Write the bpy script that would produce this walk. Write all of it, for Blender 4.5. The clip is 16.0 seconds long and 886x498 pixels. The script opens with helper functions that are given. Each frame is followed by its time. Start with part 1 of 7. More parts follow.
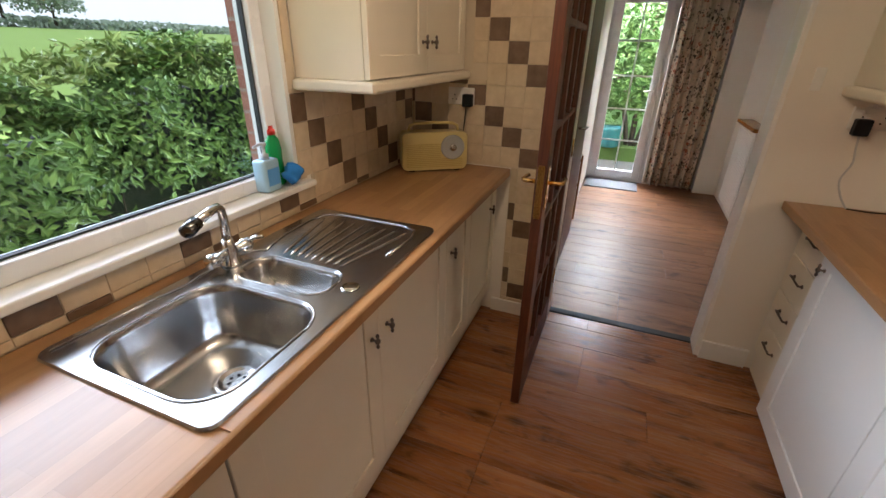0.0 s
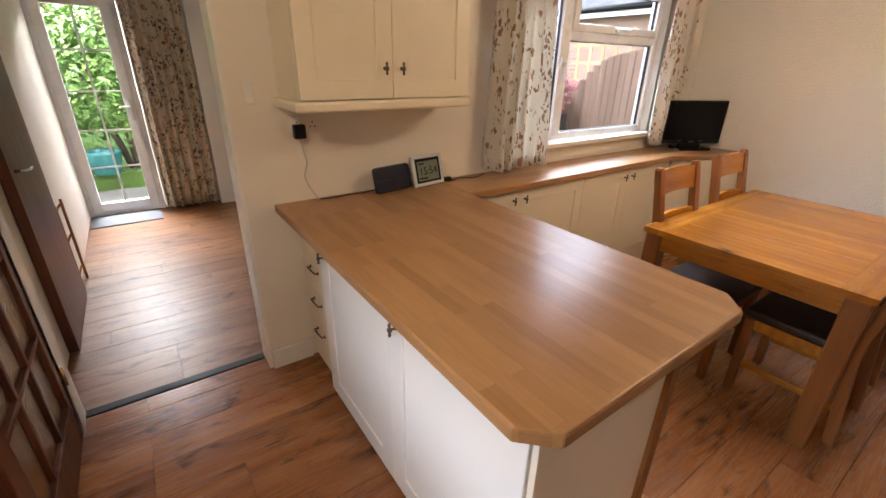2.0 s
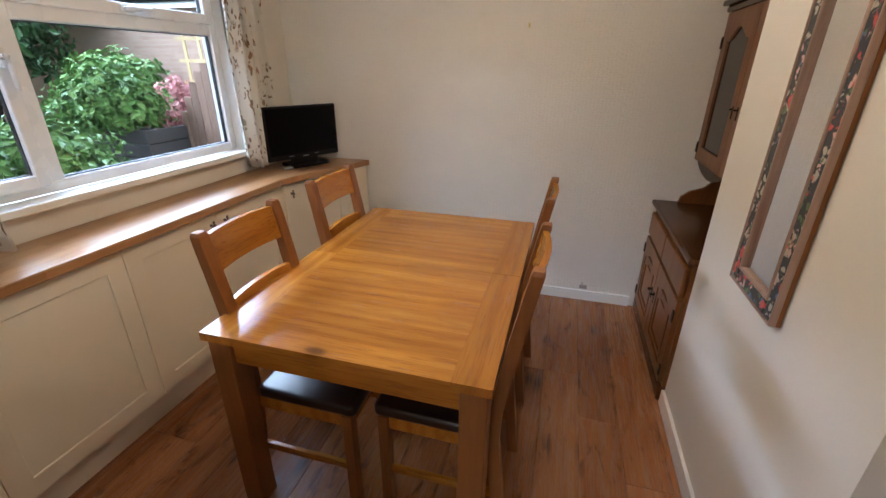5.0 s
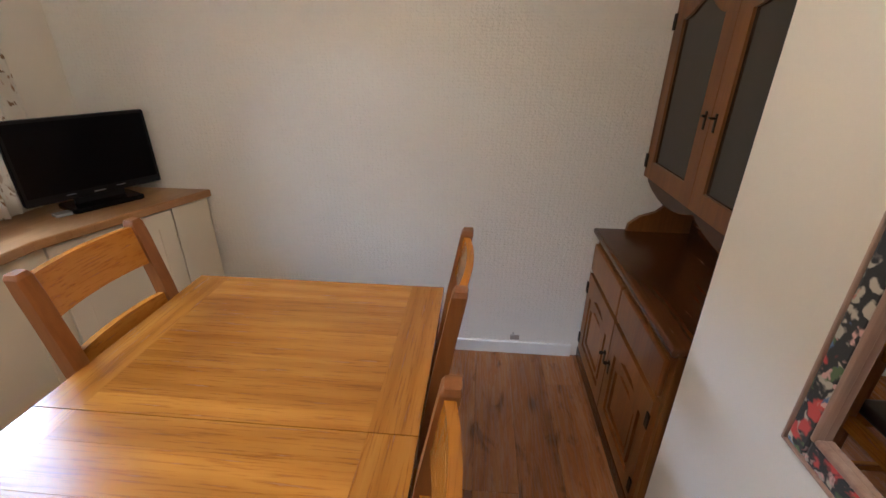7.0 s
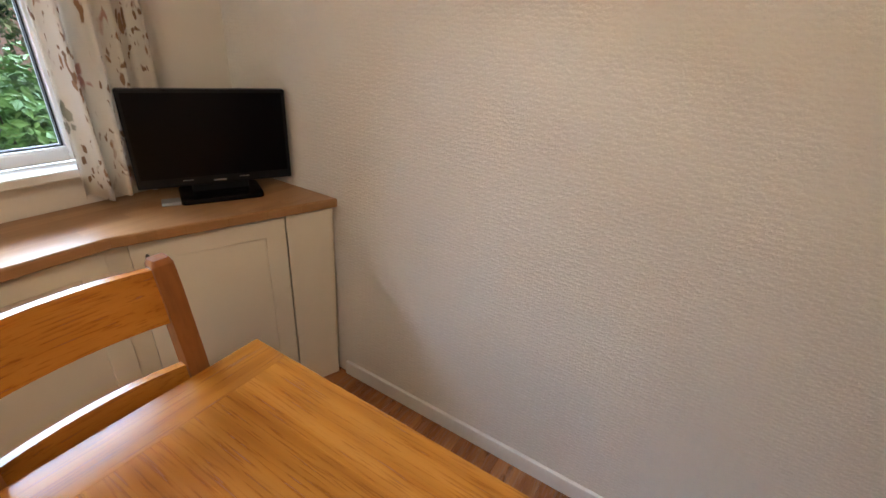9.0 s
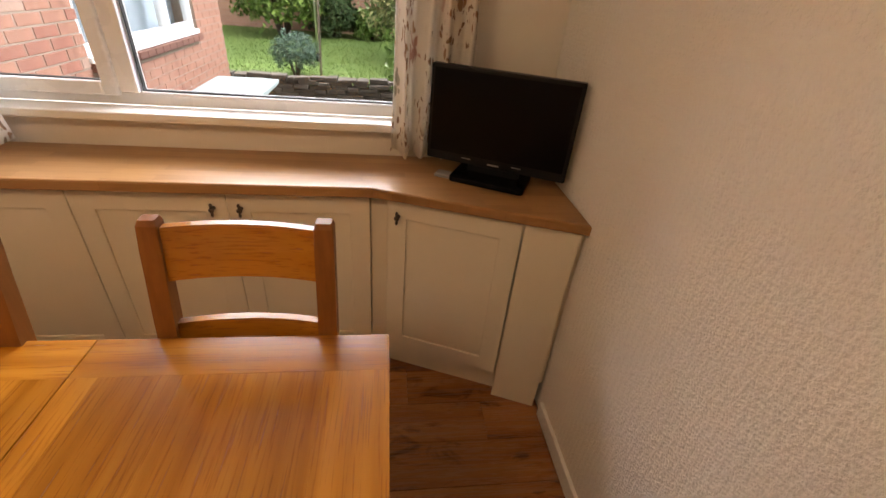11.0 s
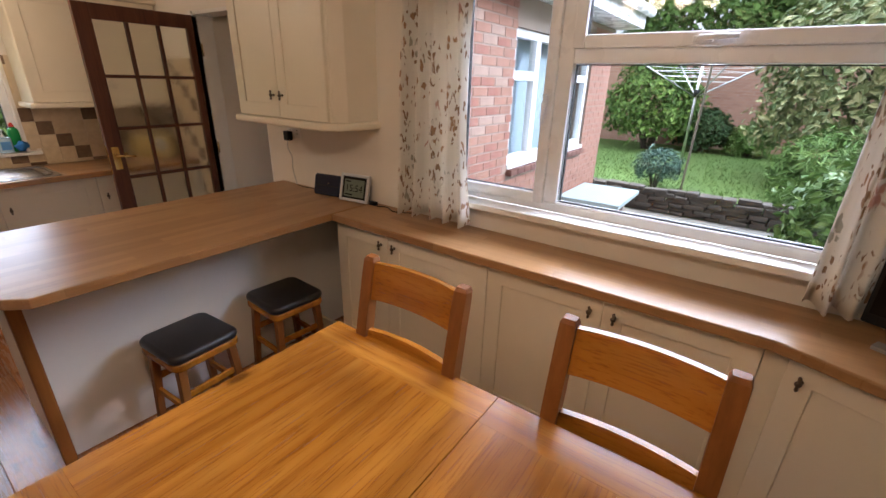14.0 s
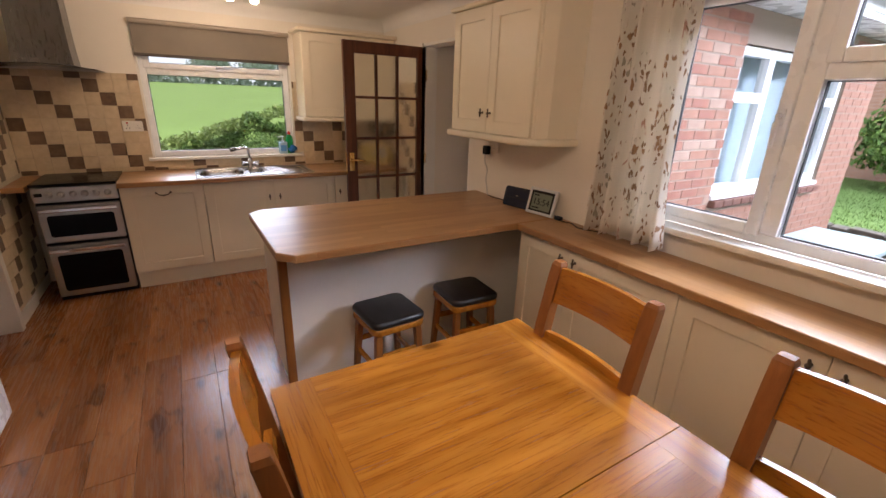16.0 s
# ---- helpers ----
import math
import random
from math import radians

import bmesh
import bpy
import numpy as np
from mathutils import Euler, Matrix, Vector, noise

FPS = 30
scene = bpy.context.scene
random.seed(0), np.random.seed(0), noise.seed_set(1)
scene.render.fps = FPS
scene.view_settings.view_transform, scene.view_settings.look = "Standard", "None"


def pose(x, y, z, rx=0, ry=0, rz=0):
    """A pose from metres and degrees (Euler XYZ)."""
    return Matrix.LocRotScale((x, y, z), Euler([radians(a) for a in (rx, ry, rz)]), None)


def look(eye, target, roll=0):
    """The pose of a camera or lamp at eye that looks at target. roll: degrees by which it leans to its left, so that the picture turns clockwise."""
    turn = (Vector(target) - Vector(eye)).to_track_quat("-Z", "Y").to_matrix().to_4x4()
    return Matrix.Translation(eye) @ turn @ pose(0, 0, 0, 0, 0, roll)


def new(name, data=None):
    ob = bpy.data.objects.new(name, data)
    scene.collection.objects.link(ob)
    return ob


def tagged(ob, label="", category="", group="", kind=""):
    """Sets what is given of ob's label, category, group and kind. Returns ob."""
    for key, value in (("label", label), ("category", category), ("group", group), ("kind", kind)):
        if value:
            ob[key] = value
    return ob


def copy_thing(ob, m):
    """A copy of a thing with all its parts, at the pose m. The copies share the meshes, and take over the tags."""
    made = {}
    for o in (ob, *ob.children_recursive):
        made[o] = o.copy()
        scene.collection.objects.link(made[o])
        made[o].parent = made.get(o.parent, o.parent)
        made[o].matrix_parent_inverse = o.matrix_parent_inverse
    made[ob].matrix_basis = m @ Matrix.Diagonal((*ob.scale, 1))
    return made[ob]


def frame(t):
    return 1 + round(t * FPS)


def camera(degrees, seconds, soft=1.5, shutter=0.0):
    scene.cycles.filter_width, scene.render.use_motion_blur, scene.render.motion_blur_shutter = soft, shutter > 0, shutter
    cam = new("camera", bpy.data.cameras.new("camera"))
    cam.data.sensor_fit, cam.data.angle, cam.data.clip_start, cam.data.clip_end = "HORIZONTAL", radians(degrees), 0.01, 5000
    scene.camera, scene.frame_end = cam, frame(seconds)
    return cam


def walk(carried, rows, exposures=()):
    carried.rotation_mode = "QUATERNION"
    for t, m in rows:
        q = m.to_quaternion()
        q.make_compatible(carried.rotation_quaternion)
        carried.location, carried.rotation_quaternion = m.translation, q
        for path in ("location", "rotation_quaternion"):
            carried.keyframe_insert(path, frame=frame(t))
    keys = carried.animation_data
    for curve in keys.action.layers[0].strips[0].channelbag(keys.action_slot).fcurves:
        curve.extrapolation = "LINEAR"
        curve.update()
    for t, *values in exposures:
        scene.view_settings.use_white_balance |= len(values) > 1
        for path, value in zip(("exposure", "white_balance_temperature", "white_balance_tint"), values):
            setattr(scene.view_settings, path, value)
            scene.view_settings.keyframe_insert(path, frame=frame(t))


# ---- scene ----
cam = camera(92.3, 16.0)
PATH = [
    (0, (1.563, 0.992, 1.506), (0.892, 2.667, 0.644), 1.1),
    (0.5, (1.655, 1.008, 1.53), (1.306, 2.776, 0.668), 0.3),
    (1, (1.718, 1.06, 1.539), (1.816, 2.865, 0.685), 1.4),
    (1.5, (1.752, 1.126, 1.548), (2.301, 2.862, 0.719), 1.6),
    (2, (1.827, 1.193, 1.543), (2.89, 2.686, 0.743), 1.2),
    (2.5, (1.97, 1.202, 1.534), (3.344, 2.424, 0.748), 2.1),
    (3, (2.219, 1.17, 1.544), (3.709, 2.249, 0.761), 2.3),
    (3.5, (2.425, 1.145, 1.552), (4.013, 2.076, 0.771), 2.0),
    (4, (2.63, 1.226, 1.538), (4.314, 1.979, 0.767), 1.6),
    (6.5, (3.696, 1.28, 1.567), (5.499, 1.51, 0.733), 0.1),
    (7, (3.925, 1.265, 1.551), (5.737, 1.419, 0.719), 0.5),
    (7.5, (4.203, 1.212, 1.561), (5.997, 1.48, 0.718), 3.7),
    (8, (4.41, 1.283, 1.533), (6.167, 1.728, 0.689), 4.6),
    (10.5, (5.172, 1.559, 1.528), (5.885, 3.115, 0.493), 5.3),
    (11, (5.269, 1.503, 1.539), (5.537, 3.18, 0.482), 5.3),
    (11.5, (5.272, 1.444, 1.543), (5.164, 3.153, 0.509), 4.0),
    (12, (5.212, 1.431, 1.542), (4.901, 3.133, 0.538), 4.4),
    (12.5, (5.121, 1.417, 1.57), (4.684, 3.134, 0.642), 3.9),
    (13, (5.021, 1.408, 1.598), (4.461, 3.132, 0.754), 2.5),
    (13.5, (4.989, 1.4, 1.605), (4.168, 3.047, 0.821), 1.2),
    (14, (5.037, 1.406, 1.617), (3.962, 2.924, 0.883), 1.6),
    (14.5, (5.079, 1.394, 1.597), (3.783, 2.748, 0.902), 1.0),
    (15, (5.095, 1.357, 1.588), (3.665, 2.582, 0.915), 1.2),
    (15.5, (5.09, 1.317, 1.581), (3.566, 2.429, 0.918), 1.8),
    (16, (5.066, 1.26, 1.586), (3.453, 2.24, 0.926), 1.9),
]
EXPOSURES = [(0, 0.75, 5800, 11), (0.5, 0.78, 5900, 11), (1, 1.0, 6150, 13), (2, 1.12, 6150, 13), (3, 0.94, 6850, 17), (3.5, 1.02, 5700, 10), (4, 0.98, 5250, 6), (6.5, 0.82, 5200, 7), (8, 1.06, 4850, 4),
             (10.5, 0.68, 7200, 18), (11.5, 0.58, 7400, 19), (12.5, 0.64, 6450, 17), (13, 0.6, 6200, 16), (14, 0.55, 5950, 16), (15, 0.58, 5950, 18), (16, 0.66, 6150, 19)]
walk(cam, [(t, look(eye, target, roll)) for t, eye, target, roll in PATH], EXPOSURES)

# ---------------------------------------------------------------- light
world = bpy.data.worlds.new("world")
scene.world = world
world.use_nodes = True
wn = world.node_tree.nodes
sky = wn.new("ShaderNodeTexSky")
sky.sky_type = "NISHITA"
sky.sun_disc = False
sky.sun_elevation = radians(48)
sky.sun_rotation = radians(200)
sky.air_density, sky.dust_density, sky.ozone_density = 1.0, 2.0, 1.0
cloud = wn.new("ShaderNodeMix")
cloud.data_type = "RGBA"
cloud.inputs["Factor"].default_value = 0.8
cloud.inputs["B"].default_value = (6.4, 6.7, 7.0, 1)
world.node_tree.links.new(sky.outputs["Color"], cloud.inputs["A"])
world.node_tree.links.new(cloud.outputs["Result"], wn["Background"].inputs["Color"])
wn["Background"].inputs["Strength"].default_value = 0.13

sun_data = bpy.data.lights.new("sun", "SUN")
sun_data.energy, sun_data.angle, sun_data.color = 0.8, radians(25), (1.0, 0.97, 0.92)
sun = new("sun", sun_data)
sun.rotation_euler = (radians(42), 0, radians(200 - 180))


def window_light(name, eye, target, w, h, power, color):
    data = bpy.data.lights.new(name, "AREA")
    data.shape, data.size, data.size_y, data.energy, data.color = "RECTANGLE", w, h, power, color
    ob = new(name, data)
    ob.matrix_world = look(eye, target)
    return ob


DAY = (0.89, 0.97, 1.10)
LAMP_COLOR = (1.0, 0.75, 0.49)
SPOT_POWER, DINING_POWER = 2.9, 3.1
# unseen area lamps added outdoors in place of the sky's light
window_light("north_window_light", (4.2, 10.5, 6.2), (4.7, 3.0, 1.2), 11.0, 3.4, 1700, DAY)
window_light("northeast_sky_light", (11.2, 8.6, 7.2), (4.5, 3.3, 1.5), 6.0, 4.0, 1500, DAY)
window_light("west_window_light", (-8.0, 2.4, 5.8), (0.4, 1.63, 1.2), 10.0, 4.6, 1350, DAY)
# extra lamp out of sight above the garden door, brightens the hall
window_light("hall_door_light", (1.6, 8.15, 2.95), (1.95, 5.9, 0.9), 2.2, 1.3, 520, (1.0, 0.97, 0.93))

# ---------------------------------------------------------------- mesh tools
ORIGIN = {}


def thing(name, loc, label, category, group="", kind=""):
    ob = new(name)
    ob.location = loc
    ob.empty_display_size = 0.1
    ORIGIN[ob.name] = Vector(loc)
    return tagged(ob, label, category, group, kind)


def part(name, bm, material, parent=None, label="", smooth=False):
    """One mesh object from bm, given in world coordinates, under a thing or a part."""
    shift = ORIGIN[parent.name] if parent else Vector((0, 0, 0))
    bm.normal_update()
    for v in bm.verts:
        v.co -= shift
    me = bpy.data.meshes.new(name)
    bm.to_mesh(me)
    bm.free()
    if smooth:
        me.polygons.foreach_set("use_smooth", [True] * len(me.polygons))
    me.materials.append(material)
    ob = new(name, me)
    if parent:
        ob.parent = parent
    ORIGIN[ob.name] = shift
    if label:
        ob["label"] = label
    return ob


def solid(name, bm, material, label, category, kind="structure", smooth=False):
    return tagged(part(name, bm, material, None, "", smooth), label, category, "", kind)


def B():
    return bmesh.new()


def box(bm, x0, x1, y0, y1, z0, z1, bevel=0.0, seg=2, m=None):
    c = Vector(((x0 + x1) / 2, (y0 + y1) / 2, (z0 + z1) / 2))
    mat = Matrix.Translation(c) @ Matrix.Diagonal((abs(x1 - x0), abs(y1 - y0), abs(z1 - z0), 1))
    r = bmesh.ops.create_cube(bm, size=1, matrix=mat)
    vs = r["verts"]
    if bevel:
        es = list({e for v in vs for e in v.link_edges})
        rb = bmesh.ops.bevel(bm, geom=es, offset=bevel, segments=seg, profile=0.5, affect="EDGES")
        vs = list(set(rb["verts"]) | {v for v in vs if v.is_valid})
    if m:
        bmesh.ops.transform(bm, matrix=m, verts=[v for v in vs if v.is_valid])
    return bm


def prism(bm, pts, z0, z1, bevel=0.0, seg=2, m=None):
    """An upright prism over the outline pts."""
    low = [bm.verts.new((x, y, z0)) for x, y in pts]
    top = [bm.verts.new((x, y, z1)) for x, y in pts]
    n = len(pts)
    fs = [bm.faces.new(low[::-1]), bm.faces.new(top)]
    fs += [bm.faces.new((low[i], low[(i + 1) % n], top[(i + 1) % n], top[i])) for i in range(n)]
    vs = low + top
    bmesh.ops.recalc_face_normals(bm, faces=fs)
    if bevel:
        es = [e for e in {e for f in (fs[0], fs[1]) for e in f.edges}]
        rb = bmesh.ops.bevel(bm, geom=es, offset=bevel, segments=seg, profile=0.5, affect="EDGES")
        vs = list(set(rb["verts"]) | {v for v in vs if v.is_valid})
    if m:
        bmesh.ops.transform(bm, matrix=m, verts=[v for v in vs if v.is_valid])
    return bm


def lathe(bm, profile, m, n=20):
    """Turns (radius, height) pairs about the local z axis, then places by m."""
    rings = []
    for r, h in profile:
        rings.append([bm.verts.new(m @ Vector((r * math.cos(2 * math.pi * k / n), r * math.sin(2 * math.pi * k / n), h))) for k in range(n)])
    for a, b in zip(rings, rings[1:]):
        for k in range(n):
            bm.faces.new((a[k], a[(k + 1) % n], b[(k + 1) % n], b[k]))
    bm.faces.new(rings[0][::-1])
    bm.faces.new(rings[-1])
    return bm


def tube(bm, pts, r, n=10):
    """A round bar along pts; r is one radius or one for each point."""
    pts = [Vector(p) for p in pts]
    rs = [r] * len(pts) if isinstance(r, (int, float)) else r
    up, rings = Vector((0.13, 0.31, 0.94)).normalized(), []
    for i, p in enumerate(pts):
        d = (pts[min(i + 1, len(pts) - 1)] - pts[max(i - 1, 0)]).normalized()
        a = d.cross(up)
        a = a.normalized() if a.length > 0.05 else d.cross(Vector((1, 0, 0))).normalized()
        b = d.cross(a)
        rings.append([bm.verts.new(p + rs[i] * (a * math.cos(2 * math.pi * k / n) + b * math.sin(2 * math.pi * k / n))) for k in range(n)])
    for a, b in zip(rings, rings[1:]):
        for k in range(n):
            bm.faces.new((a[k], b[k], b[(k + 1) % n], a[(k + 1) % n]))
    bm.faces.new(rings[0])
    bm.faces.new(rings[-1][::-1])
    return bm


def arc(c, r, a0, a1, n, plane="xz"):
    """Points on an arc about c, angles in degrees."""
    out = []
    for k in range(n + 1):
        a = radians(a0 + (a1 - a0) * k / n)
        u, v = r * math.cos(a), r * math.sin(a)
        out.append({"xz": (c[0] + u, c[1], c[2] + v), "yz": (c[0], c[1] + u, c[2] + v), "xy": (c[0] + u, c[1] + v, c[2])}[plane])
    return out


def rounded(x0, x1, y0, y1, r, n=5):
    """The outline of a rectangle with round corners."""
    pts = []
    for cx, cy, a in ((x1 - r, y1 - r, 0), (x0 + r, y1 - r, 90), (x0 + r, y0 + r, 180), (x1 - r, y0 + r, 270)):
        pts += [(cx + r * math.cos(radians(a + 90 * k / n)), cy + r * math.sin(radians(a + 90 * k / n))) for k in range(n + 1)]
    return pts


def frame_ring(bm, x0, x1, z0, z1, w, y0, y1, bevel=0.004):
    """A rectangular frame in the xz plane: two stiles and, between them, two rails."""
    box(bm, x0, x0 + w, y0, y1, z0, z1, bevel)
    box(bm, x1 - w, x1, y0, y1, z0, z1, bevel)
    box(bm, x0 + w, x1 - w, y0, y1, z0, z0 + w, bevel)
    box(bm, x0 + w, x1 - w, y0, y1, z1 - w, z1, bevel)
    return bm


SWAP = Matrix(((0, 1, 0, 0), (1, 0, 0, 0), (0, 0, 1, 0), (0, 0, 0, 1)))


def swapped(bm):
    """Exchanges x and y, for what was drawn in the xz plane."""
    bmesh.ops.transform(bm, matrix=SWAP, verts=bm.verts)
    bmesh.ops.reverse_faces(bm, faces=bm.faces)
    return bm


# ---------------------------------------------------------------- materials
def nodes(name):
    m = bpy.data.materials.new(name)
    m.use_nodes = True
    return m, m.node_tree.nodes, m.node_tree.links, m.node_tree.nodes["Principled BSDF"]


def mapped(n, l, scale=(1, 1, 1), randomise=False):
    tc, mp = n.new("ShaderNodeTexCoord"), n.new("ShaderNodeMapping")
    mp.inputs["Scale"].default_value = scale
    l.new(tc.outputs["Object"], mp.inputs["Vector"])
    if randomise:
        info, mul = n.new("ShaderNodeObjectInfo"), n.new("ShaderNodeVectorMath")
        mul.operation = "SCALE"
        mul.inputs[0].default_value = (37.0, 23.0, 11.0)
        l.new(info.outputs["Random"], mul.inputs["Scale"])
        l.new(mul.outputs[0], mp.inputs["Location"])
    return mp.outputs["Vector"]


def noise_tex(n, l, vec, scale, detail=4, rough=0.55, distort=0.0):
    t = n.new("ShaderNodeTexNoise")
    t.inputs["Scale"].default_value, t.inputs["Detail"].default_value = scale, detail
    t.inputs["Roughness"].default_value, t.inputs["Distortion"].default_value = rough, distort
    l.new(vec, t.inputs["Vector"])
    return t.outputs["Fac"]


def ramp(n, l, fac, stops):
    r = n.new("ShaderNodeValToRGB")
    els = r.color_ramp.elements
    while len(els) < len(stops):
        els.new(0.5)
    for e, (p, c) in zip(els, stops):
        e.position, e.color = p, (*c, 1)
    l.new(fac, r.inputs["Fac"])
    return r.outputs["Color"]


def mix(n, l, fac, a, b, kind="MIX"):
    x = n.new("ShaderNodeMix")
    x.data_type, x.blend_type = "RGBA", kind
    for sock, v in ((x.inputs["Factor"], fac), (x.inputs["A"], a), (x.inputs["B"], b)):
        if isinstance(v, (int, float)):
            sock.default_value = v
        elif isinstance(v, tuple):
            sock.default_value = (*v, 1)
        else:
            l.new(v, sock)
    return x.outputs["Result"]


def bump(n, l, height, strength, distance, shader):
    b = n.new("ShaderNodeBump")
    b.inputs["Strength"].default_value, b.inputs["Distance"].default_value = strength, distance
    l.new(height, b.inputs["Height"])
    l.new(b.outputs["Normal"], shader.inputs["Normal"])


def paint(name, col, rough=0.5, vary=0.06, grain=60, relief=0.0006, metal=0.0, blotch=3.0):
    """A painted or plain surface with faint mottling and grain."""
    m, n, l, p = nodes(name)
    v = mapped(n, l)
    lo, hi = tuple(c * (1 - vary) for c in col), tuple(min(1, c * (1 + vary)) for c in col)
    a = ramp(n, l, noise_tex(n, l, v, blotch, 4), [(0.3, lo), (0.7, hi)])
    g = noise_tex(n, l, v, grain, 3)
    l.new(mix(n, l, 0.12, a, ramp(n, l, g, [(0.35, lo), (0.65, hi)]), "MIX"), p.inputs["Base Color"])
    r = ramp(n, l, noise_tex(n, l, v, blotch * 2.3, 3), [(0.3, (rough * 0.85,) * 3), (0.7, (min(1, rough * 1.15),) * 3)])
    l.new(r, p.inputs["Roughness"])
    p.inputs["Metallic"].default_value = metal
    if relief:
        bump(n, l, g, 0.5, relief, p)
    return m


def wood(name, dark, mid, light, axis="x", rough=0.35, knots=0.0, grain=9.0, coat=0.0, draw=0.07, vary=0.74, rings=0.0):
    """Grain drawn out along one axis, each object with its own cut."""
    m, n, l, p = nodes(name)
    sc = {"x": (draw, 1, 1), "y": (1, draw, 1), "z": (1, 1, draw)}[axis]
    v = mapped(n, l, sc, True)
    broad = noise_tex(n, l, v, grain, 3, 0.5, 1.0)
    fine = noise_tex(n, l, v, grain * 9, 5, 0.6)
    c = ramp(n, l, broad, [(0.3, dark), (0.5, mid), (0.72, light)])
    c = mix(n, l, 0.3, c, ramp(n, l, fine, [(0.36, dark), (0.6, light)]))
    if rings:
        wv = n.new("ShaderNodeTexWave")
        wv.bands_direction = {"x": "Y", "y": "X", "z": "X"}[axis]
        for key, val in (("Scale", 6.0), ("Distortion", 11.0), ("Detail", 3.0), ("Detail Scale", 0.9)):
            wv.inputs[key].default_value = val
        ax = {"x": (0.22, 1, 1), "y": (1, 0.22, 1), "z": (1, 1, 0.22)}[axis]
        l.new(mapped(n, l, ax, True), wv.inputs["Vector"])
        c = mix(n, l, rings, c, ramp(n, l, wv.outputs["Fac"], [(0.1, tuple(x * 0.75 for x in dark)), (0.5, mid), (0.9, light)]))
    if knots:
        sk = {"x": (0.35, 1, 1), "y": (1, 0.35, 1), "z": (1, 1, 0.35)}[axis]
        k = noise_tex(n, l, mapped(n, l, sk, True), 9, 2, 0.4, 0.6)
        c = mix(n, l, ramp(n, l, k, [(0.68, (0, 0, 0)), (0.78, (knots,) * 3)]), c, tuple(x * 0.35 for x in dark))
    info = n.new("ShaderNodeObjectInfo")
    c = mix(n, l, 1.0, c, ramp(n, l, info.outputs["Random"], [(0, (vary, vary * 0.97, vary * 0.94)), (1, (1, 1, 1))]), "MULTIPLY")
    l.new(c, p.inputs["Base Color"])
    l.new(ramp(n, l, fine, [(0.3, (rough * 0.95,) * 3), (0.7, (rough * 1.06,) * 3)]), p.inputs["Roughness"])
    p.inputs["Coat Weight"].default_value = coat
    p.inputs["Coat Roughness"].default_value = 0.2
    bump(n, l, fine, 0.12, 0.0004, p)
    return m


def oak(name, axis, dark, mid, light, rough, vary=0.82):
    """Varnished oak: long streaks, cathedral rings, open pores and a few small knots."""
    m, n, l, p = nodes(name)
    along = lambda k: {"x": (k, 1, 1), "y": (1, k, 1), "z": (1, 1, k)}[axis]
    streak = noise_tex(n, l, mapped(n, l, along(0.06), True), 9, 5, 0.55, 0.9)
    pores = noise_tex(n, l, mapped(n, l, along(0.035), True), 190, 3, 0.6)
    patch = noise_tex(n, l, mapped(n, l, along(0.4), True), 5, 3)
    wv = n.new("ShaderNodeTexWave")
    wv.bands_direction = {"x": "Y", "y": "X", "z": "X"}[axis]
    for key, val in (("Scale", 5.5), ("Distortion", 13.0), ("Detail", 2.0), ("Detail Scale", 0.4), ("Detail Roughness", 0.45)):
        wv.inputs[key].default_value = val
    l.new(mapped(n, l, along(0.13), True), wv.inputs["Vector"])
    c = ramp(n, l, streak, [(0.2, dark), (0.46, mid), (0.85, light)])
    hair = noise_tex(n, l, mapped(n, l, along(0.045), True), 60, 4, 0.6)
    c = mix(n, l, 0.13, c, ramp(n, l, hair, [(0.3, dark), (0.5, mid), (0.7, light)]))
    c = mix(n, l, 0.2, c, ramp(n, l, wv.outputs["Fac"], [(0.0, tuple(x * 0.6 for x in dark)), (0.16, dark), (0.42, mid), (1.0, light)]))
    c = mix(n, l, 1.0, c, ramp(n, l, pores, [(0.34, (0.66, 0.56, 0.46)), (0.47, (1, 1, 1))]), "MULTIPLY")
    c = mix(n, l, 1.0, c, ramp(n, l, patch, [(0.3, (0.86, 0.84, 0.80)), (0.7, (1.06, 1.07, 1.08))]), "MULTIPLY")
    vo = n.new("ShaderNodeTexVoronoi")
    vo.inputs["Scale"].default_value = 3.1
    l.new(mapped(n, l, along(0.5), True), vo.inputs["Vector"])
    c = mix(n, l, ramp(n, l, vo.outputs["Distance"], [(0.0, (0.95,) * 3), (0.04, (0.8,) * 3), (0.07, (0.25,) * 3), (0.13, (0,) * 3)]), c, tuple(x * 0.3 for x in dark))
    info = n.new("ShaderNodeObjectInfo")
    c = mix(n, l, 1.0, c, ramp(n, l, info.outputs["Random"], [(0, (vary, vary * 0.96, vary * 0.9)), (1, (1.10, 1.13, 1.18))]), "MULTIPLY")
    l.new(c, p.inputs["Base Color"])
    l.new(ramp(n, l, pores, [(0.3, (rough * 1.5,) * 3), (0.6, (rough,) * 3)]), p.inputs["Roughness"])
    bump(n, l, pores, 0.22, 0.0005, p)
    return m


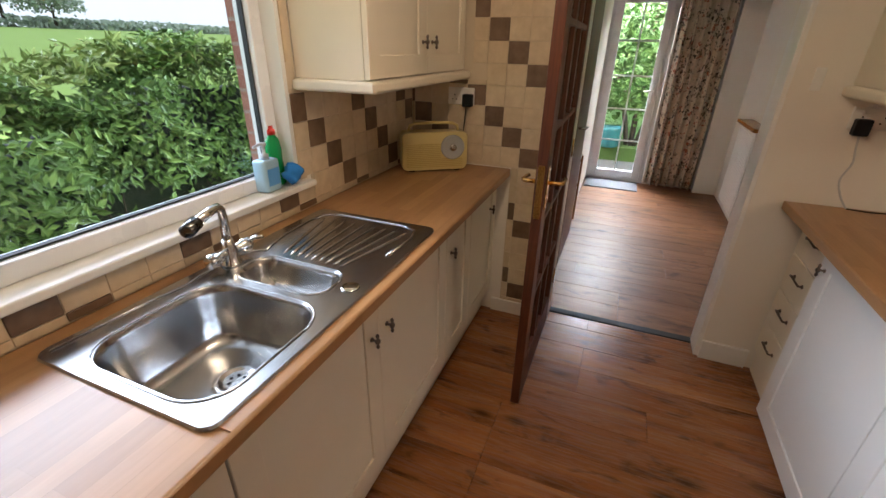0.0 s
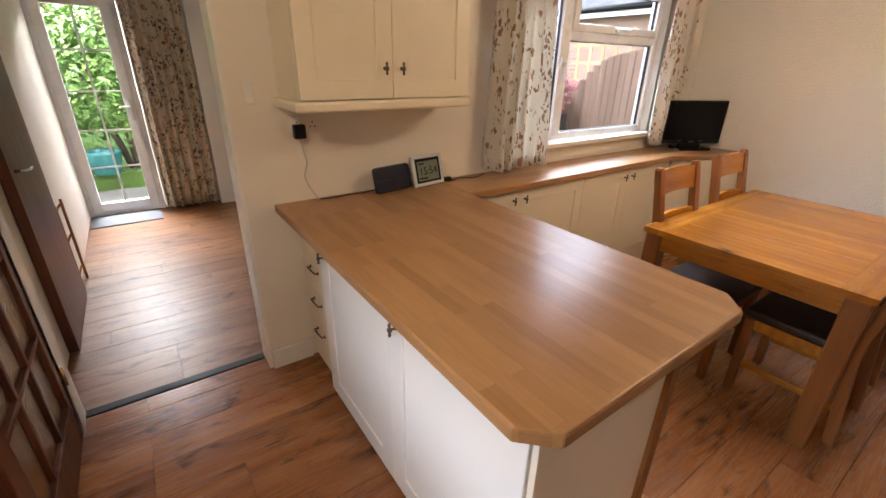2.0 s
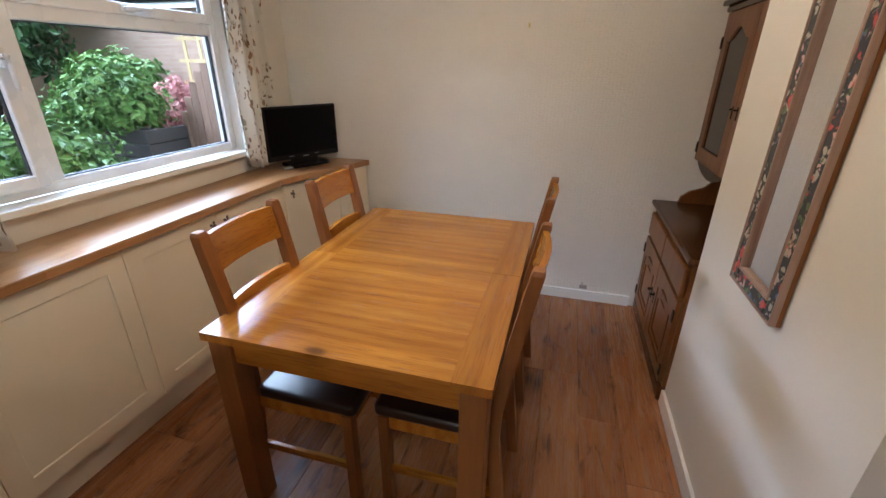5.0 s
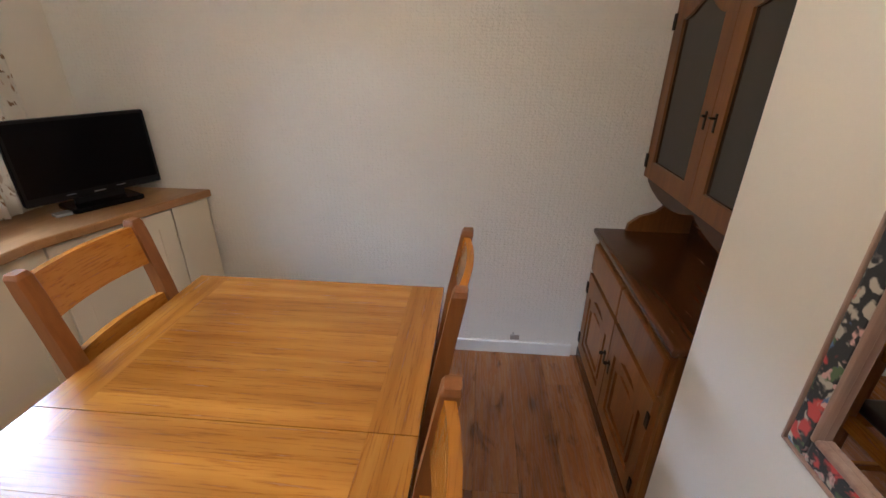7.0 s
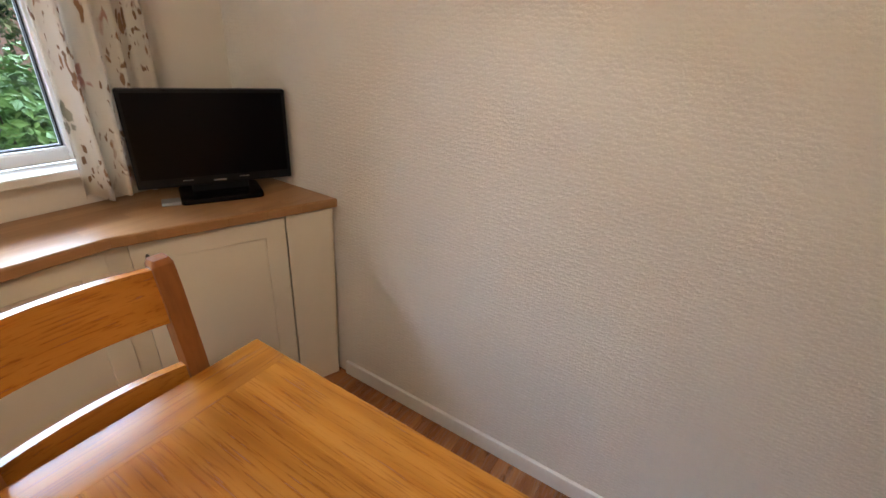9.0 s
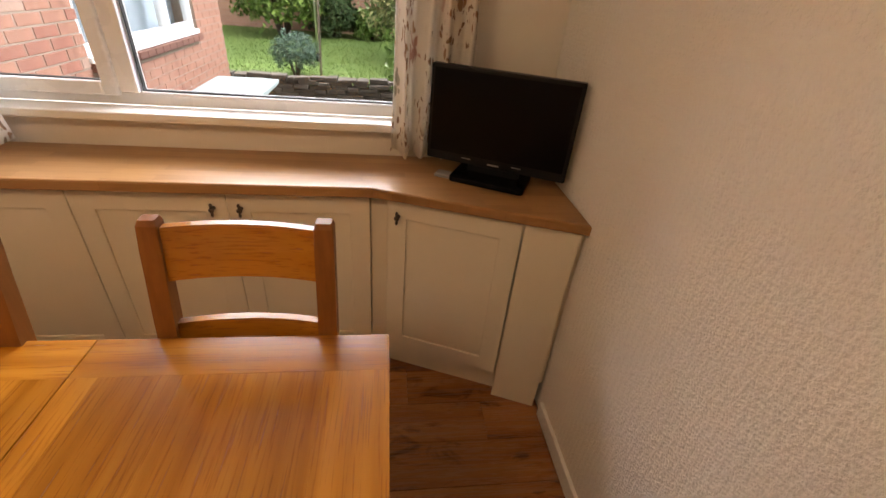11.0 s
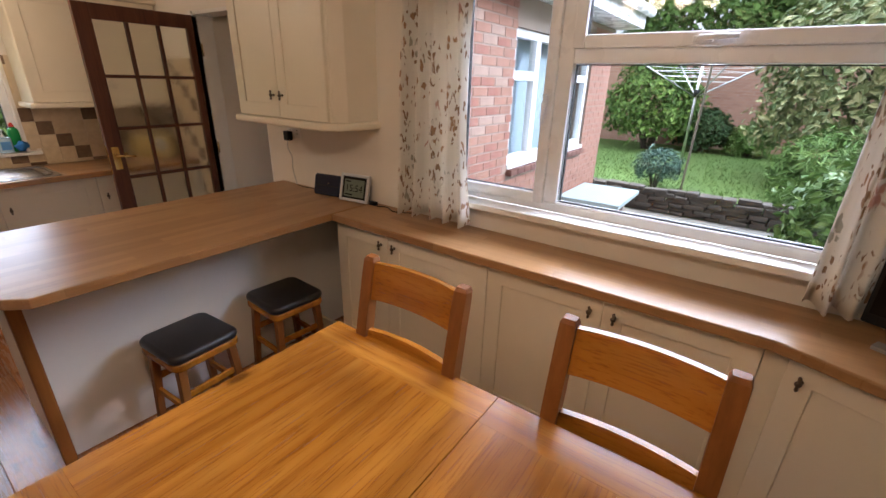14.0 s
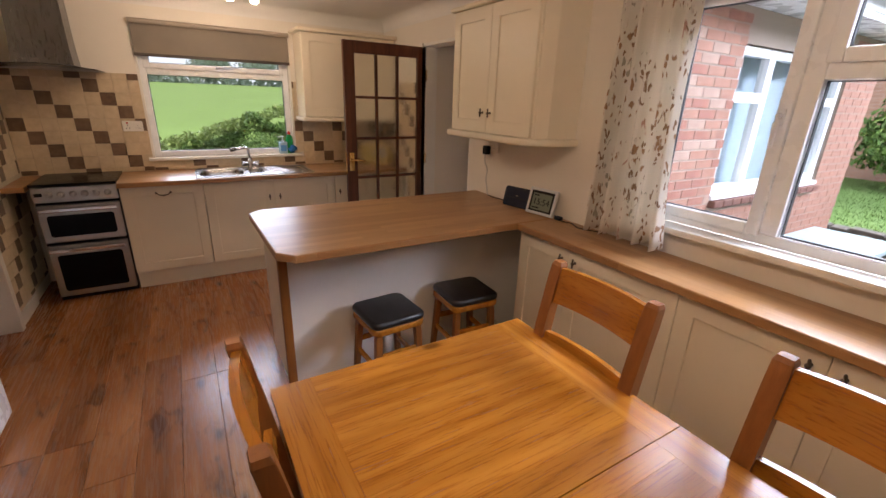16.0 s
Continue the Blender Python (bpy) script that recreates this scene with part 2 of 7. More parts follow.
def laminate(name, dark, mid, light, rough, vary=0.76):
    """Printed floor planks: soft streaks along x, darker blotches and knots."""
    m, n, l, p = nodes(name)
    streak = noise_tex(n, l, mapped(n, l, (0.13, 1, 1), True), 9, 5, 0.58, 0.8)
    fine = noise_tex(n, l, mapped(n, l, (0.05, 1, 1), True), 110, 4, 0.6)
    c = ramp(n, l, streak, [(0.26, dark), (0.46, mid), (0.74, light)])
    c = mix(n, l, 0.28, c, ramp(n, l, fine, [(0.36, dark), (0.62, light)]))
    blot = noise_tex(n, l, mapped(n, l, (0.42, 1, 1), True), 11, 4, 0.6, 0.7)
    c = mix(n, l, ramp(n, l, blot, [(0.56, (0,) * 3), (0.70, (0.75,) * 3)]), c, tuple(x * 0.45 for x in dark))
    vo = n.new("ShaderNodeTexVoronoi")
    vo.inputs["Scale"].default_value = 5.5
    l.new(mapped(n, l, (0.4, 1, 1), True), vo.inputs["Vector"])
    c = mix(n, l, ramp(n, l, vo.outputs["Distance"], [(0.0, (0.95,) * 3), (0.05, (0.8,) * 3), (0.13, (0.25,) * 3), (0.2, (0,) * 3)]), c, tuple(x * 0.28 for x in dark))
    info = n.new("ShaderNodeObjectInfo")
    c = mix(n, l, 1.0, c, ramp(n, l, info.outputs["Random"], [(0, (vary, vary * 0.95, vary * 0.9)), (0.5, (0.93, 0.92, 0.9)), (1, (1.08, 1.1, 1.12))]), "MULTIPLY")
    l.new(c, p.inputs["Base Color"])
    l.new(ramp(n, l, fine, [(0.3, (rough * 1.25,) * 3), (0.7, (rough * 0.9,) * 3)]), p.inputs["Roughness"])
    bump(n, l, fine, 0.2, 0.0006, p)
    return m


def staves(name, along="y", width=0.045, length=0.42):
    """Laminate printed as butt-jointed beech staves."""
    m, n, l, p = nodes(name)
    tc, mp = n.new("ShaderNodeTexCoord"), n.new("ShaderNodeMapping")
    mp.inputs["Rotation"].default_value = (0, 0, radians(90) if along == "y" else 0)
    l.new(tc.outputs["Object"], mp.inputs["Vector"])
    br = n.new("ShaderNodeTexBrick")
    br.offset, br.offset_frequency = 0.37, 2
    for key, val in (("Scale", 1.0), ("Mortar Size", 0.0006), ("Mortar Smooth", 0.3), ("Bias", 0.0), ("Brick Width", length), ("Row Height", width)):
        br.inputs[key].default_value = val
    br.inputs["Color1"].default_value, br.inputs["Color2"].default_value, br.inputs["Mortar"].default_value = (0.28, 0.132, 0.047, 1), (0.47, 0.256, 0.108, 1), (0.28, 0.133, 0.045, 1)
    l.new(mp.outputs["Vector"], br.inputs["Vector"])
    v = mapped(n, l, (1, 0.08, 1) if along == "y" else (0.08, 1, 1))
    g = noise_tex(n, l, v, 70, 4, 0.6, 0.4)
    c = mix(n, l, 0.45, br.outputs["Color"], ramp(n, l, g, [(0.3, (0.30, 0.16, 0.06)), (0.7, (0.42, 0.24, 0.105))]))
    l.new(c, p.inputs["Base Color"])
    p.inputs["Roughness"].default_value = 0.31
    return m


def metal(name, col, rough, brushed=None, vary=0.25):
    m, n, l, p = nodes(name)
    p.inputs["Base Color"].default_value = (*col, 1)
    p.inputs["Metallic"].default_value = 1.0
    v = mapped(n, l, brushed or (1, 1, 1))
    f = noise_tex(n, l, v, 90 if brushed else 14, 4)
    l.new(ramp(n, l, f, [(0.3, (rough * (1 - vary),) * 3), (0.7, (rough * (1 + vary),) * 3)]), p.inputs["Roughness"])
    return m


def glass(name, rough=0.0, tint=(1, 1, 1)):
    m, n, l, p = nodes(name)
    n.remove(p)
    clear, gloss, fres, both = n.new("ShaderNodeBsdfTransparent"), n.new("ShaderNodeBsdfGlossy"), n.new("ShaderNodeLayerWeight"), n.new("ShaderNodeMixShader")
    clear.inputs["Color"].default_value = (*tint, 1)
    gloss.inputs["Roughness"].default_value = rough
    fres.inputs["Blend"].default_value = 0.5
    l.new(ramp(n, l, fres.outputs["Facing"], [(0.35, (0.02,) * 3), (0.8, (0.07,) * 3), (1.0, (0.5,) * 3)]), both.inputs[0])
    l.new(clear.outputs[0], both.inputs[1])
    l.new(gloss.outputs[0], both.inputs[2])
    l.new(both.outputs[0], n["Material Output"].inputs["Surface"])
    return m


def foliage(name, a, b, c):
    m, n, l, p = nodes(name)
    g = n.new("ShaderNodeNewGeometry")
    col = ramp(n, l, g.outputs["Random Per Island"], [(0.0, a), (0.55, b), (1.0, c)])
    v = mapped(n, l)
    l.new(mix(n, l, 0.35, col, ramp(n, l, noise_tex(n, l, v, 2.5, 3), [(0.3, a), (0.7, c)])), p.inputs["Base Color"])
    p.inputs["Roughness"].default_value = 0.5
    p.inputs["Specular IOR Level"].default_value = 0.18
    return m


def wallpaper(name, col):
    """Off-white paint over blown wallpaper."""
    m, n, l, p = nodes(name)
    v = mapped(n, l)
    vo = n.new("ShaderNodeTexVoronoi")
    vo.inputs["Scale"].default_value = 44
    vo.inputs["Randomness"].default_value = 0.4
    vo.feature = "SMOOTH_F1"
    l.new(mapped(n, l, (1, 1, 1.7)), vo.inputs["Vector"])
    a = ramp(n, l, noise_tex(n, l, v, 1.3, 4), [(0.3, tuple(c * 0.965 for c in col)), (0.7, col)])
    l.new(a, p.inputs["Base Color"])
    p.inputs["Roughness"].default_value = 0.72
    add = n.new("ShaderNodeMath")
    add.operation = "ADD"
    l.new(vo.outputs["Distance"], add.inputs[0])
    l.new(noise_tex(n, l, v, 150, 2), add.inputs[1])
    bump(n, l, add.outputs[0], 0.62, 0.0075, p)
    return m


def flowered(name, ground, tones, scale, stretch=1.0, cover=0.5, thin=0.0):
    """Cloth printed with scattered sprigs: leaf shapes in a few tones on a plain ground."""
    m, n, l, p = nodes(name)
    tc, mp = n.new("ShaderNodeTexCoord"), n.new("ShaderNodeMapping")
    mp.inputs["Scale"].default_value = (1, 1, stretch)
    l.new(tc.outputs["Object"], mp.inputs["Vector"])
    base = mp.outputs["Vector"]
    warp = n.new("ShaderNodeTexNoise")
    warp.inputs["Scale"].default_value = scale * 1.1
    l.new(base, warp.inputs["Vector"])
    va = n.new("ShaderNodeVectorMath")
    va.operation = "MULTIPLY_ADD"
    va.inputs[1].default_value = (1.3 / scale,) * 3
    l.new(warp.outputs["Color"], va.inputs[0])
    l.new(base, va.inputs[2])
    col = ground
    for k, (tone, size, part_cover) in enumerate(tones):
        vo = n.new("ShaderNodeTexVoronoi")
        vo.inputs["Scale"].default_value = scale * size
        off = n.new("ShaderNodeVectorMath")
        off.inputs[1].default_value = (k * 3.7, k * 1.9, k * 2.3)
        l.new(va.outputs[0], off.inputs[0])
        l.new(off.outputs[0], vo.inputs["Vector"])
        patch = noise_tex(n, l, off.outputs[0], scale * 0.42, 2)
        lim = n.new("ShaderNodeMath")
        lim.operation = "MULTIPLY"
        l.new(ramp(n, l, vo.outputs["Distance"], [(0.27, (1, 1, 1)), (0.36, (0, 0, 0))] if cover < 0.7 else [(0.34, (1, 1, 1)), (0.46, (0, 0, 0))]), lim.inputs[0])
        l.new(ramp(n, l, patch, [(part_cover, (0, 0, 0)), (part_cover + 0.04, (1, 1, 1))]), lim.inputs[1])
        col = mix(n, l, lim.outputs[0], col, tone)
    l.new(col, p.inputs["Base Color"])
    p.inputs["Roughness"].default_value = 0.85
    p.inputs["Sheen Weight"].default_value = 0.2
    bump(n, l, noise_tex(n, l, mapped(n, l), 500, 2), 0.3, 0.0008, p)
    if thin:
        through_light, both = n.new("ShaderNodeBsdfTranslucent"), n.new("ShaderNodeMixShader")
        l.new(col, through_light.inputs["Color"])
        both.inputs[0].default_value = thin
        l.new(p.outputs[0], both.inputs[1])
        l.new(through_light.outputs[0], both.inputs[2])
        l.new(both.outputs[0], n["Material Output"].inputs["Surface"])
    return m


def brickwork(name, c1, c2, mortar, scale=1.0, facing="y"):
    m, n, l, p = nodes(name)
    tc, mp = n.new("ShaderNodeTexCoord"), n.new("ShaderNodeMapping")
    mp.inputs["Rotation"].default_value = (radians(90), 0, 0)
    l.new(tc.outputs["Object"], mp.inputs["Vector"])
    br = n.new("ShaderNodeTexBrick")
    for key, val in (("Scale", scale), ("Mortar Size", 0.006), ("Brick Width", 0.225), ("Row Height", 0.075)):
        br.inputs[key].default_value = val
    br.inputs["Color1"].default_value, br.inputs["Color2"].default_value, br.inputs["Mortar"].default_value = (*c1, 1), (*c2, 1), (*mortar, 1)
    if facing == "x":
        sep, com = n.new("ShaderNodeSeparateXYZ"), n.new("ShaderNodeCombineXYZ")
        l.new(tc.outputs["Object"], sep.inputs[0])
        l.new(sep.outputs["Y"], com.inputs["X"])
        l.new(sep.outputs["Z"], com.inputs["Y"])
        l.new(com.outputs[0], br.inputs["Vector"])
    else:
        l.new(mp.outputs["Vector"], br.inputs["Vector"])
    v = mapped(n, l)
    l.new(mix(n, l, 0.35, br.outputs["Color"], ramp(n, l, noise_tex(n, l, v, 9, 5), [(0.3, c1), (0.7, c2)])), p.inputs["Base Color"])
    p.inputs["Roughness"].default_value = 0.9
    bump(n, l, br.outputs["Fac"], 0.6, -0.006, p)
    return m


WALL = paint("wall_cream", (0.80, 0.745, 0.655), 0.72, 0.035, 120, 0.0006, 0, 1.3)
WALLPAPER = wallpaper("embossed_wallpaper", (0.80, 0.75, 0.67))
CEIL = paint("ceiling_white", (0.82, 0.80, 0.76), 0.8, 0.03, 30, 0.001)
CREAM = paint("cabinet_cream", (0.80, 0.722, 0.57), 0.42, 0.025, 90, 0.0002)
GLOSSWHITE = paint("white_gloss", (0.80, 0.78, 0.73), 0.35, 0.03, 50, 0.0003)
UPVC = paint("upvc_white", (0.84, 0.85, 0.86), 0.28, 0.02, 60, 0.0001)
TOP_Y = staves("worktop_along_y", "y")
TOP_X = staves("worktop_along_x", "x")
FLOOR = laminate("laminate_plank", (0.125, 0.042, 0.0125), (0.32, 0.125, 0.042), (0.49, 0.226, 0.088), 0.25)
HALLFLOOR = laminate("hall_plank", (0.16, 0.062, 0.02), (0.26, 0.108, 0.038), (0.35, 0.165, 0.066), 0.38)
OAK_X = oak("oak_along_x", "x", (0.29, 0.096, 0.009), (0.43, 0.168, 0.017), (0.53, 0.238, 0.036), 0.19)
OAK_Y = oak("oak_along_y", "y", (0.29, 0.096, 0.009), (0.43, 0.168, 0.017), (0.53, 0.238, 0.036), 0.19)
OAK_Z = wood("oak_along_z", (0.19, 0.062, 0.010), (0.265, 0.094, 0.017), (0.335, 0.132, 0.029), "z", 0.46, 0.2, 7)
# darker than PINE_Z: the dresser top's dim reflection is put into the colour
PINE_X_DIM = wood("pine_along_x_dim", (0.05, 0.015, 0.003), (0.085, 0.027, 0.006), (0.125, 0.045, 0.011), "x", 0.26, 0.4, 8)
PINE_Z = wood("pine_along_z", (0.13, 0.042, 0.006), (0.22, 0.076, 0.012), (0.30, 0.115, 0.022), "z", 0.34, 0.4, 8)
MAHOG = wood("mahogany_stain", (0.055, 0.014, 0.006), (0.115, 0.032, 0.012), (0.175, 0.055, 0.022), "z", 0.45, 0.0, 12, 0.0)
STEEL = metal("brushed_steel", (0.48, 0.48, 0.48), 0.23, None, 0.12)
CHROME = metal("chrome", (0.78, 0.78, 0.78), 0.07)
BRASS = metal("polished_brass", (0.72, 0.47, 0.16), 0.2)
PEWTER = metal("antique_pewter", (0.15, 0.12, 0.095), 0.42)
BLACKMETAL = metal("black_iron", (0.03, 0.028, 0.025), 0.5)
BLACK = paint("black_plastic", (0.012, 0.012, 0.013), 0.32, 0.1, 120, 0.0002)
BLACK.node_tree.nodes["Principled BSDF"].inputs["Specular IOR Level"].default_value = 0.12
SCREEN = paint("black_glossy_screen", (0.004, 0.004, 0.005), 0.22, 0.05, 40, 0)
SCREEN.node_tree.nodes["Principled BSDF"].inputs["Specular IOR Level"].default_value = 0.14
VINYL = paint("black_vinyl", (0.016, 0.014, 0.014), 0.38, 0.15, 160, 0.0006)
LEATHER = paint("dark_brown_leather", (0.022, 0.013, 0.010), 0.36, 0.2, 140, 0.0006)
SATIN = metal("satin_nickel", (0.6, 0.59, 0.57), 0.48)
GLASS = glass("clear_glass", 0.0, (0.93, 0.94, 0.935))
RUBBER = paint("black_rubber", (0.02, 0.02, 0.02), 0.7, 0.1, 90, 0.0003)
TILE_CREAM = paint("tile_cream", (0.62, 0.50, 0.325), 0.38, 0.14, 40, 0.0008, 0, 11)
TILE_BROWN = paint("tile_brown", (0.155, 0.095, 0.055), 0.42, 0.3, 40, 0.0012, 0, 13)
GROUT = paint("grout", (0.60, 0.50, 0.36), 0.9, 0.06, 120, 0.0006)


# ---------------------------------------------------------------- the shell of the kitchen and hall
CEILING = 2.34
WX, EX, NY = 0.456, 5.935, 3.24        # faces of the west, east and north walls


def wall(name, boxes, label, material=WALL):
    bm = B()
    for b in boxes:
        box(bm, *b)
    return solid(name, bm, material, label, "wall")


wall("wall_west", [(0.272, WX, -0.05, 1.02, 0, 2.5), (0.272, WX, 2.245, 3.38, 0, 2.5), (0.272, WX, 1.02, 2.245, 0, 1.0), (0.272, WX, 1.02, 2.245, 2.13, 2.5)],
     "cream painted kitchen wall around the sink window")
wall("wall_north", [(WX, 1.33, NY, NY + 0.14, 0, 2.5), (1.33, 2.17, NY, NY + 0.14, 2.06, 2.5), (2.17, 2.9, NY, NY + 0.14, 0, 2.5), (2.9, 3.2, NY, NY + 0.28, 0, 2.5), (3.2, 3.73, NY, NY + 0.15, 0, 2.5), (3.73, 5.375, NY, NY + 0.15, 0, 1.03),
     (3.73, 5.375, NY, NY + 0.15, 2.09, 2.5), (5.375, EX, NY, NY + 0.15, 0, 2.5)], "cream painted wall with doorway and dining window")
wall("wall_east", [(EX, EX + 0.28, -0.4, NY + 0.15, 0, 2.5)], "off-white wall in embossed wallpaper", WALLPAPER)
wall("wall_south", [(WX, 1.36, -0.03, 0.112, 0, 2.5), (1.36, 2.28, -0.03, 0.112, 2.06, 2.5), (2.28, 2.40, -0.4, 0.112, 0, 2.5), (2.40, 3.825, -0.52, -0.4, 0, 2.5),
     (3.825, 4.955, -0.4, 0.652, 0, 2.5), (4.955, EX, 0.10, 0.23, 0, 2.5)], "cream painted wall with chimney breast and alcoves")

bm = B()
for b in [(0.18, EX + 0.28, -0.6, NY + 0.28, CEILING, CEILING + 0.15)]:
    box(bm, *b)
solid("ceiling", bm, CEIL, "white plastered ceiling", "ceiling")
bm = B()
box(bm, 1.0, 2.9, NY + 0.14, 6.9, CEILING, CEILING + 0.15)
solid("ceiling_hall", bm, CEIL, "white plastered hall ceiling", "ceiling")


def cove(bm, along, at, lo, hi, sx):
    """A quarter-round cove under the ceiling."""
    r, n = 0.105, 8
    prof = [(0, 0)] + [(r - r * math.cos(radians(90 * k / n)), -r + r * math.sin(radians(90 * k / n))) for k in range(n + 1)]
    rings = []
    for u in (lo, hi):
        rings.append([bm.verts.new((at + sx * a, u, CEILING - 0.001 + z) if along == "y" else (u, at + sx * a, CEILING - 0.001 + z)) for a, z in prof])
    k = len(prof)
    fs = [bm.faces.new((rings[0][i], rings[1][i], rings[1][(i + 1) % k], rings[0][(i + 1) % k])) for i in range(k)]
    fs += [bm.faces.new(rings[0]), bm.faces.new(rings[1][::-1])]
    bmesh.ops.recalc_face_normals(bm, faces=fs)


bm = B()
cove(bm, "y", WX + 0.001, 0.112, NY, 1)
cove(bm, "y", EX - 0.001, 0.23, NY, -1)
cove(bm, "x", NY - 0.001, WX, EX, -1)
cove(bm, "x", 0.113, WX, 2.3, 1)
solid("trim_coving", bm, CEIL, "white plaster coving under the ceiling", "coving", smooth=False)

# sub-floor below the planks
bm = B()
box(bm, 0.18, EX + 0.28, -0.6, NY + 0.14, -0.2, -0.012)
solid("floor", bm, RUBBER, "wood-effect laminate floor in long planks", "floor")
bm = B()
box(bm, 1.0, 2.95, NY + 0.14, 6.9, -0.2, -0.012)
solid("floor_hall", bm, RUBBER, "pale wood-effect hall floor", "floor")
bm = B()
box(bm, 1.33, 2.17, NY + 0.114, NY + 0.165, -0.012, 0.006, 0.004)
solid("trim_threshold", bm, paint("dark_threshold", (0.018, 0.014, 0.012), 0.6), "dark metal door threshold strip", "threshold")

# skirting
bm = B()
for b in [(2.17, 2.385, NY - 0.016, NY, 0, 0.11), (EX - 0.016, EX, 0.71, 2.62, 0, 0.075), (3.809, 4.955, 0.652, 0.668, 0, 0.085), (1.0, 1.33, NY - 0.016, NY, 0, 0.085),
          (3.809, 3.825, -0.4, 0.652, 0, 0.085), (0.93, 1.36, 0.112, 0.128, 0, 0.09), (2.40, 3.809, -0.4, -0.384, 0, 0.085)]:
    box(bm, *b, 0.003)
solid("baseboard", bm, GLOSSWHITE, "white painted skirting board", "skirting")

# hall walls
wall("wall_hall_west", [(1.12, 1.25, NY + 0.14, 6.9, 0, 2.5)], "cream hall wall")
wall("wall_hall_east", [(2.70, 2.9, NY + 0.14, 6.9, 0, 2.5)], "cream hall wall")
wall("wall_hall_north", [(1.0, 1.25, 6.7, 6.95, 0, 2.5), (1.93, 2.9, 6.7, 6.95, 0, 2.5), (1.25, 1.93, 6.7, 6.95, 2.10, 2.5)], "white hall wall around the glazed door")
bm = B()
for b in [(2.47, 2.70, 6.55, 6.70, 0, 2.34)]:
    box(bm, *b)
solid("trim_pier", bm, GLOSSWHITE, "white painted pier beside the curtain", "pier")

# door casing of the kitchen doorway
bm = B()
for b in [(1.30, 1.35, NY - 0.012, NY + 0.15, 0.0, 2.06), (2.15, 2.172, NY + 0.002, NY + 0.15, 0.0, 2.06), (1.35, 2.15, NY + 0.002, NY + 0.15, 2.035, 2.062)]:
    box(bm, *b, 0.003)
solid("trim_doorcase", bm, GLOSSWHITE, "white painted door lining", "door lining")
# closed door in the south doorway
bm = B()
for b in [(1.36, 1.42, -0.05, 0.14, 0, 2.06), (2.24, 2.30, -0.05, 0.14, 0, 2.06), (1.42, 2.24, -0.05, 0.14, 2.02, 2.08)]:
    box(bm, *b, 0.004)
solid("trim_doorcase_south", bm, GLOSSWHITE, "white painted door lining", "door lining")
bm = B()
box(bm, 1.422, 2.238, -0.045, -0.005, 0.008, 2.018, 0.004)
solid("door_south", bm, MAHOG, "brown stained closed door", "door")


# ---------------------------------------------------------------- windows
def window(name, label):
    return thing(name, (0, 0, 0), label, "window", "", "structure")


def pane(parent, x0, x1, z0, z1, y):
    bm = B()
    box(bm, x0, x1, y - 0.003, y + 0.003, z0, z1)
    ob = part("pane", bm, GLASS, parent)
    ob.visible_shadow = False
    return ob


def gasket(parent, x0, x1, z0, z1, y):
    return part("gasket", frame_ring(B(), x0 - 0.001, x1 + 0.001, z0 - 0.001, z1 + 0.001, 0.004, y - 0.010, y + 0.010, 0.0), RUBBER, parent)


win_n = window("window_north", "white plastic dining window with casement and top light")
Y0, Y1 = 3.30, 3.37
bm = B()
frame_ring(bm, 3.735, 5.37, 1.05, 2.085, 0.045, Y0, Y1, 0.005)
box(bm, 4.268, 4.338, Y0, Y1, 1.095, 2.04, 0.005)
box(bm, 4.338, 5.325, Y0, Y1, 1.70, 1.765, 0.005)
box(bm, 4.338, 5.325, Y0 + 0.004, Y1 - 0.004, 1.092, 1.098, 0.0)
part("window_frame", bm, UPVC, win_n)
bm = B()
frame_ring(bm, 3.772, 4.276, 1.085, 2.05, 0.05, Y0 - 0.022, Y0 + 0.03, 0.006)
cas = part("casement", bm, UPVC, win_n)
bm = B()
frame_ring(bm, 4.332, 5.332, 1.755, 2.05, 0.05, Y0 - 0.022, Y0 + 0.03, 0.006)
top = part("top_light", bm, UPVC, win_n)
for x0, x1, z0, z1, y in ((3.822, 4.226, 1.135, 2.0, Y0 + 0.01), (4.345, 5.322, 1.1, 1.696, Y0 + 0.03), (4.382, 5.282, 1.805, 2.0, Y0 + 0.01)):
    pane(win_n, x0, x1, z0, z1, y)
    gasket(win_n, x0, x1, z0, z1, y)


def espag(parent, x, y, z, vertical=True):
    bm = B()
    if vertical:
        box(bm, x - 0.012, x + 0.012, y - 0.016, y, z - 0.03, z + 0.035, 0.005)
        tube(bm, [(x, y - 0.016, z + 0.01), (x, y - 0.034, z + 0.008), (x, y - 0.04, z - 0.02), (x, y - 0.036, z - 0.11)], [0.010, 0.011, 0.010, 0.008])
    else:
        box(bm, x - 0.03, x + 0.035, y - 0.016, y, z - 0.012, z + 0.012, 0.005)
        tube(bm, [(x - 0.01, y - 0.016, z), (x - 0.008, y - 0.034, z), (x + 0.02, y - 0.04, z + 0.002), (x + 0.11, y - 0.036, z + 0.006)], [0.010, 0.011, 0.010, 0.008])
    part("handle", bm, UPVC, parent, "white plastic handle", True)


espag(win_n, 4.25, Y0 - 0.022, 1.56)
espag(win_n, 4.80, Y0 - 0.022, 1.778, False)
bm = B()
prism(bm, [(3.70, 3.185), (5.40, 3.185), (5.40, 3.30), (3.70, 3.30)], 1.018, 1.05, 0.006, 3)
part("window_sill", bm, GLOSSWHITE, win_n, "white gloss sill board")
bm = B()
for b in [(3.716, 3.737, NY + 0.0, Y1, 1.05, 2.09), (5.368, 5.389, NY + 0.0, Y1, 1.05, 2.09), (3.737, 5.368, NY, Y1, 2.084, 2.104)]:
    box(bm, *b)
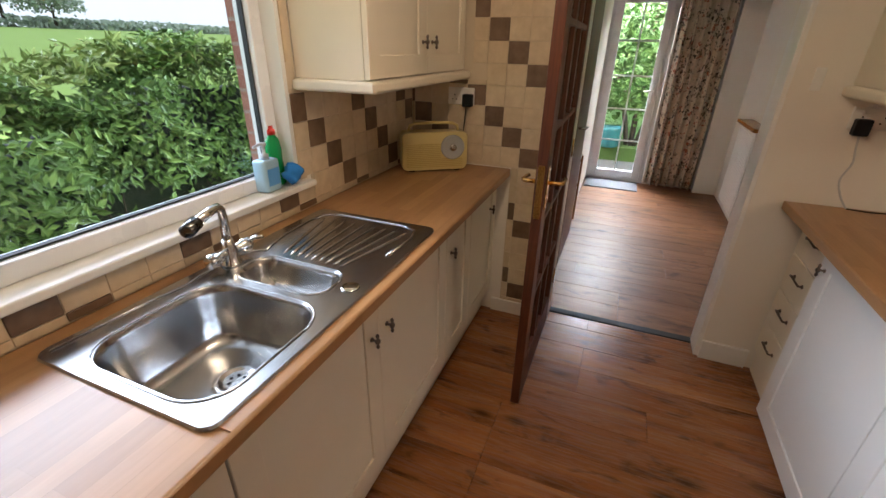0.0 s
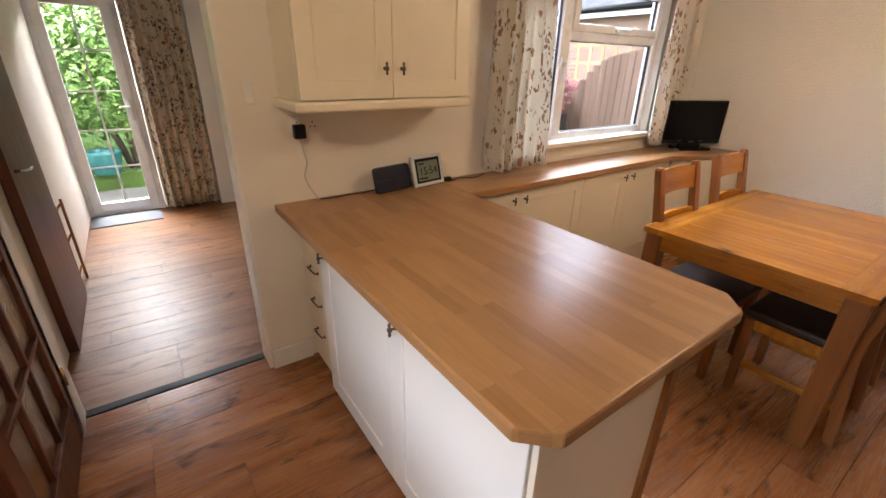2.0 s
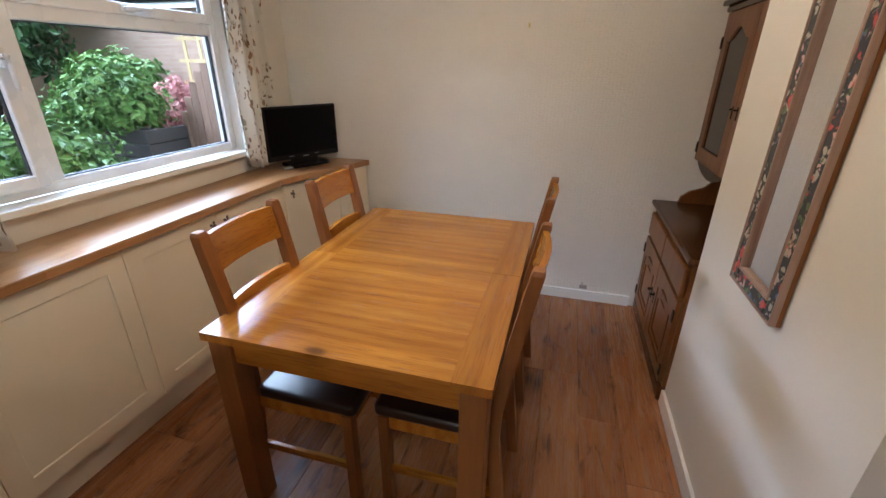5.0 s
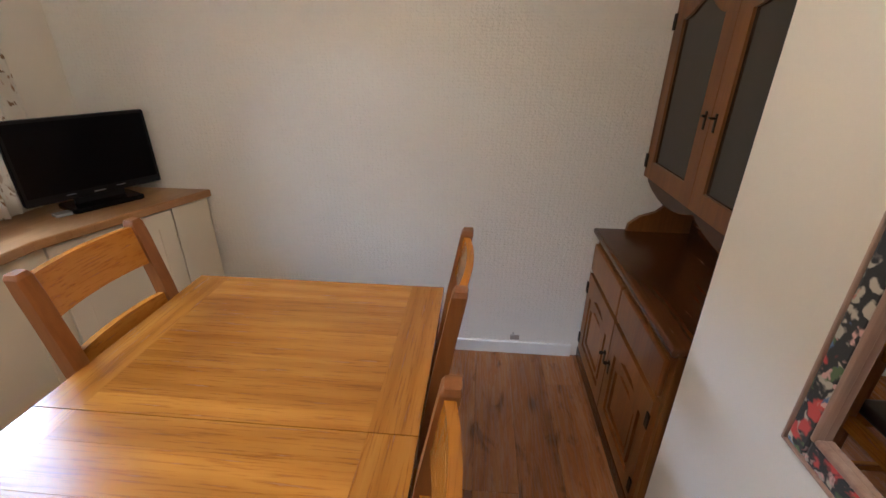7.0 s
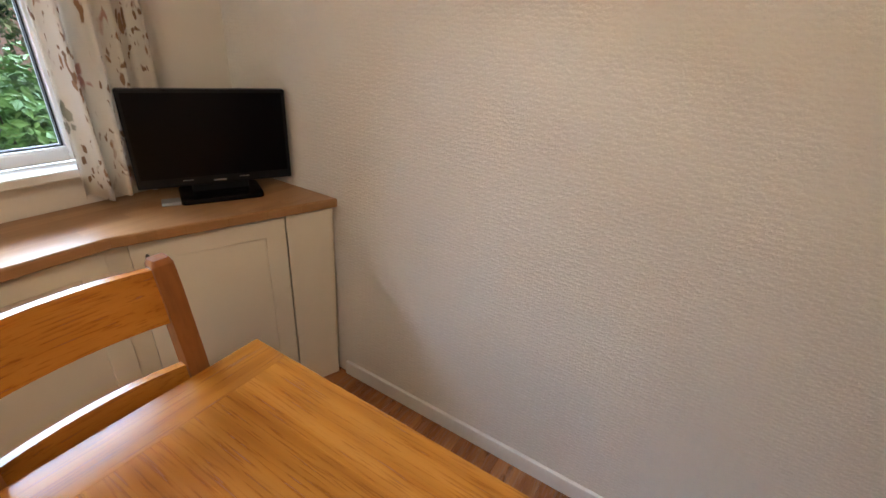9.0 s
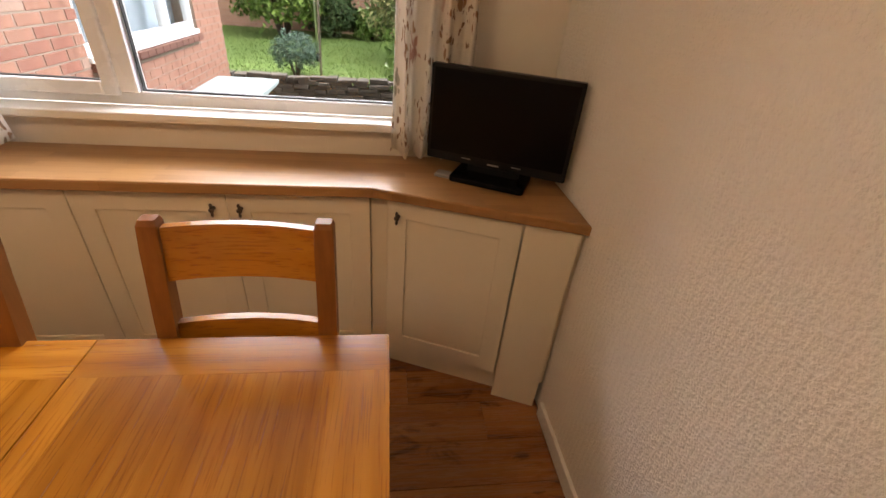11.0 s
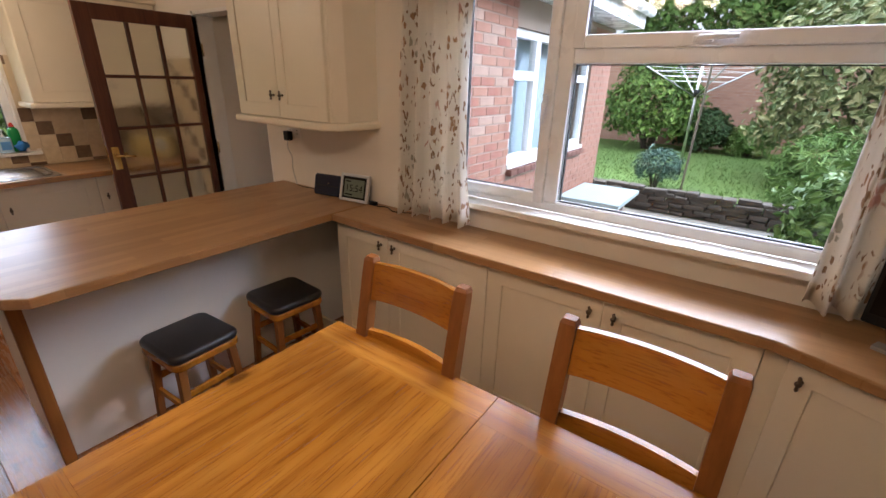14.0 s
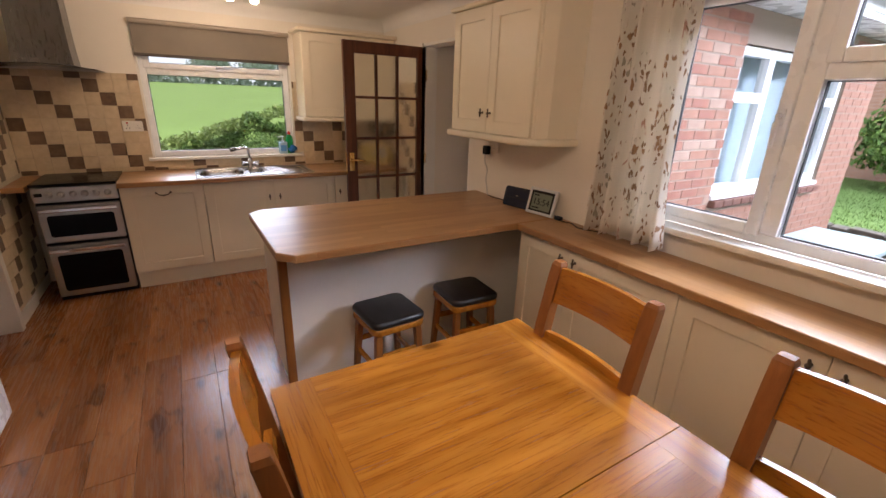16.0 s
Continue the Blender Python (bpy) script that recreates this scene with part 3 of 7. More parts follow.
part("reveal", bm, GLOSSWHITE, win_n)

win_w = window("window_west", "white plastic sink window with top light")
bm = B()
frame_ring(bm, 1.03, 2.24, 1.02, 2.12, 0.05, 0.335, 0.40, 0.005)
box(bm, 1.08, 2.19, 0.335, 0.40, 1.715, 1.775, 0.005)
part("window_frame", swapped(bm), UPVC, win_w)
bm = B()
frame_ring(bm, 1.065, 2.205, 1.765, 2.09, 0.045, 0.36, 0.418, 0.005)
part("top_light", swapped(bm), UPVC, win_w)
for y0, y1, z0, z1, x in ((1.082, 2.188, 1.072, 1.713, 0.37), (1.11, 2.16, 1.81, 2.045, 0.385)):
    bm = B()
    box(bm, y0, y1, x - 0.003, x + 0.003, z0, z1)
    ob = part("pane", swapped(bm), GLASS, win_w)
    ob.visible_shadow = False
    part("gasket", swapped(frame_ring(B(), y0, y1, z0, z1, 0.004, x - 0.010, x + 0.010, 0.0)), RUBBER, win_w)
bm = B()
prism(bm, [(0.34, 0.985), (0.482, 0.985), (0.482, 2.325), (0.34, 2.325)], 0.995, 1.02, 0.006, 3)
part("window_sill", bm, GLOSSWHITE, win_w, "white gloss sill board")
bm = B()
for b in [(0.33, WX + 0.004, 1.015, 1.032, 1.02, 2.13), (0.33, WX + 0.004, 2.238, 2.256, 1.02, 2.13), (0.33, WX, 1.032, 2.238, 2.118, 2.14)]:
    box(bm, *b)
part("reveal", bm, GLOSSWHITE, win_w)
bm = B()
tube(bm, [(0.425, 1.62, 1.79), (0.445, 1.62, 1.80), (0.45, 1.66, 1.80), (0.45, 1.75, 1.815)], [0.009, 0.01, 0.009, 0.007])
part("handle", bm, UPVC, win_w, "white plastic handle", True)

blind = thing("roller_blind", (0.47, 1.63, 2.1), "taupe roller blind, half-raised over the sink window", "blind")
bm = B()
box(bm, 0.472, 0.4745, 1.02, 2.25, 1.875, 2.11)
part("fabric", bm, paint("taupe_fabric", (0.24, 0.205, 0.165), 0.9, 0.08, 300, 0.0004), blind)
bm = B()
tube(bm, [(0.49, 1.015, 2.115), (0.49, 2.255, 2.115)], 0.02, 14)
part("roller", bm, paint("taupe_roller", (0.36, 0.31, 0.25), 0.8), blind)
bm = B()
box(bm, 0.466, 0.482, 1.018, 2.252, 1.853, 1.878, 0.003)
part("bottom_bar", bm, paint("dark_bar", (0.06, 0.045, 0.035), 0.5), blind, "dark bottom bar")

# hall door of white plastic
hd = thing("door_hall", (1.6, 6.72, 0), "white plastic garden door with glazing bars", "door", "", "structure")
bm = B()
frame_ring(bm, 1.235, 1.925, 0.0, 2.10, 0.055, 6.69, 6.76, 0.005)
part("door_frame", bm, UPVC, hd)
bm = B()
frame_ring(bm, 1.285, 1.875, 0.05, 2.045, 0.085, 6.675, 6.735, 0.006)
part("leaf", bm, UPVC, hd)
bm = B()
box(bm, 1.37, 1.79, 6.703, 6.709, 0.135, 1.96)
ob = part("pane", bm, GLASS, hd)
ob.visible_shadow = False
bm = B()
for k in range(1, 5):
    z = 0.135 + 1.825 * k / 5
    box(bm, 1.37, 1.79, 6.697, 6.701, z - 0.009, z + 0.009)
box(bm, 1.571, 1.589, 6.6955, 6.6995, 0.135, 1.96)
part("glazing_bars", bm, UPVC, hd)
bm = B()
box(bm, 1.815, 1.845, 6.655, 6.675, 0.95, 1.15, 0.005)
tube(bm, [(1.83, 6.66, 1.08), (1.83, 6.63, 1.08), (1.79, 6.625, 1.08), (1.73, 6.625, 1.075)], 0.009)
part("door_handle", bm, UPVC, hd, "white lever handle", True)

# ---------------------------------------------------------------- worktops
bm = B()
prism(bm, [(2.292, 3.235), (2.292, 1.606), (2.362, 1.538), (3.136, 1.548), (3.214, 1.622), (3.214, 2.895), (3.214, 3.235)], 0.872, 0.912, 0.006, 3)
ob = thing("worktop", (2.75, 2.4, 0.87), "beech-effect peninsula worktop with clipped corners", "worktop")
part("top", bm, TOP_Y, ob)


def edging(parent, pts, z0, z1, material):
    """A thin laminate strip on each side of a worktop's outline."""
    for (xa, ya), (xb, yb) in zip(pts, pts[1:]):
        d = math.hypot(xb - xa, yb - ya)
        m = pose(xa, ya, 0, 0, 0, math.degrees(math.atan2(yb - ya, xb - xa)))
        part("edging", box(B(), 0.001, d - 0.001, -0.0014, 0.0, z0, z1, 0.0005, 1, m), material, parent)


edging(ob, [(2.292, 3.232), (2.292, 1.606), (2.362, 1.538), (3.136, 1.548), (3.214, 1.622), (3.214, 2.893)], 0.876, 0.905, TOP_Y)
bm = B()
prism(bm, [(3.2165, 2.895), (5.225, 2.895), (5.931, 2.642), (5.931, 3.235), (3.2165, 3.235)], 0.872, 0.911, 0.006, 3)
ob = thing("worktop", (4.5, 3.05, 0.87), "beech-effect worktop under the dining window", "worktop")
part("top", bm, TOP_X, ob)
edging(ob, [(3.218, 2.895), (5.225, 2.895), (5.929, 2.643)], 0.876, 0.905, TOP_X)
SX0, SX1, SY0, SY1 = 0.525, 1.015, 1.318, 2.288       # sink outline
ob = thing("worktop", (0.75, 2.0, 0.87), "beech-effect worktop around the inset sink", "worktop")
bm = B()
prism(bm, [(0.464, 0.777), (1.05, 0.777), (1.05, SY0 + 0.02), (0.464, SY0 + 0.02)], 0.872, 0.91, 0.0)
prism(bm, [(0.464, SY1 - 0.02), (1.05, SY1 - 0.02), (1.05, 3.234), (0.464, 3.234)], 0.872, 0.91, 0.0)
prism(bm, [(0.464, SY0 + 0.02), (SX0 + 0.02, SY0 + 0.02), (SX0 + 0.02, SY1 - 0.02), (0.464, SY1 - 0.02)], 0.872, 0.91, 0.0)
prism(bm, [(SX1 - 0.02, SY0 + 0.02), (1.05, SY0 + 0.02), (1.05, SY1 - 0.02), (SX1 - 0.02, SY1 - 0.02)], 0.872, 0.91, 0.0)
bmesh.ops.remove_doubles(bm, verts=bm.verts, dist=0.0005)
front = [e for e in bm.edges if all(abs(v.co.x - 1.05) < 0.001 and abs(v.co.z - 0.91) < 0.001 for v in e.verts)]
bmesh.ops.bevel(bm, geom=front, offset=0.006, segments=3, profile=0.5, affect="EDGES")
part("top", bm, TOP_Y, ob)
edging(ob, [(1.05, 0.779), (1.05, 3.232)], 0.876, 0.903, TOP_Y)
ob = thing("worktop", (0.7, 0.17, 0.87), "narrow beech-effect worktop beside the cooker", "worktop")
bm = B()
box(bm, 0.464, 1.0, 0.122, 0.246, 0.872, 0.91, 0.004)
part("top", bm, TOP_Y, ob)


# ---------------------------------------------------------------- cabinet doors, knobs and handles
def shaker(bm, w, h, t=0.02, rail=0.075):
    """The frame of a cupboard door in the xz plane, lower left corner at the origin, face towards -y: one mesh with a bevelled opening."""
    def ring(x0, x1, z0, z1, y):
        return [bm.verts.new((x, y, z)) for x, z in ((x0, z0), (x1, z0), (x1, z1), (x0, z1))]
    e = 0.002
    rings = [ring(0, w, 0, h, 0), ring(0, w, 0, h, -t + e), ring(e, w - e, e, h - e, -t), ring(rail - e, w - rail + e, rail - e, h - rail + e, -t),
             ring(rail, w - rail, rail, h - rail, -t + e), ring(rail, w - rail, rail, h - rail, 0)]
    for a, b in zip(rings, rings[1:] + rings[:1]):
        for k in range(4):
            bm.faces.new((a[k], a[(k + 1) % 4], b[(k + 1) % 4], b[k]))
    bmesh.ops.recalc_face_normals(bm, faces=bm.faces)
    return bm


def knob(bm, m):
    """A small drop knob in old pewter: rose, neck and turned head."""
    lathe(bm, [(0.007, 0), (0.008, 0.003), (0.004, 0.006), (0.004, 0.014), (0.009, 0.018), (0.010, 0.024), (0.006, 0.029)], m, 12)
    q = m @ Matrix.Translation((0, 0, 0.022))
    lathe(bm, [(0.003, -0.026), (0.006, -0.02), (0.004, -0.01), (0.007, 0.0), (0.004, 0.01), (0.006, 0.02), (0.003, 0.026)], q @ Matrix.Rotation(radians(90), 4, "X"), 10)
    return bm


def bow(bm, m):
    """A bow handle with turned ends, along local x, standing off along local z."""
    pts = [m @ Vector(p) for p in ((-0.05, 0, 0), (-0.048, 0, 0.016), (-0.03, -0.012, 0.026), (0, -0.018, 0.028), (0.03, -0.012, 0.026), (0.048, 0, 0.016), (0.05, 0, 0))]
    tube(bm, pts, [0.005, 0.005, 0.004, 0.006, 0.004, 0.005, 0.005], 8)
    for x in (-0.05, 0.05):
        lathe(bm, [(0.009, 0), (0.009, 0.003), (0.005, 0.006)], m @ Matrix.Translation((x, 0, 0)), 12)
    return bm


def facing(x, y, z, turn):
    """The pose of a door whose face looks along -y before it is turned by so many degrees."""
    return pose(x, y, z, 0, 0, turn)


def door_on(parent, x, y, z, turn, w, h, knob_at=None, handle_at=None, material=None, rail=0.075):
    m = facing(x, y, z, turn)
    bm = shaker(B(), w, h, 0.02, rail)
    bmesh.ops.transform(bm, matrix=m, verts=bm.verts)
    d = part("door", bm, material or CREAM, parent)
    bm = box(B(), rail - 0.002, w - rail + 0.002, -0.013, -0.002, rail - 0.002, h - rail + 0.002, 0, 1, m)
    part("door_panel", bm, material or CREAM, d)
    if knob_at:
        bm = knob(B(), m @ Matrix.Translation((knob_at[0], -0.02, knob_at[1])) @ Matrix.Rotation(radians(90), 4, "X"))
        part("knob", bm, PEWTER, d, "antique pewter knob", True)
    if handle_at:
        bm = bow(B(), m @ Matrix.Translation((handle_at[0], -0.02, handle_at[1])) @ Matrix.Rotation(radians(90), 4, "X"))
        part("handle", bm, PEWTER, d, "antique pewter bow handle", True)
    return d


def carcass(name, loc, b, label, category="cabinet", group=""):
    ob = thing(name, loc, label, category, group)
    bm = B()
    for q in b:
        box(bm, *q, 0.001, 1)
    part("body", bm, CREAM, ob)
    return ob


# west run, doors face east
XF = 0.985
LOWY = [(0.780, 1.352, 1), (1.356, 2.476, 2), (2.480, 2.79, 1), (2.794, 3.225, 1)]
labels = ["cream integrated appliance door with a pewter bow handle", "cream double-door sink base unit", "cream base unit with one door", "cream corner base unit with one door"]
for (y0, y1, n), lab in zip(LOWY, labels):
    ob = carcass("base_unit", (0.7, (y0 + y1) / 2, 0), [(0.48, XF - 0.022, y0, y1, 0.15, 0.868 if n == 1 else 0.66)], lab, "cabinet", "west base units")
    w = (y1 - y0) / n
    for k in range(n):
        if y0 < 1:
            door_on(ob, XF - 0.02, y0 + 0.001, 0.152, 90, w - 0.002, 0.712, None, (w / 2, 0.655))
        else:
            kx = (w - 0.045, 0.555) if (n == 2 and k == 0) else ((0.31, 0.56) if y0 > 2.7 else (0.045, 0.555))
            door_on(ob, XF - 0.02, y0 + k * w + 0.001, 0.152, 90, w - 0.002, 0.712, kx)
bm = B()
box(bm, 0.90, 0.935, 0.780, 3.235, 0.0, 0.148)
solid("trim_plinth", bm, CREAM, "cream plinth under the base units", "plinth")

# wall cabinet beside the sink window
ob = carcass("wall_cabinet", (0.6, 2.75, 1.38), [(WX + 0.008, 0.745, 2.30, 3.225, 1.395, 2.13)], "cream wall cabinet with two doors and curved cornice", "cabinet", "wall cabinets")
for k in range(2):
    door_on(ob, 0.747, 2.302 + k * 0.462, 1.398, 90, 0.458, 0.73, (0.415 if k == 0 else 0.045, 0.12))


def moulding(parent, name, pts, z0, z1, grow):
    """A rounded cornice or pelmet strip round a cabinet."""
    bm = B()
    prism(bm, pts, z0, z1, grow, 4)
    part(name, bm, CREAM, parent)


moulding(ob, "pelmet", [(WX + 0.01, 2.275), (0.79, 2.275), (0.80, 2.29), (0.80, 3.228), (WX + 0.01, 3.228)], 1.355, 1.394, 0.012)
moulding(ob, "cornice", [(WX + 0.01, 2.265), (0.80, 2.265), (0.81, 2.28), (0.81, 3.23), (WX + 0.01, 3.23)], 2.131, 2.165, 0.012)

# wall cabinet over the peninsula, doors face south
ob = carcass("wall_cabinet", (2.8, 3.1, 1.38), [(2.372, 3.195, 2.955, NY - 0.002, 1.395, 2.13)], "cream wall cabinet over the peninsula with two doors", "cabinet", "wall cabinets")
for k in range(2):
    door_on(ob, 2.374 + k * 0.411, 2.953, 1.398, 0, 0.408, 0.73, (0.37 if k == 0 else 0.04, 0.12))
moulding(ob, "pelmet", [(2.345, NY - 0.002), (2.345, 2.915), (2.36, 2.905), (3.16, 2.905), (3.235, 2.96), (3.275, 3.08), (3.285, NY - 0.002)], 1.352, 1.394, 0.013)
bm = B()
prism(bm, [(3.196, NY - 0.002), (3.196, 2.957), (3.21, 2.957), (3.245, 3.03), (3.262, NY - 0.002)], 1.395, 2.13, 0.002, 1)
part("end_panel", bm, CREAM, ob)
moulding(ob, "cornice", [(2.345, NY - 0.002), (2.345, 2.915), (3.235, 2.905), (3.285, 3.08), (3.285, NY - 0.002)], 2.131, 2.16, 0.012)

# peninsula: drawers by the wall, then two cupboards, faces look west
ob = carcass("drawer_unit", (2.6, 3.05, 0), [(2.415, 2.86, 2.902, 3.232, 0.0, 0.868)], "cream four-drawer unit with pewter bow handles", "cabinet")
for k in range(4):
    z0 = 0.14 + k * 0.182
    bm = B()
    box(bm, 2.395, 2.414, 2.906, 3.225, z0, z0 + 0.178, 0.003)
    d = part("drawer", bm, CREAM, ob)
    bm = bow(B(), Matrix.Translation((2.395, 3.065, z0 + 0.105)) @ Matrix.Rotation(radians(-90), 4, "Y") @ Matrix.Rotation(radians(90), 4, "Z"))
    part("handle", bm, PEWTER, d, "antique pewter bow handle", True)
WHITEDOOR = paint("cabinet_white", (0.82, 0.80, 0.75), 0.4, 0.02, 90, 0.0002)
ob = carcass("base_unit", (2.6, 2.25, 0), [(2.392, 2.86, 1.62, 2.898, 0.0, 0.868)], "white peninsula base unit with two doors", "cabinet")
for k in range(2):
    door_on(ob, 2.391, 2.897 - k * 0.638, 0.02, -90, 0.634, 0.842, (0.05, 0.745), None, WHITEDOOR, 0.09)
bm = B()
box(bm, 2.375, 2.885, 1.60, 1.618, 0.0, 0.868, 0.002)
part("end_panel", bm, CREAM, ob)
bm = B()
box(bm, 2.862, 2.882, 1.62, 3.235, 0.0, 0.868, 0.002)
part("back_panel", bm, GLOSSWHITE, ob)
bm = B()
box(bm, 2.884, 2.925, 1.585, 1.63, 0.0, 0.868, 0.004)
part("corner_post", bm, OAK_Z, ob, "oak corner post")

# low units under the dining window, doors face south
YF = 2.925
for (xs, lab) in (((3.22, 3.608, 4.206), "cream low base unit with two doors"), ((4.207, 4.714, 5.212), "cream low base unit with two doors")):
    ob = carcass("base_unit", ((xs[0] + xs[2]) / 2, 3.0, 0), [(xs[0], xs[2], YF + 0.022, 3.232, 0.13, 0.868)], lab, "cabinet", "window base units")
    for k in range(2):
        w = xs[k + 1] - xs[k] - 0.002
        door_on(ob, xs[k] + 0.001, YF + 0.02, 0.135, 0, w, 0.73, ((w - 0.045) if k == 0 else 0.045, 0.672))
ob = thing("corner_unit", (5.5, 2.95, 0), "cream angled corner base unit with one door", "cabinet")
CA, CB = Vector((5.283, 2.938, 0)), Vector((5.933, 2.672, 0))      # carcass front of the angled unit
bm = B()
prism(bm, [(5.216, 2.962), (5.283, 2.962), (CA.x, CA.y), (CB.x, CB.y), (5.933, 3.232), (5.216, 3.232)], 0.13, 0.868, 0.001, 1)
part("body", bm, CREAM, ob)
u = (CB - CA).normalized()
ang = math.degrees(math.atan2(u.y, u.x))
p0 = CA + Vector((u.y, -u.x, 0)) * 0.002
door_on(ob, p0.x, p0.y, 0.135, ang, 0.497, 0.73, (0.045, 0.665))
bm = B()
box(bm, 0, 0.185, -0.02, -0.001, 0.0, 0.868, 0.002, 2, facing(*(p0 + u * 0.503), ang))
part("filler_panel", bm, CREAM, ob)
bm = B()
box(bm, 5.2135, 5.281, 2.936, 2.961, 0.135, 0.866, 0.002)
part("filler_panel", bm, CREAM, ob)
bm = B()
prism(bm, [(2.886, 2.965), (5.285, 2.965), (5.80, 2.7545), (5.81, 2.77), (5.295, 2.985), (2.886, 2.985)], 0.0, 0.128)
solid("trim_plinth_window", bm, CREAM, "cream plinth under the window units", "plinth")


# ---------------------------------------------------------------- dining table
TX0, TX1, TY0, TY1, TZ = 3.93, 5.28, 1.375, 2.308, 0.775
table = thing("dining_table", (4.6, 1.84, 0), "golden oak extending dining table with square legs", "table")
XJ = 4.608
W2 = 0.115


def tabletop(x0, x1, widths):
    """One leaf: a rail along each long side and boards laid across between them."""
    leaf = [("rail", (x0, x1, TY0, TY0 + W2), OAK_X), ("rail", (x0, x1, TY1 - W2, TY1), OAK_X)]
    total, x = sum(widths), x0
    for wd in widths:
        q = x + (x1 - x0) * wd / total
        leaf.append(("board", (x + 0.0001, q - 0.0001, TY0 + W2 + 0.0002, TY1 - W2 - 0.0002), OAK_Y))
        x = q
    for nm, q, mt in leaf:
        bm = B()
        box(bm, *q, TZ - 0.03, TZ, 0.0003, 1)
        part(nm, bm, mt, table)


tabletop(TX0, XJ - 0.0012, (0.8, 1.1, 0.9, 1.2, 1.0, 0.7))
tabletop(XJ + 0.0012, TX1, (0.45, 1.3, 1.0, 1.25, 1.1))
for mt, b in ((OAK_X, (TX0 + 0.09, TX1 - 0.09, TY0 + 0.03, TY0 + 0.052)), (OAK_X, (TX0 + 0.09, TX1 - 0.09, TY1 - 0.052, TY1 - 0.03)),
              (OAK_Y, (TX0 + 0.03, TX0 + 0.052, TY0 + 0.09, TY1 - 0.09)), (OAK_Y, (TX1 - 0.052, TX1 - 0.03, TY0 + 0.09, TY1 - 0.09))):
    part("apron", box(B(), *b, 0.655, 0.744, 0.002), mt, table)
for x in (TX0 + 0.012, TX1 - 0.092):
    for y in (TY0 + 0.012, TY1 - 0.092):
        bm = B()
        box(bm, x, x + 0.08, y, y + 0.08, 0, 0.744, 0.005)
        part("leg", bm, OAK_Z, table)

# ---------------------------------------------------------------- dining chairs
CHAIR_LABEL = "golden oak dining chair with dark leather seat, tucked under the table"


def dining_chair():
    """Built at the origin: seat front towards -y, back posts at +y."""
    ob = thing("dining_chair", (0, 0, 0), CHAIR_LABEL, "chair", "dining chairs")
    hw, H = 0.207, 1.056
    rake = lambda z: 0.0 if z < 0.46 else 0.0 + 0.095 * ((z - 0.46) / 0.595) ** 1.25
    for s in (-1, 1):
        bm = B()
        zs = [0, 0.2, 0.42, 0.52, 0.62, 0.72, 0.82, 0.92, 0.99, 1.044, H]
        rings = []
        for i, z in enumerate(zs):
            y, k = rake(z) - 0.10 - (0.05 * (1 - z / 0.46) * -1 if z < 0.46 else 0), 1.0
            k = 0.78 if i == len(zs) - 1 else 1.0
            hx, hy = 0.0225 * k, (0.021 if z < 0.9 else 0.019) * k
            cx = s * (hw - 0.02)
            rings.append([bm.verts.new((cx + a * hx, y + b * hy, z)) for a, b in ((-1, -1), (1, -1), (1, 1), (-1, 1))])
        for a, b in zip(rings, rings[1:]):
            for k in range(4):
                bm.faces.new((a[k], a[(k + 1) % 4], b[(k + 1) % 4], b[k]))
        bm.faces.new(rings[0][::-1])
        bm.faces.new(rings[-1])
        side = [e for e in bm.edges if abs((e.verts[0].co - e.verts[1].co).z) > 0.01]
        bmesh.ops.bevel(bm, geom=side, offset=0.004, segments=2, profile=0.5, affect="EDGES")
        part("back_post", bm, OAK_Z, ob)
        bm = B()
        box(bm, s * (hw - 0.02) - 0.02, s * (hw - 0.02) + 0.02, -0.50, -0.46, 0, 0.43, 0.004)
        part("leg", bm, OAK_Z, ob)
        bm = B()
        box(bm, s * (hw - 0.02) - 0.009, s * (hw - 0.02) + 0.009, -0.46, -0.09, 0.16, 0.19, 0.003)
        part("stretcher", bm, OAK_Y, ob)

    def rail(name, z0, z1, crown, bow_by):
        """A back rail, dished between the posts."""
        bm, n = B(), 10
        rings = []
        for i in range(n + 1):
            u = -1 + 2 * i / n
            x = u * (hw - 0.038)
            sag = bow_by * (1 - u * u)
            top, low = z1 + crown * (1 - u * u), z0 + crown * 0.8 * (1 - u * u)
            rings.append([bm.verts.new((x, rake(z) - 0.10 + sag + dy, z)) for z, dy in ((low, -0.010), (low, 0.010), (top, 0.010), (top, -0.010))])
        for a, b in zip(rings, rings[1:]):
            for k in range(4):
                bm.faces.new((a[k], a[(k + 1) % 4], b[(k + 1) % 4], b[k]))
        bm.faces.new(rings[0])
        bm.faces.new(rings[-1][::-1])
        bmesh.ops.recalc_face_normals(bm, faces=bm.faces)
        part(name, bm, OAK_X, ob)

    rail("top_rail", 0.910, 1.037, 0.004, 0.017)
    rail("lower_rail", 0.748, 0.799, 0.004, 0.015)
    bm = B()
    for b in [(-hw + 0.04, hw - 0.04, -0.49, -0.47), (-hw + 0.04, hw - 0.04, -0.11, -0.09)]:
        box(bm, *b, 0.375, 0.43, 0.002)
    for s in (-1, 1):
        box(bm, s * (hw - 0.03), s * (hw - 0.01), -0.46, -0.12, 0.375, 0.43, 0.002)
    part("seat_frame", bm, OAK_X, ob)
    bm = B()
    prism(bm, rounded(-hw - 0.003, hw + 0.003, -0.515, -0.125, 0.025), 0.432, 0.478, 0.016, 4)
    part("seat", bm, LEATHER, ob, "dark brown leather seat pad", True)
    return ob


chair = dining_chair()
chair.matrix_basis = pose(4.252, 2.368, 0)
copy_thing(chair, pose(4.942, 2.392, 0, 0, 0, -0.5))
copy_thing(chair, pose(4.288, 1.288, 0, 0, 0, 180))
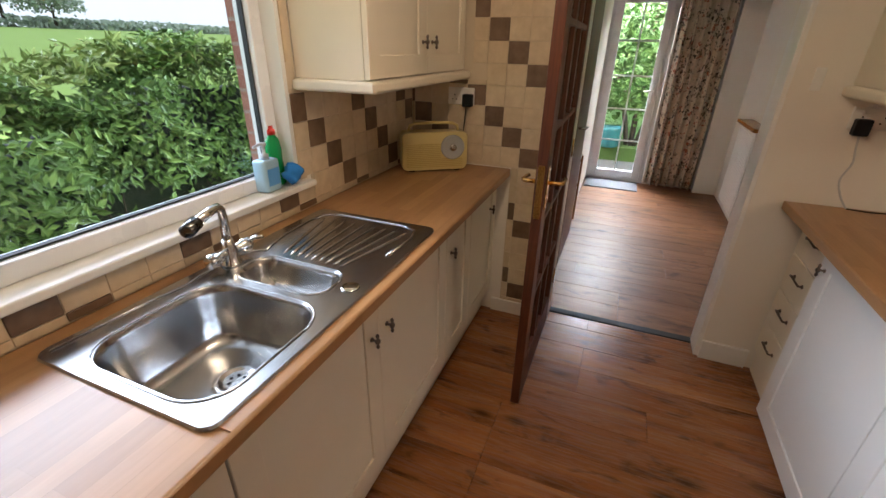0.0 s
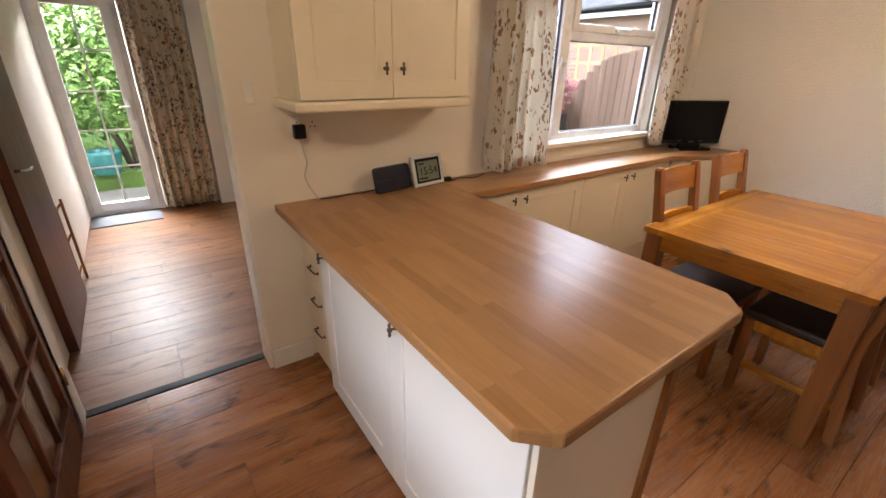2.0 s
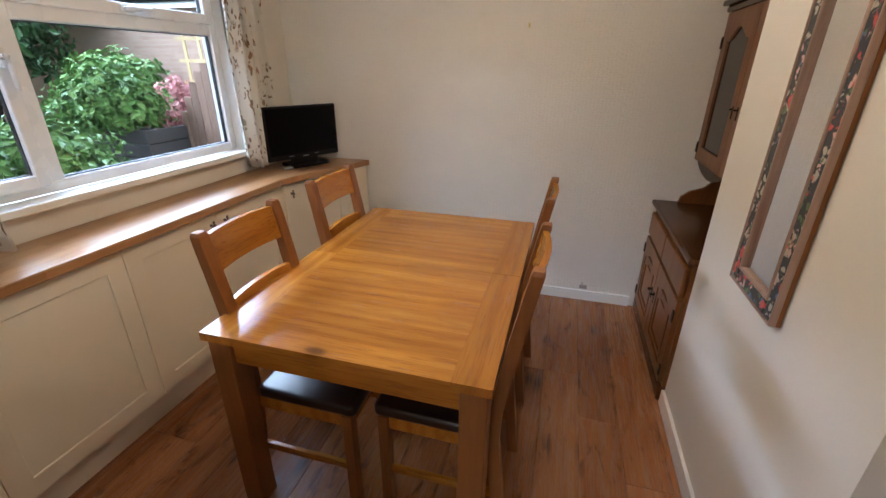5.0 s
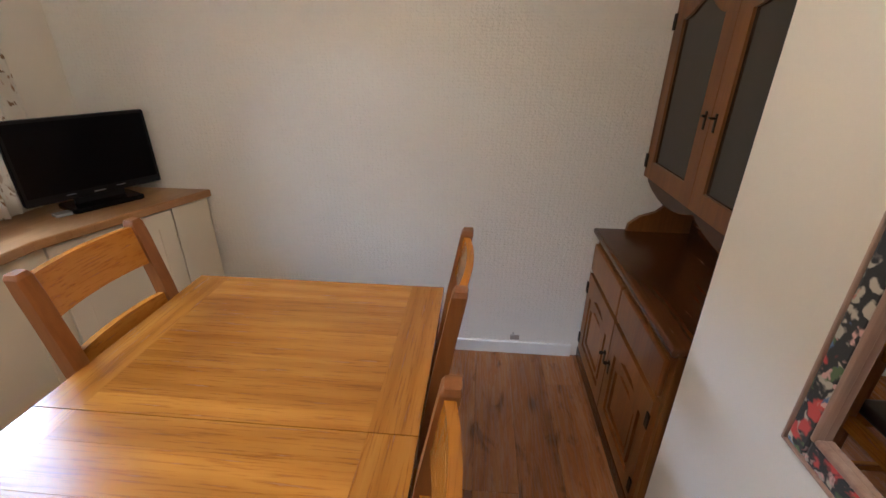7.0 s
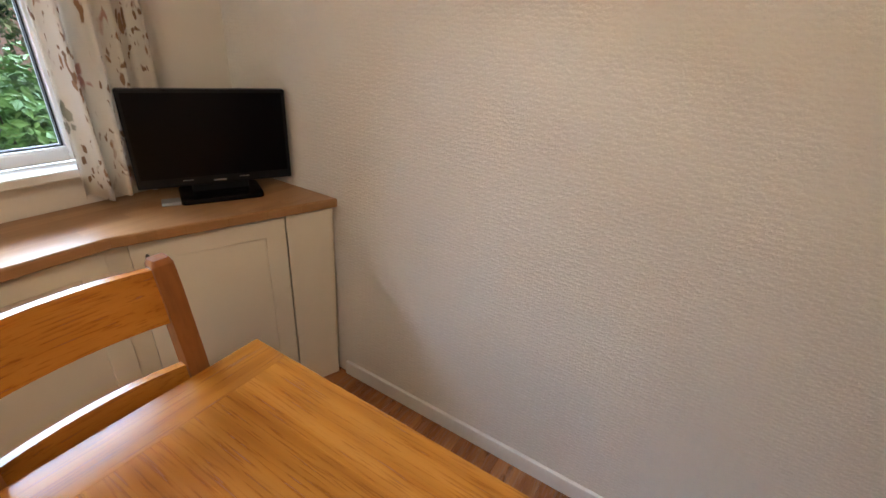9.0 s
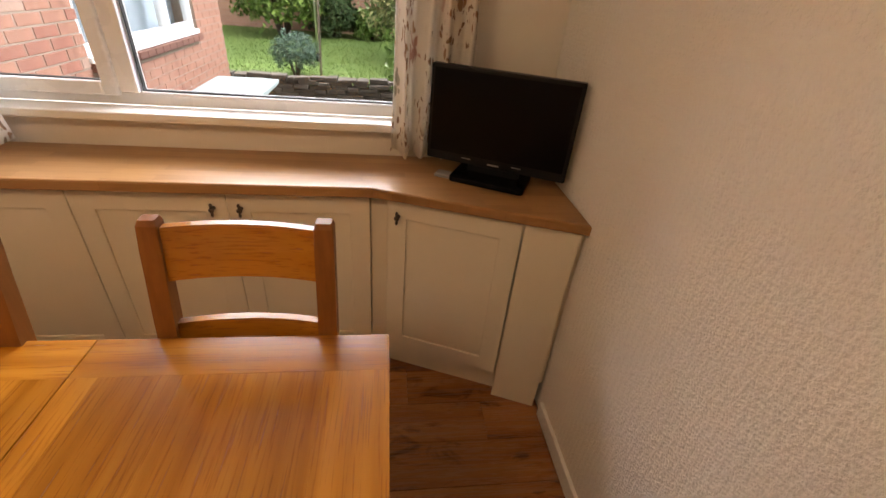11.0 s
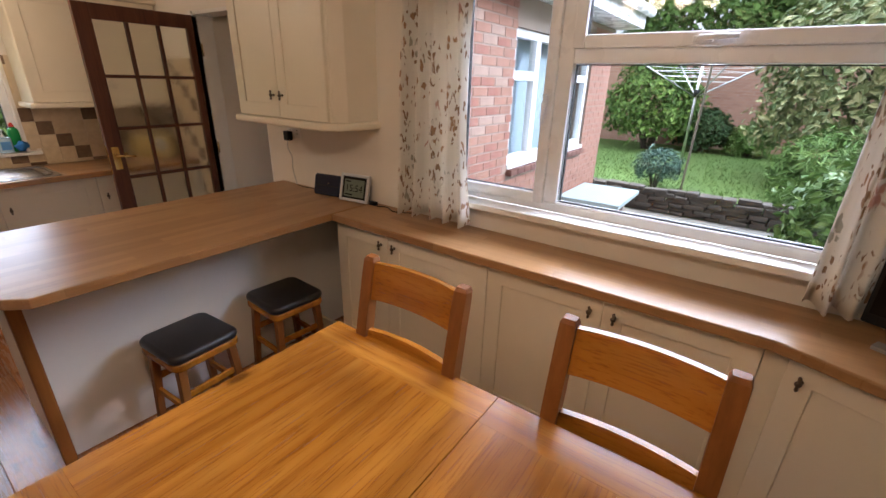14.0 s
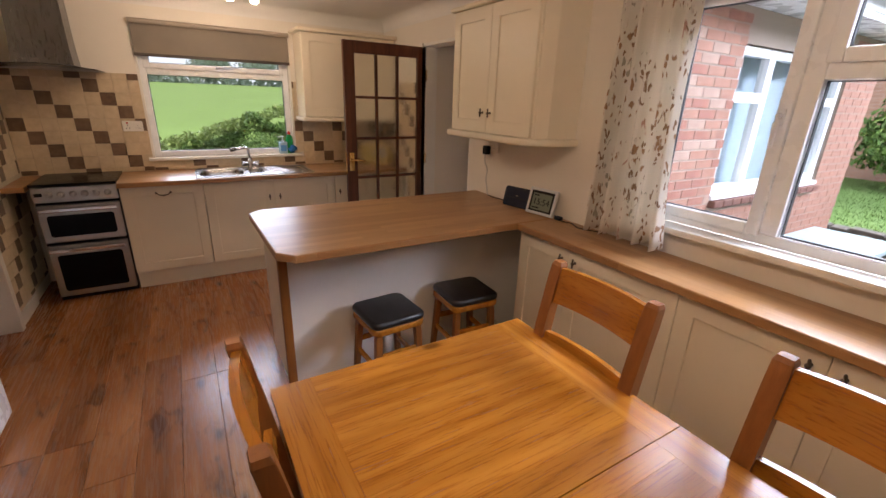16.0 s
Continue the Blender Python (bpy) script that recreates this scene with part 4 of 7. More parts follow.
copy_thing(chair, pose(4.972, 1.288, 0, 0, 0, 179.5))


# ---------------------------------------------------------------- stools under the peninsula
def stool():
    ob = thing("stool", (0, 0, 0), "low wooden stool with black vinyl pad under the peninsula", "stool", "stools")
    for sx in (-1, 1):
        for sy in (-1, 1):
            bm = B()
            t, b = Vector((sx * 0.115, sy * 0.115, 0.44)), Vector((sx * 0.142, sy * 0.142, 0))
            rings = [[bm.verts.new(p + Vector((a * h, c * h, 0))) for a, c in ((-1, -1), (1, -1), (1, 1), (-1, 1))] for p, h in ((b, 0.015), (t, 0.019))]
            for k in range(4):
                bm.faces.new((rings[0][k], rings[0][(k + 1) % 4], rings[1][(k + 1) % 4], rings[1][k]))
            bm.faces.new(rings[0][::-1])
            bm.faces.new(rings[1])
            bmesh.ops.bevel(bm, geom=[e for e in bm.edges if abs((e.verts[0].co - e.verts[1].co).z) > 0.1], offset=0.004, segments=2, profile=0.5, affect="EDGES")
            part("leg", bm, OAK_Z, ob)
    for z, s in ((0.20, 0.126), (0.27, 0.122)):
        for k in (-1, 1):
            bm = B()
            if z < 0.25:
                box(bm, -s + 0.014, s - 0.014, k * s - 0.009, k * s + 0.009, z, z + 0.03, 0.003)
            else:
                box(bm, k * s - 0.009, k * s + 0.009, -s + 0.014, s - 0.014, z, z + 0.03, 0.003)
            part("stretcher", bm, OAK_X, ob)
    bm = B()
    prism(bm, rounded(-0.155, 0.155, -0.155, 0.155, 0.045), 0.425, 0.465, 0.012, 3)
    part("seat_frame", bm, OAK_X, ob)
    bm = B()
    prism(bm, rounded(-0.158, 0.158, -0.158, 0.158, 0.05, 8), 0.462, 0.505, 0.02, 5)
    part("pad", bm, VINYL, ob, "black vinyl seat pad", True)
    return ob


st = stool()
st.matrix_basis = pose(3.12, 2.10, 0, 0, 0, 4)
copy_thing(st, pose(3.10, 2.62, 0, 0, 0, -3))

# ---------------------------------------------------------------- dresser in the alcove
DX0, DX1, DF = 4.972, 5.925, 0.69
dresser = thing("dresser", (5.45, 0.5, 0), "brown pine dresser with glazed top cupboard in the alcove", "dresser")
bm = B()
box(bm, DX0 + 0.012, DX1 - 0.012, 0.24, DF - 0.03, 0.0, 0.752, 0.002)
part("body", bm, PINE_Z, dresser)
bm = B()
box(bm, DX0, DX1, 0.24, DF - 0.012, 0.0, 0.075, 0.006)
part("plinth", bm, PINE_X_DIM, dresser)
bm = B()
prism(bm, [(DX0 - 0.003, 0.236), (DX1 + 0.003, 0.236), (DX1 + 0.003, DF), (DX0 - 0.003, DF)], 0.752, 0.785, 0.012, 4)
part("top", bm, PINE_X_DIM, dresser)


def arched(bm, w, h, t, rail, rise):
    """The frame of a door with an ogee arch under its top rail, in the xz plane, face towards -y: one ring of timber."""
    n, x0, x1 = 16, rail, w - rail
    lowz = lambda q: h - rail - rise * (0.5 + 0.5 * math.cos(2 * math.pi * q)) ** 0.9
    inner = [(x0, rail), (x1, rail)] + [(x1 - (x1 - x0) * k / n, lowz(1 - k / n)) for k in range(n + 1)]
    outer = [(0, 0), (w, 0)] + [(w - w * k / n, h) for k in range(n + 1)]
    loops = [[bm.verts.new((x, 0, z)) for x, z in outer], [bm.verts.new((x, -t, z)) for x, z in outer],
             [bm.verts.new((x, -t, z)) for x, z in inner], [bm.verts.new((x, 0, z)) for x, z in inner]]
    k = len(outer)
    for a, b in zip(loops, loops[1:] + loops[:1]):
        for i in range(k):
            bm.faces.new((a[i], a[(i + 1) % k], b[(i + 1) % k], b[i]))
    bmesh.ops.recalc_face_normals(bm, faces=bm.faces)
    return bm


for k in range(2):
    x1 = DX1 - 0.03 - k * 0.448
    m = facing(x1, DF - 0.03, 0.09, 180)
    bm = arched(B(), 0.44, 0.462, 0.022, 0.06, 0.055)
    bmesh.ops.transform(bm, matrix=m, verts=bm.verts)
    d = part("door", bm, PINE_Z, dresser)
    part("recessed_panel", box(B(), 0.055, 0.385, -0.010, -0.003, 0.055, 0.407, 0, 1, m), PINE_Z, d)
    bm = arched(B(), 0.27, 0.285, 0.012, 0.018, 0.05)
    bmesh.ops.transform(bm, matrix=m @ Matrix.Translation((0.085, -0.0095, 0.085)), verts=bm.verts)
    part("panel_bead", bm, PINE_Z, d)
    part("raised_field", box(B(), 0.115, 0.325, -0.017, -0.010, 0.115, 0.315, 0.006, 2, m), PINE_Z, d)
    bm = B()
    kx = 0.41 if k == 0 else 0.03
    lathe(bm, [(0.012, 0), (0.013, 0.003), (0.005, 0.007), (0.009, 0.018), (0.005, 0.026)], m @ Matrix.Translation((kx, -0.022, 0.28)) @ Matrix.Rotation(radians(90), 4, "X"), 12)
    box(bm, -0.009, 0.009, -0.003, 0, -0.035, 0.02, 0.002, 2, m @ Matrix.Translation((kx, -0.0225, 0.26)))
    part("pull", bm, BLACKMETAL, d, "black iron pull", True)
    for hz in (0.07, 0.38):
        bm = B()
        hx = 0.004 if k == 0 else 0.436
        box(bm, -0.012, 0.012, -0.006, 0, -0.03, 0.03, 0.002, 2, m @ Matrix.Translation((hx, -0.022, hz)))
        part("hinge", bm, BLACKMETAL, d, "black iron hinge")
    bm = B()
    box(bm, 0, 0.44, -0.022, 0, 0, 0.142, 0.007, 3, facing(x1, DF - 0.03, 0.572, 180))
    d = part("drawer", bm, PINE_Z, dresser)
    bm = B()
    q = facing(x1, DF - 0.052, 0.648, 180) @ Matrix.Translation((0.22, 0, 0))
    box(bm, -0.03, 0.03, -0.003, 0, -0.012, 0.03, 0.004, 2, q)
    tube(bm, [q @ Vector(p) for p in ((-0.026, -0.003, 0.01), (-0.026, -0.016, 0.004), (-0.012, -0.02, -0.018), (0.012, -0.02, -0.018), (0.026, -0.016, 0.004), (0.026, -0.003, 0.01))], 0.004, 8)
    part("pull", bm, BLACKMETAL, d, "black iron drop pull", True)
bm = B()
box(bm, DX0 + 0.02, DX1 - 0.02, 0.24, 0.258, 0.785, 1.05)
part("back_board", bm, PINE_X_DIM, dresser)
# scalloped side brackets between top and cupboard
for x in (DX0 + 0.01, DX1 - 0.034):
    bm = B()
    pts = [(0.26, 0.786), (0.55, 0.786), (0.545, 0.82), (0.50, 0.86), (0.43, 0.885), (0.385, 0.93), (0.39, 0.98), (0.44, 1.02), (0.455, 1.05), (0.26, 1.05)]
    prism(bm, pts, x, x + 0.022)
    bmesh.ops.transform(bm, matrix=Matrix(((0, 0, 1, 0), (1, 0, 0, 0), (0, 1, 0, 0), (0, 0, 0, 1))), verts=bm.verts)
    part("bracket", bm, PINE_Z, dresser)
UF = 0.492
bm = B()
box(bm, DX0 + 0.012, DX0 + 0.032, 0.24, UF, 1.05, 1.82, 0.002)
box(bm, DX1 - 0.032, DX1 - 0.012, 0.24, UF, 1.05, 1.82, 0.002)
box(bm, DX0 + 0.032, DX1 - 0.032, 0.24, UF, 1.05, 1.07, 0.002)
box(bm, DX0 + 0.032, DX1 - 0.032, 0.24, UF, 1.80, 1.82, 0.002)
box(bm, DX0 + 0.032, DX1 - 0.032, 0.24, UF - 0.03, 1.42, 1.435, 0.002)
box(bm, DX0 + 0.032, DX1 - 0.032, 0.241, 0.252, 1.07, 1.80)
part("cupboard", bm, PINE_X_DIM, dresser)
bm = B()
n, x0, x1 = 24, DX0 + 0.012, DX1 - 0.012
pts = [(x0, 1.05)] + [(x0 + (x1 - x0) * k / n, 1.045 - 0.05 * abs(math.sin(math.pi * 2 * k / n)) ** 0.8 - 0.012) for k in range(n + 1)] + [(x1, 1.05)]
a = [bm.verts.new((x, UF - 0.02, z)) for x, z in pts]
b = [bm.verts.new((x, UF, z)) for x, z in pts]
fs = [bm.faces.new(a), bm.faces.new(b)] + [bm.faces.new((a[i], b[i], b[(i + 1) % len(pts)], a[(i + 1) % len(pts)])) for i in range(len(pts))]
bmesh.ops.recalc_face_normals(bm, faces=fs)
part("scalloped_rail", bm, PINE_X_DIM, dresser)
# opaque panes: the cupboard's unlit inside is put into their colour
CUPBOARD_DIM = paint("dim_cupboard_glass", (0.028, 0.023, 0.018), 0.16, 0.1, 60, 0.0)
for k in range(2):
    xr = DX1 - 0.012 - k * 0.466
    m = facing(xr, UF, 1.055, 180)
    bm = arched(B(), 0.463, 0.76, 0.022, 0.075, 0.06)
    bmesh.ops.transform(bm, matrix=m, verts=bm.verts)
    d = part("glazed_door", bm, PINE_Z, dresser)
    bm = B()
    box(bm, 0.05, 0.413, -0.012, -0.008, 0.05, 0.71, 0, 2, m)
    part("pane", bm, CUPBOARD_DIM, d, "leaded pane coloured with the cupboard's dimness")
    bm = B()
    kx = 0.43 if k == 0 else 0.033
    box(bm, -0.008, 0.008, -0.003, 0, -0.03, 0.03, 0.002, 2, m @ Matrix.Translation((kx, -0.022, 0.30)))
    tube(bm, [m @ Vector((kx, -0.022, 0.315)), m @ Vector((kx, -0.036, 0.315)), m @ Vector((kx + (0.02 if k else -0.02) * -1, -0.036, 0.315))], 0.004, 8)
    part("pull", bm, BLACKMETAL, d, "black iron pull", True)
    for hz in (0.07, 0.62):
        bm = B()
        box(bm, -0.012, 0.012, -0.006, 0, -0.03, 0.03, 0.002, 2, m @ Matrix.Translation((0.004 if k == 0 else 0.459, -0.022, hz)))
        part("hinge", bm, BLACKMETAL, d, "black iron hinge")
bm = B()
prism(bm, [(DX0 - 0.01, 0.238), (DX1 + 0.004, 0.238), (DX1 + 0.004, UF + 0.03), (DX0 - 0.01, UF + 0.03)], 1.82, 1.85, 0.008, 3)
prism(bm, [(DX0 - 0.014, 0.238), (DX1 + 0.006, 0.238), (DX1 + 0.006, UF + 0.055), (DX0 - 0.014, UF + 0.055)], 1.85, 1.875, 0.006, 3)
part("cornice", bm, PINE_X_DIM, dresser)

# ---------------------------------------------------------------- wall mirror
MX0, MX1, MZ0, MZ1, MY = 4.235, 4.556, 0.908, 1.86, 0.653
mirror = thing("wall_mirror", (4.38, MY, 1.3), "tall wall mirror in a floral tapestry frame", "mirror")
bm = B()
box(bm, MX0, MX1, MY + 0.001, MY + 0.012, MZ0, MZ1)
part("backing", bm, PINE_Z, mirror)
TAPESTRY = flowered("tapestry", (0.022, 0.024, 0.03), [((0.50, 0.46, 0.38), 1.0, 0.50), ((0.55, 0.07, 0.06), 0.7, 0.55), ((0.10, 0.17, 0.33), 0.8, 0.56), ((0.10, 0.16, 0.07), 1.2, 0.55), ((0.66, 0.42, 0.38), 1.3, 0.56)], 36, 1, 0.8)
bm = B()
frame_ring(bm, MX0 + 0.006, MX1 - 0.006, MZ0 + 0.006, MZ1 - 0.006, 0.046, MY + 0.012, MY + 0.028, 0.006)
part("frame", bm, TAPESTRY, mirror, "floral tapestry-covered frame")
bm = B()
frame_ring(bm, MX0, MX1, MZ0, MZ1, 0.006, MY + 0.012, MY + 0.031, 0.002)
BEAD = wood("pink_bead", (0.26, 0.16, 0.12), (0.36, 0.23, 0.17), (0.46, 0.31, 0.24), "z", 0.4)
part("outer_bead", bm, BEAD, mirror)
bm = B()
frame_ring(bm, MX0 + 0.05, MX1 - 0.05, MZ0 + 0.05, MZ1 - 0.05, 0.011, MY + 0.013, MY + 0.031, 0.004)
part("inner_bead", bm, BEAD, mirror)
bm = B()
box(bm, MX0 + 0.055, MX1 - 0.055, MY + 0.0125, MY + 0.016, MZ0 + 0.055, MZ1 - 0.055)
part("glass", bm, metal("silvered_glass", (0.9, 0.9, 0.9), 0.01), mirror)

# ---------------------------------------------------------------- television
c = Vector(((5.437 + 5.912) / 2, (3.127 + 2.891) / 2, 0))
ta = math.degrees(math.atan2(2.891 - 3.127, 5.912 - 5.437))
tv = thing("television", (c.x, c.y, 0.911), "black flat-screen television on the corner worktop", "television")
m = pose(c.x, c.y, 0, 0, 0, ta)
bm = B()
box(bm, -0.268, 0.268, -0.018, 0.02, 0.957, 1.302, 0.006, 3, m)
box(bm, -0.16, 0.16, 0.02, 0.05, 1.02, 1.24, 0.012, 3, m)
part("body", bm, BLACK, tv)
bm = B()
box(bm, -0.254, 0.254, -0.0195, -0.0175, 0.992, 1.289, 0, 2, m)
part("screen", bm, SCREEN, tv, "glossy black screen")
bm = B()
box(bm, -0.10, 0.10, -0.012, 0.016, 0.925, 0.975, 0.006, 2, m)
part("neck", bm, BLACK, tv)
bm = B()
prism(bm, rounded(-0.145, 0.14, -0.105, 0.07, 0.018), 0.9115, 0.932, 0.004, 2, m)
part("stand", bm, SCREEN, tv)
bm = B()
box(bm, -0.022, 0.022, -0.0205, -0.0178, 0.970, 0.975, 0, 2, m)
part("badge", bm, SATIN, tv)
for x in (-0.125, 0.07):
    part("trim_bar", box(B(), x, x + 0.035, -0.0205, -0.0178, 0.9785, 0.981, 0, 1, m), SATIN, tv)
bm = B()
box(bm, -0.04, 0.02, -0.03, 0.02, 0.9115, 0.925, 0.003, 2, pose(5.50, 3.03, 0, 0, 0, ta))
ob = thing("set_top_box", (5.50, 3.03, 0.911), "small grey set-top box beside the television", "box")
part("body", bm, paint("grey_plastic", (0.3, 0.3, 0.3), 0.4), ob)

# ---------------------------------------------------------------- sink and tap
def loop_edges(bm, pts, z):
    vs = [bm.verts.new((x, y, z)) for x, y in pts]
    return vs, [bm.edges.new((vs[i], vs[(i + 1) % len(vs)])) for i in range(len(vs))]


sink = thing("sink", (0.77, 1.8, 0.91), "stainless steel inset sink with one and a half bowls and drainer", "sink")
ZS = 0.9165
HOLES = [(0.606, 0.975, 1.348, 1.700, 0.088), (0.625, 0.918, 1.738, 1.872, 0.05)]
bm = B()
vs, es = loop_edges(bm, rounded(SX0, SX1, SY0, SY1, 0.03, 6), ZS)
for x0, x1, y0, y1, r in HOLES:
    es += loop_edges(bm, rounded(x0, x1, y0, y1, r, 9), ZS)[1]
bmesh.ops.triangle_fill(bm, use_beauty=True, edges=es)
for f in bm.faces:
    if f.normal.z < 0:
        f.normal_flip()
low = [bm.verts.new((v.co.x + (0.003 if v.co.x > 0.77 else -0.003), v.co.y + (0.003 if v.co.y > 1.8 else -0.003), 0.9105)) for v in vs]
for i in range(len(vs)):
    k = (i + 1) % len(vs)
    bm.faces.new((low[i], low[k], vs[k], vs[i]))
part("deck", bm, STEEL, sink)
for nm, (x0, x1, y0, y1, r), depth in (("bowl", HOLES[0], 0.165), ("half_bowl", HOLES[1], 0.085)):
    bm = B()
    rings = []
    for d, s in ((0.0, 0.0), (0.004, 0.003), (0.02, 0.007), (depth * 0.5, 0.014), (depth * 0.8, 0.022), (depth * 0.93, 0.034), (depth * 0.985, 0.055), (depth, 0.085 if nm == "bowl" else 0.05)):
        s = min(s, (y1 - y0) / 2 - 0.012)
        rr = max(0.012, min(r, (y1 - y0) / 2 - s - 0.001) - s * 0.2)
        rings.append([bm.verts.new((x, y, ZS - d)) for x, y in rounded(x0 + s, x1 - s, y0 + s, y1 - s, rr, 9)])
    for a, b in zip(rings, rings[1:]):
        for i in range(len(a)):
            k = (i + 1) % len(a)
            bm.faces.new((a[i], b[i], b[k], a[k]))
    bm.faces.new(rings[-1])
    bmesh.ops.recalc_face_normals(bm, faces=bm.faces)
    for f in bm.faces:
        f.normal_flip()
    part(nm, bm, STEEL, sink, "", True)
bm = B()
lathe(bm, [(0.012, 0.002), (0.030, 0.003), (0.036, 0.0035), (0.040, 0.008), (0.050, 0.009), (0.056, 0.006), (0.057, 0.0005)][::-1], Matrix.Translation((0.80, 1.55, ZS - 0.165)), 28)
waste = part("waste", bm, STEEL, sink, "", True)
for k in range(6):
    a = k * math.pi / 3
    part("strainer_slot", lathe(B(), [(0.0045, 0), (0.0045, 0.0006)], Matrix.Translation((0.80 + 0.018 * math.cos(a), 1.55 + 0.018 * math.sin(a), ZS - 0.165 + 0.0028)), 8), BLACK, waste)
bm = B()
lathe(bm, [(0.026, 0.0), (0.026, 0.002), (0.022, 0.003), (0.001, 0.003)], Matrix.Translation((0.967, 1.815, ZS)), 24)
part("blanking_cap", bm, CHROME, sink, "", True)
# raised rims and the fan of ribs on the drainer
bm = B()
for x0, x1, y0, y1, r in HOLES:
    o = rounded(x0 - 0.006, x1 + 0.006, y0 - 0.006, y1 + 0.006, r + 0.006, 9)
    tube(bm, [(x, y, ZS) for x, y in o + o[:1]], 0.0028, 6)
part("rim", bm, STEEL, sink, "", True)
bm = B()
o = [(0.60, 1.90), (0.585, 1.95), (0.57, 2.02), (0.562, 2.16), (0.58, 2.235), (0.63, 2.258), (0.90, 2.258), (0.955, 2.235), (0.972, 2.17), (0.965, 2.02)]
tube(bm, [(x, y, ZS) for x, y in o], 0.005, 6)
o = [(0.545, 1.34), (0.55, 1.55), (0.565, 1.64), (0.552, 1.70), (0.545, 1.83), (0.565, 1.88), (0.60, 1.90)]
tube(bm, [(x, y, ZS) for x, y in o], 0.004, 6)
part("drainer_edge", bm, STEEL, sink, "", True)
for k in range(9):
    f = k / 8
    a, b = Vector((0.665 + 0.21 * f, 1.905, ZS)), Vector((0.60 + 0.34 * f, 2.215 - 0.02 * abs(f - 0.5), ZS))
    bm = B()
    tube(bm, [a, a.lerp(b, 0.1), a.lerp(b, 0.9), b], [0.001, 0.0055, 0.0045, 0.001], 8)
    part("rib", bm, STEEL, sink, "", True)

tap = thing("mixer_tap", (0.575, 1.79, 0.917), "chrome mixer tap with two lever heads and swivel spout", "tap")
bm = B()
lathe(bm, [(0.03, 0), (0.03, 0.006), (0.024, 0.012), (0.023, 0.05), (0.018, 0.062), (0.015, 0.08)], Matrix.Translation((0.575, 1.79, 0.917)), 24)
part("body", bm, CHROME, tap, "", True)
bm = B()
lathe(bm, [(0.018, -0.075), (0.021, -0.07), (0.021, -0.045), (0.016, -0.04), (0.016, 0.04), (0.021, 0.045), (0.021, 0.07), (0.018, 0.075)], Matrix.Translation((0.575, 1.79, 0.952)) @ Matrix.Rotation(radians(90), 4, "X"), 20)
part("cross_body", bm, CHROME, tap, "", True)
for s in (-1, 1):
    bm = B()
    q = (0.575, 1.79 + s * 0.06, 0.956)
    tube(bm, [q, (0.60, q[1] + s * 0.01, 0.975), (0.635, q[1] + s * 0.014, 0.985)], [0.009, 0.007, 0.006], 10)
    part("lever", bm, CHROME, tap, "", True)
bm = B()
d = Vector((0.36, -0.93, 0)).normalized()
base = Vector((0.575, 1.79, 0.99))
top = base + Vector((0.012, -0.006, 0.085))
pts = [base, base.lerp(top, 0.75), top + d * 0.004 + Vector((0, 0, 0.016)), top + d * 0.018 + Vector((0, 0, 0.026)), top + d * 0.05 + Vector((0, 0, 0.029)), top + d * 0.12 + Vector((0, 0, 0.024))]
tube(bm, pts, [0.0135, 0.0125, 0.012, 0.012, 0.012, 0.0125], 16)
part("spout", bm, CHROME, tap, "", True)
e = pts[-1]
part("nozzle", tube(B(), [e, e + d * 0.003, e + d * 0.05 + Vector((0, 0, -0.006)), e + d * 0.052 + Vector((0, 0, -0.006))], [0.0125, 0.0175, 0.018, 0.013], 16), metal("dark_chrome", (0.16, 0.16, 0.16), 0.18), tap, "dark chrome nozzle", True)

# ---------------------------------------------------------------- cooker and hood
cooker = thing("cooker", (0.72, 0.48, 0), "stainless steel double-oven cooker with black ceramic hob", "cooker")
CY0, CY1, CX = 0.268, 0.770, 0.985
bm = B()
box(bm, 0.48, CX - 0.035, CY0, CY1, 0.03, 0.90, 0.004)
part("body", bm, BLACK, cooker)
bm = B()
box(bm, 0.475, CX + 0.01, CY0 - 0.004, CY1 + 0.004, 0.90, 0.922, 0.004)
part("hob", bm, SCREEN, cooker, "black ceramic glass hob")
OVEN = metal("satin_steel", (0.50, 0.49, 0.46), 0.33, None, 0.1)


def oven_box(bm, y0, y1, z0, z1, x0=CX - 0.034, x1=CX, bevel=0.006):
    return box(bm, x0, x1, y0, y1, z0, z1, bevel)


bm = oven_box(B(), CY0, CY1, 0.785, 0.898)
panel = part("control_panel", bm, OVEN, cooker)
for k in range(6):
    y = 0.365 + k * 0.069
    bm = lathe(B(), [(0.024, 0), (0.024, 0.004), (0.019, 0.006), (0.018, 0.024), (0.012, 0.027)], Matrix.Translation((CX, y, 0.842)) @ Matrix.Rotation(radians(90), 4, "Y"), 20)
    box(bm, CX + 0.02, CX + 0.033, y - 0.004, y + 0.004, 0.824, 0.86, 0.002)
    part("dial", bm, OVEN, panel, "", True)
bm = oven_box(B(), CY0 + 0.015, CY0 + 0.06, 0.832, 0.857, CX, CX + 0.002, 0)
part("clock_window", bm, SCREEN, panel)
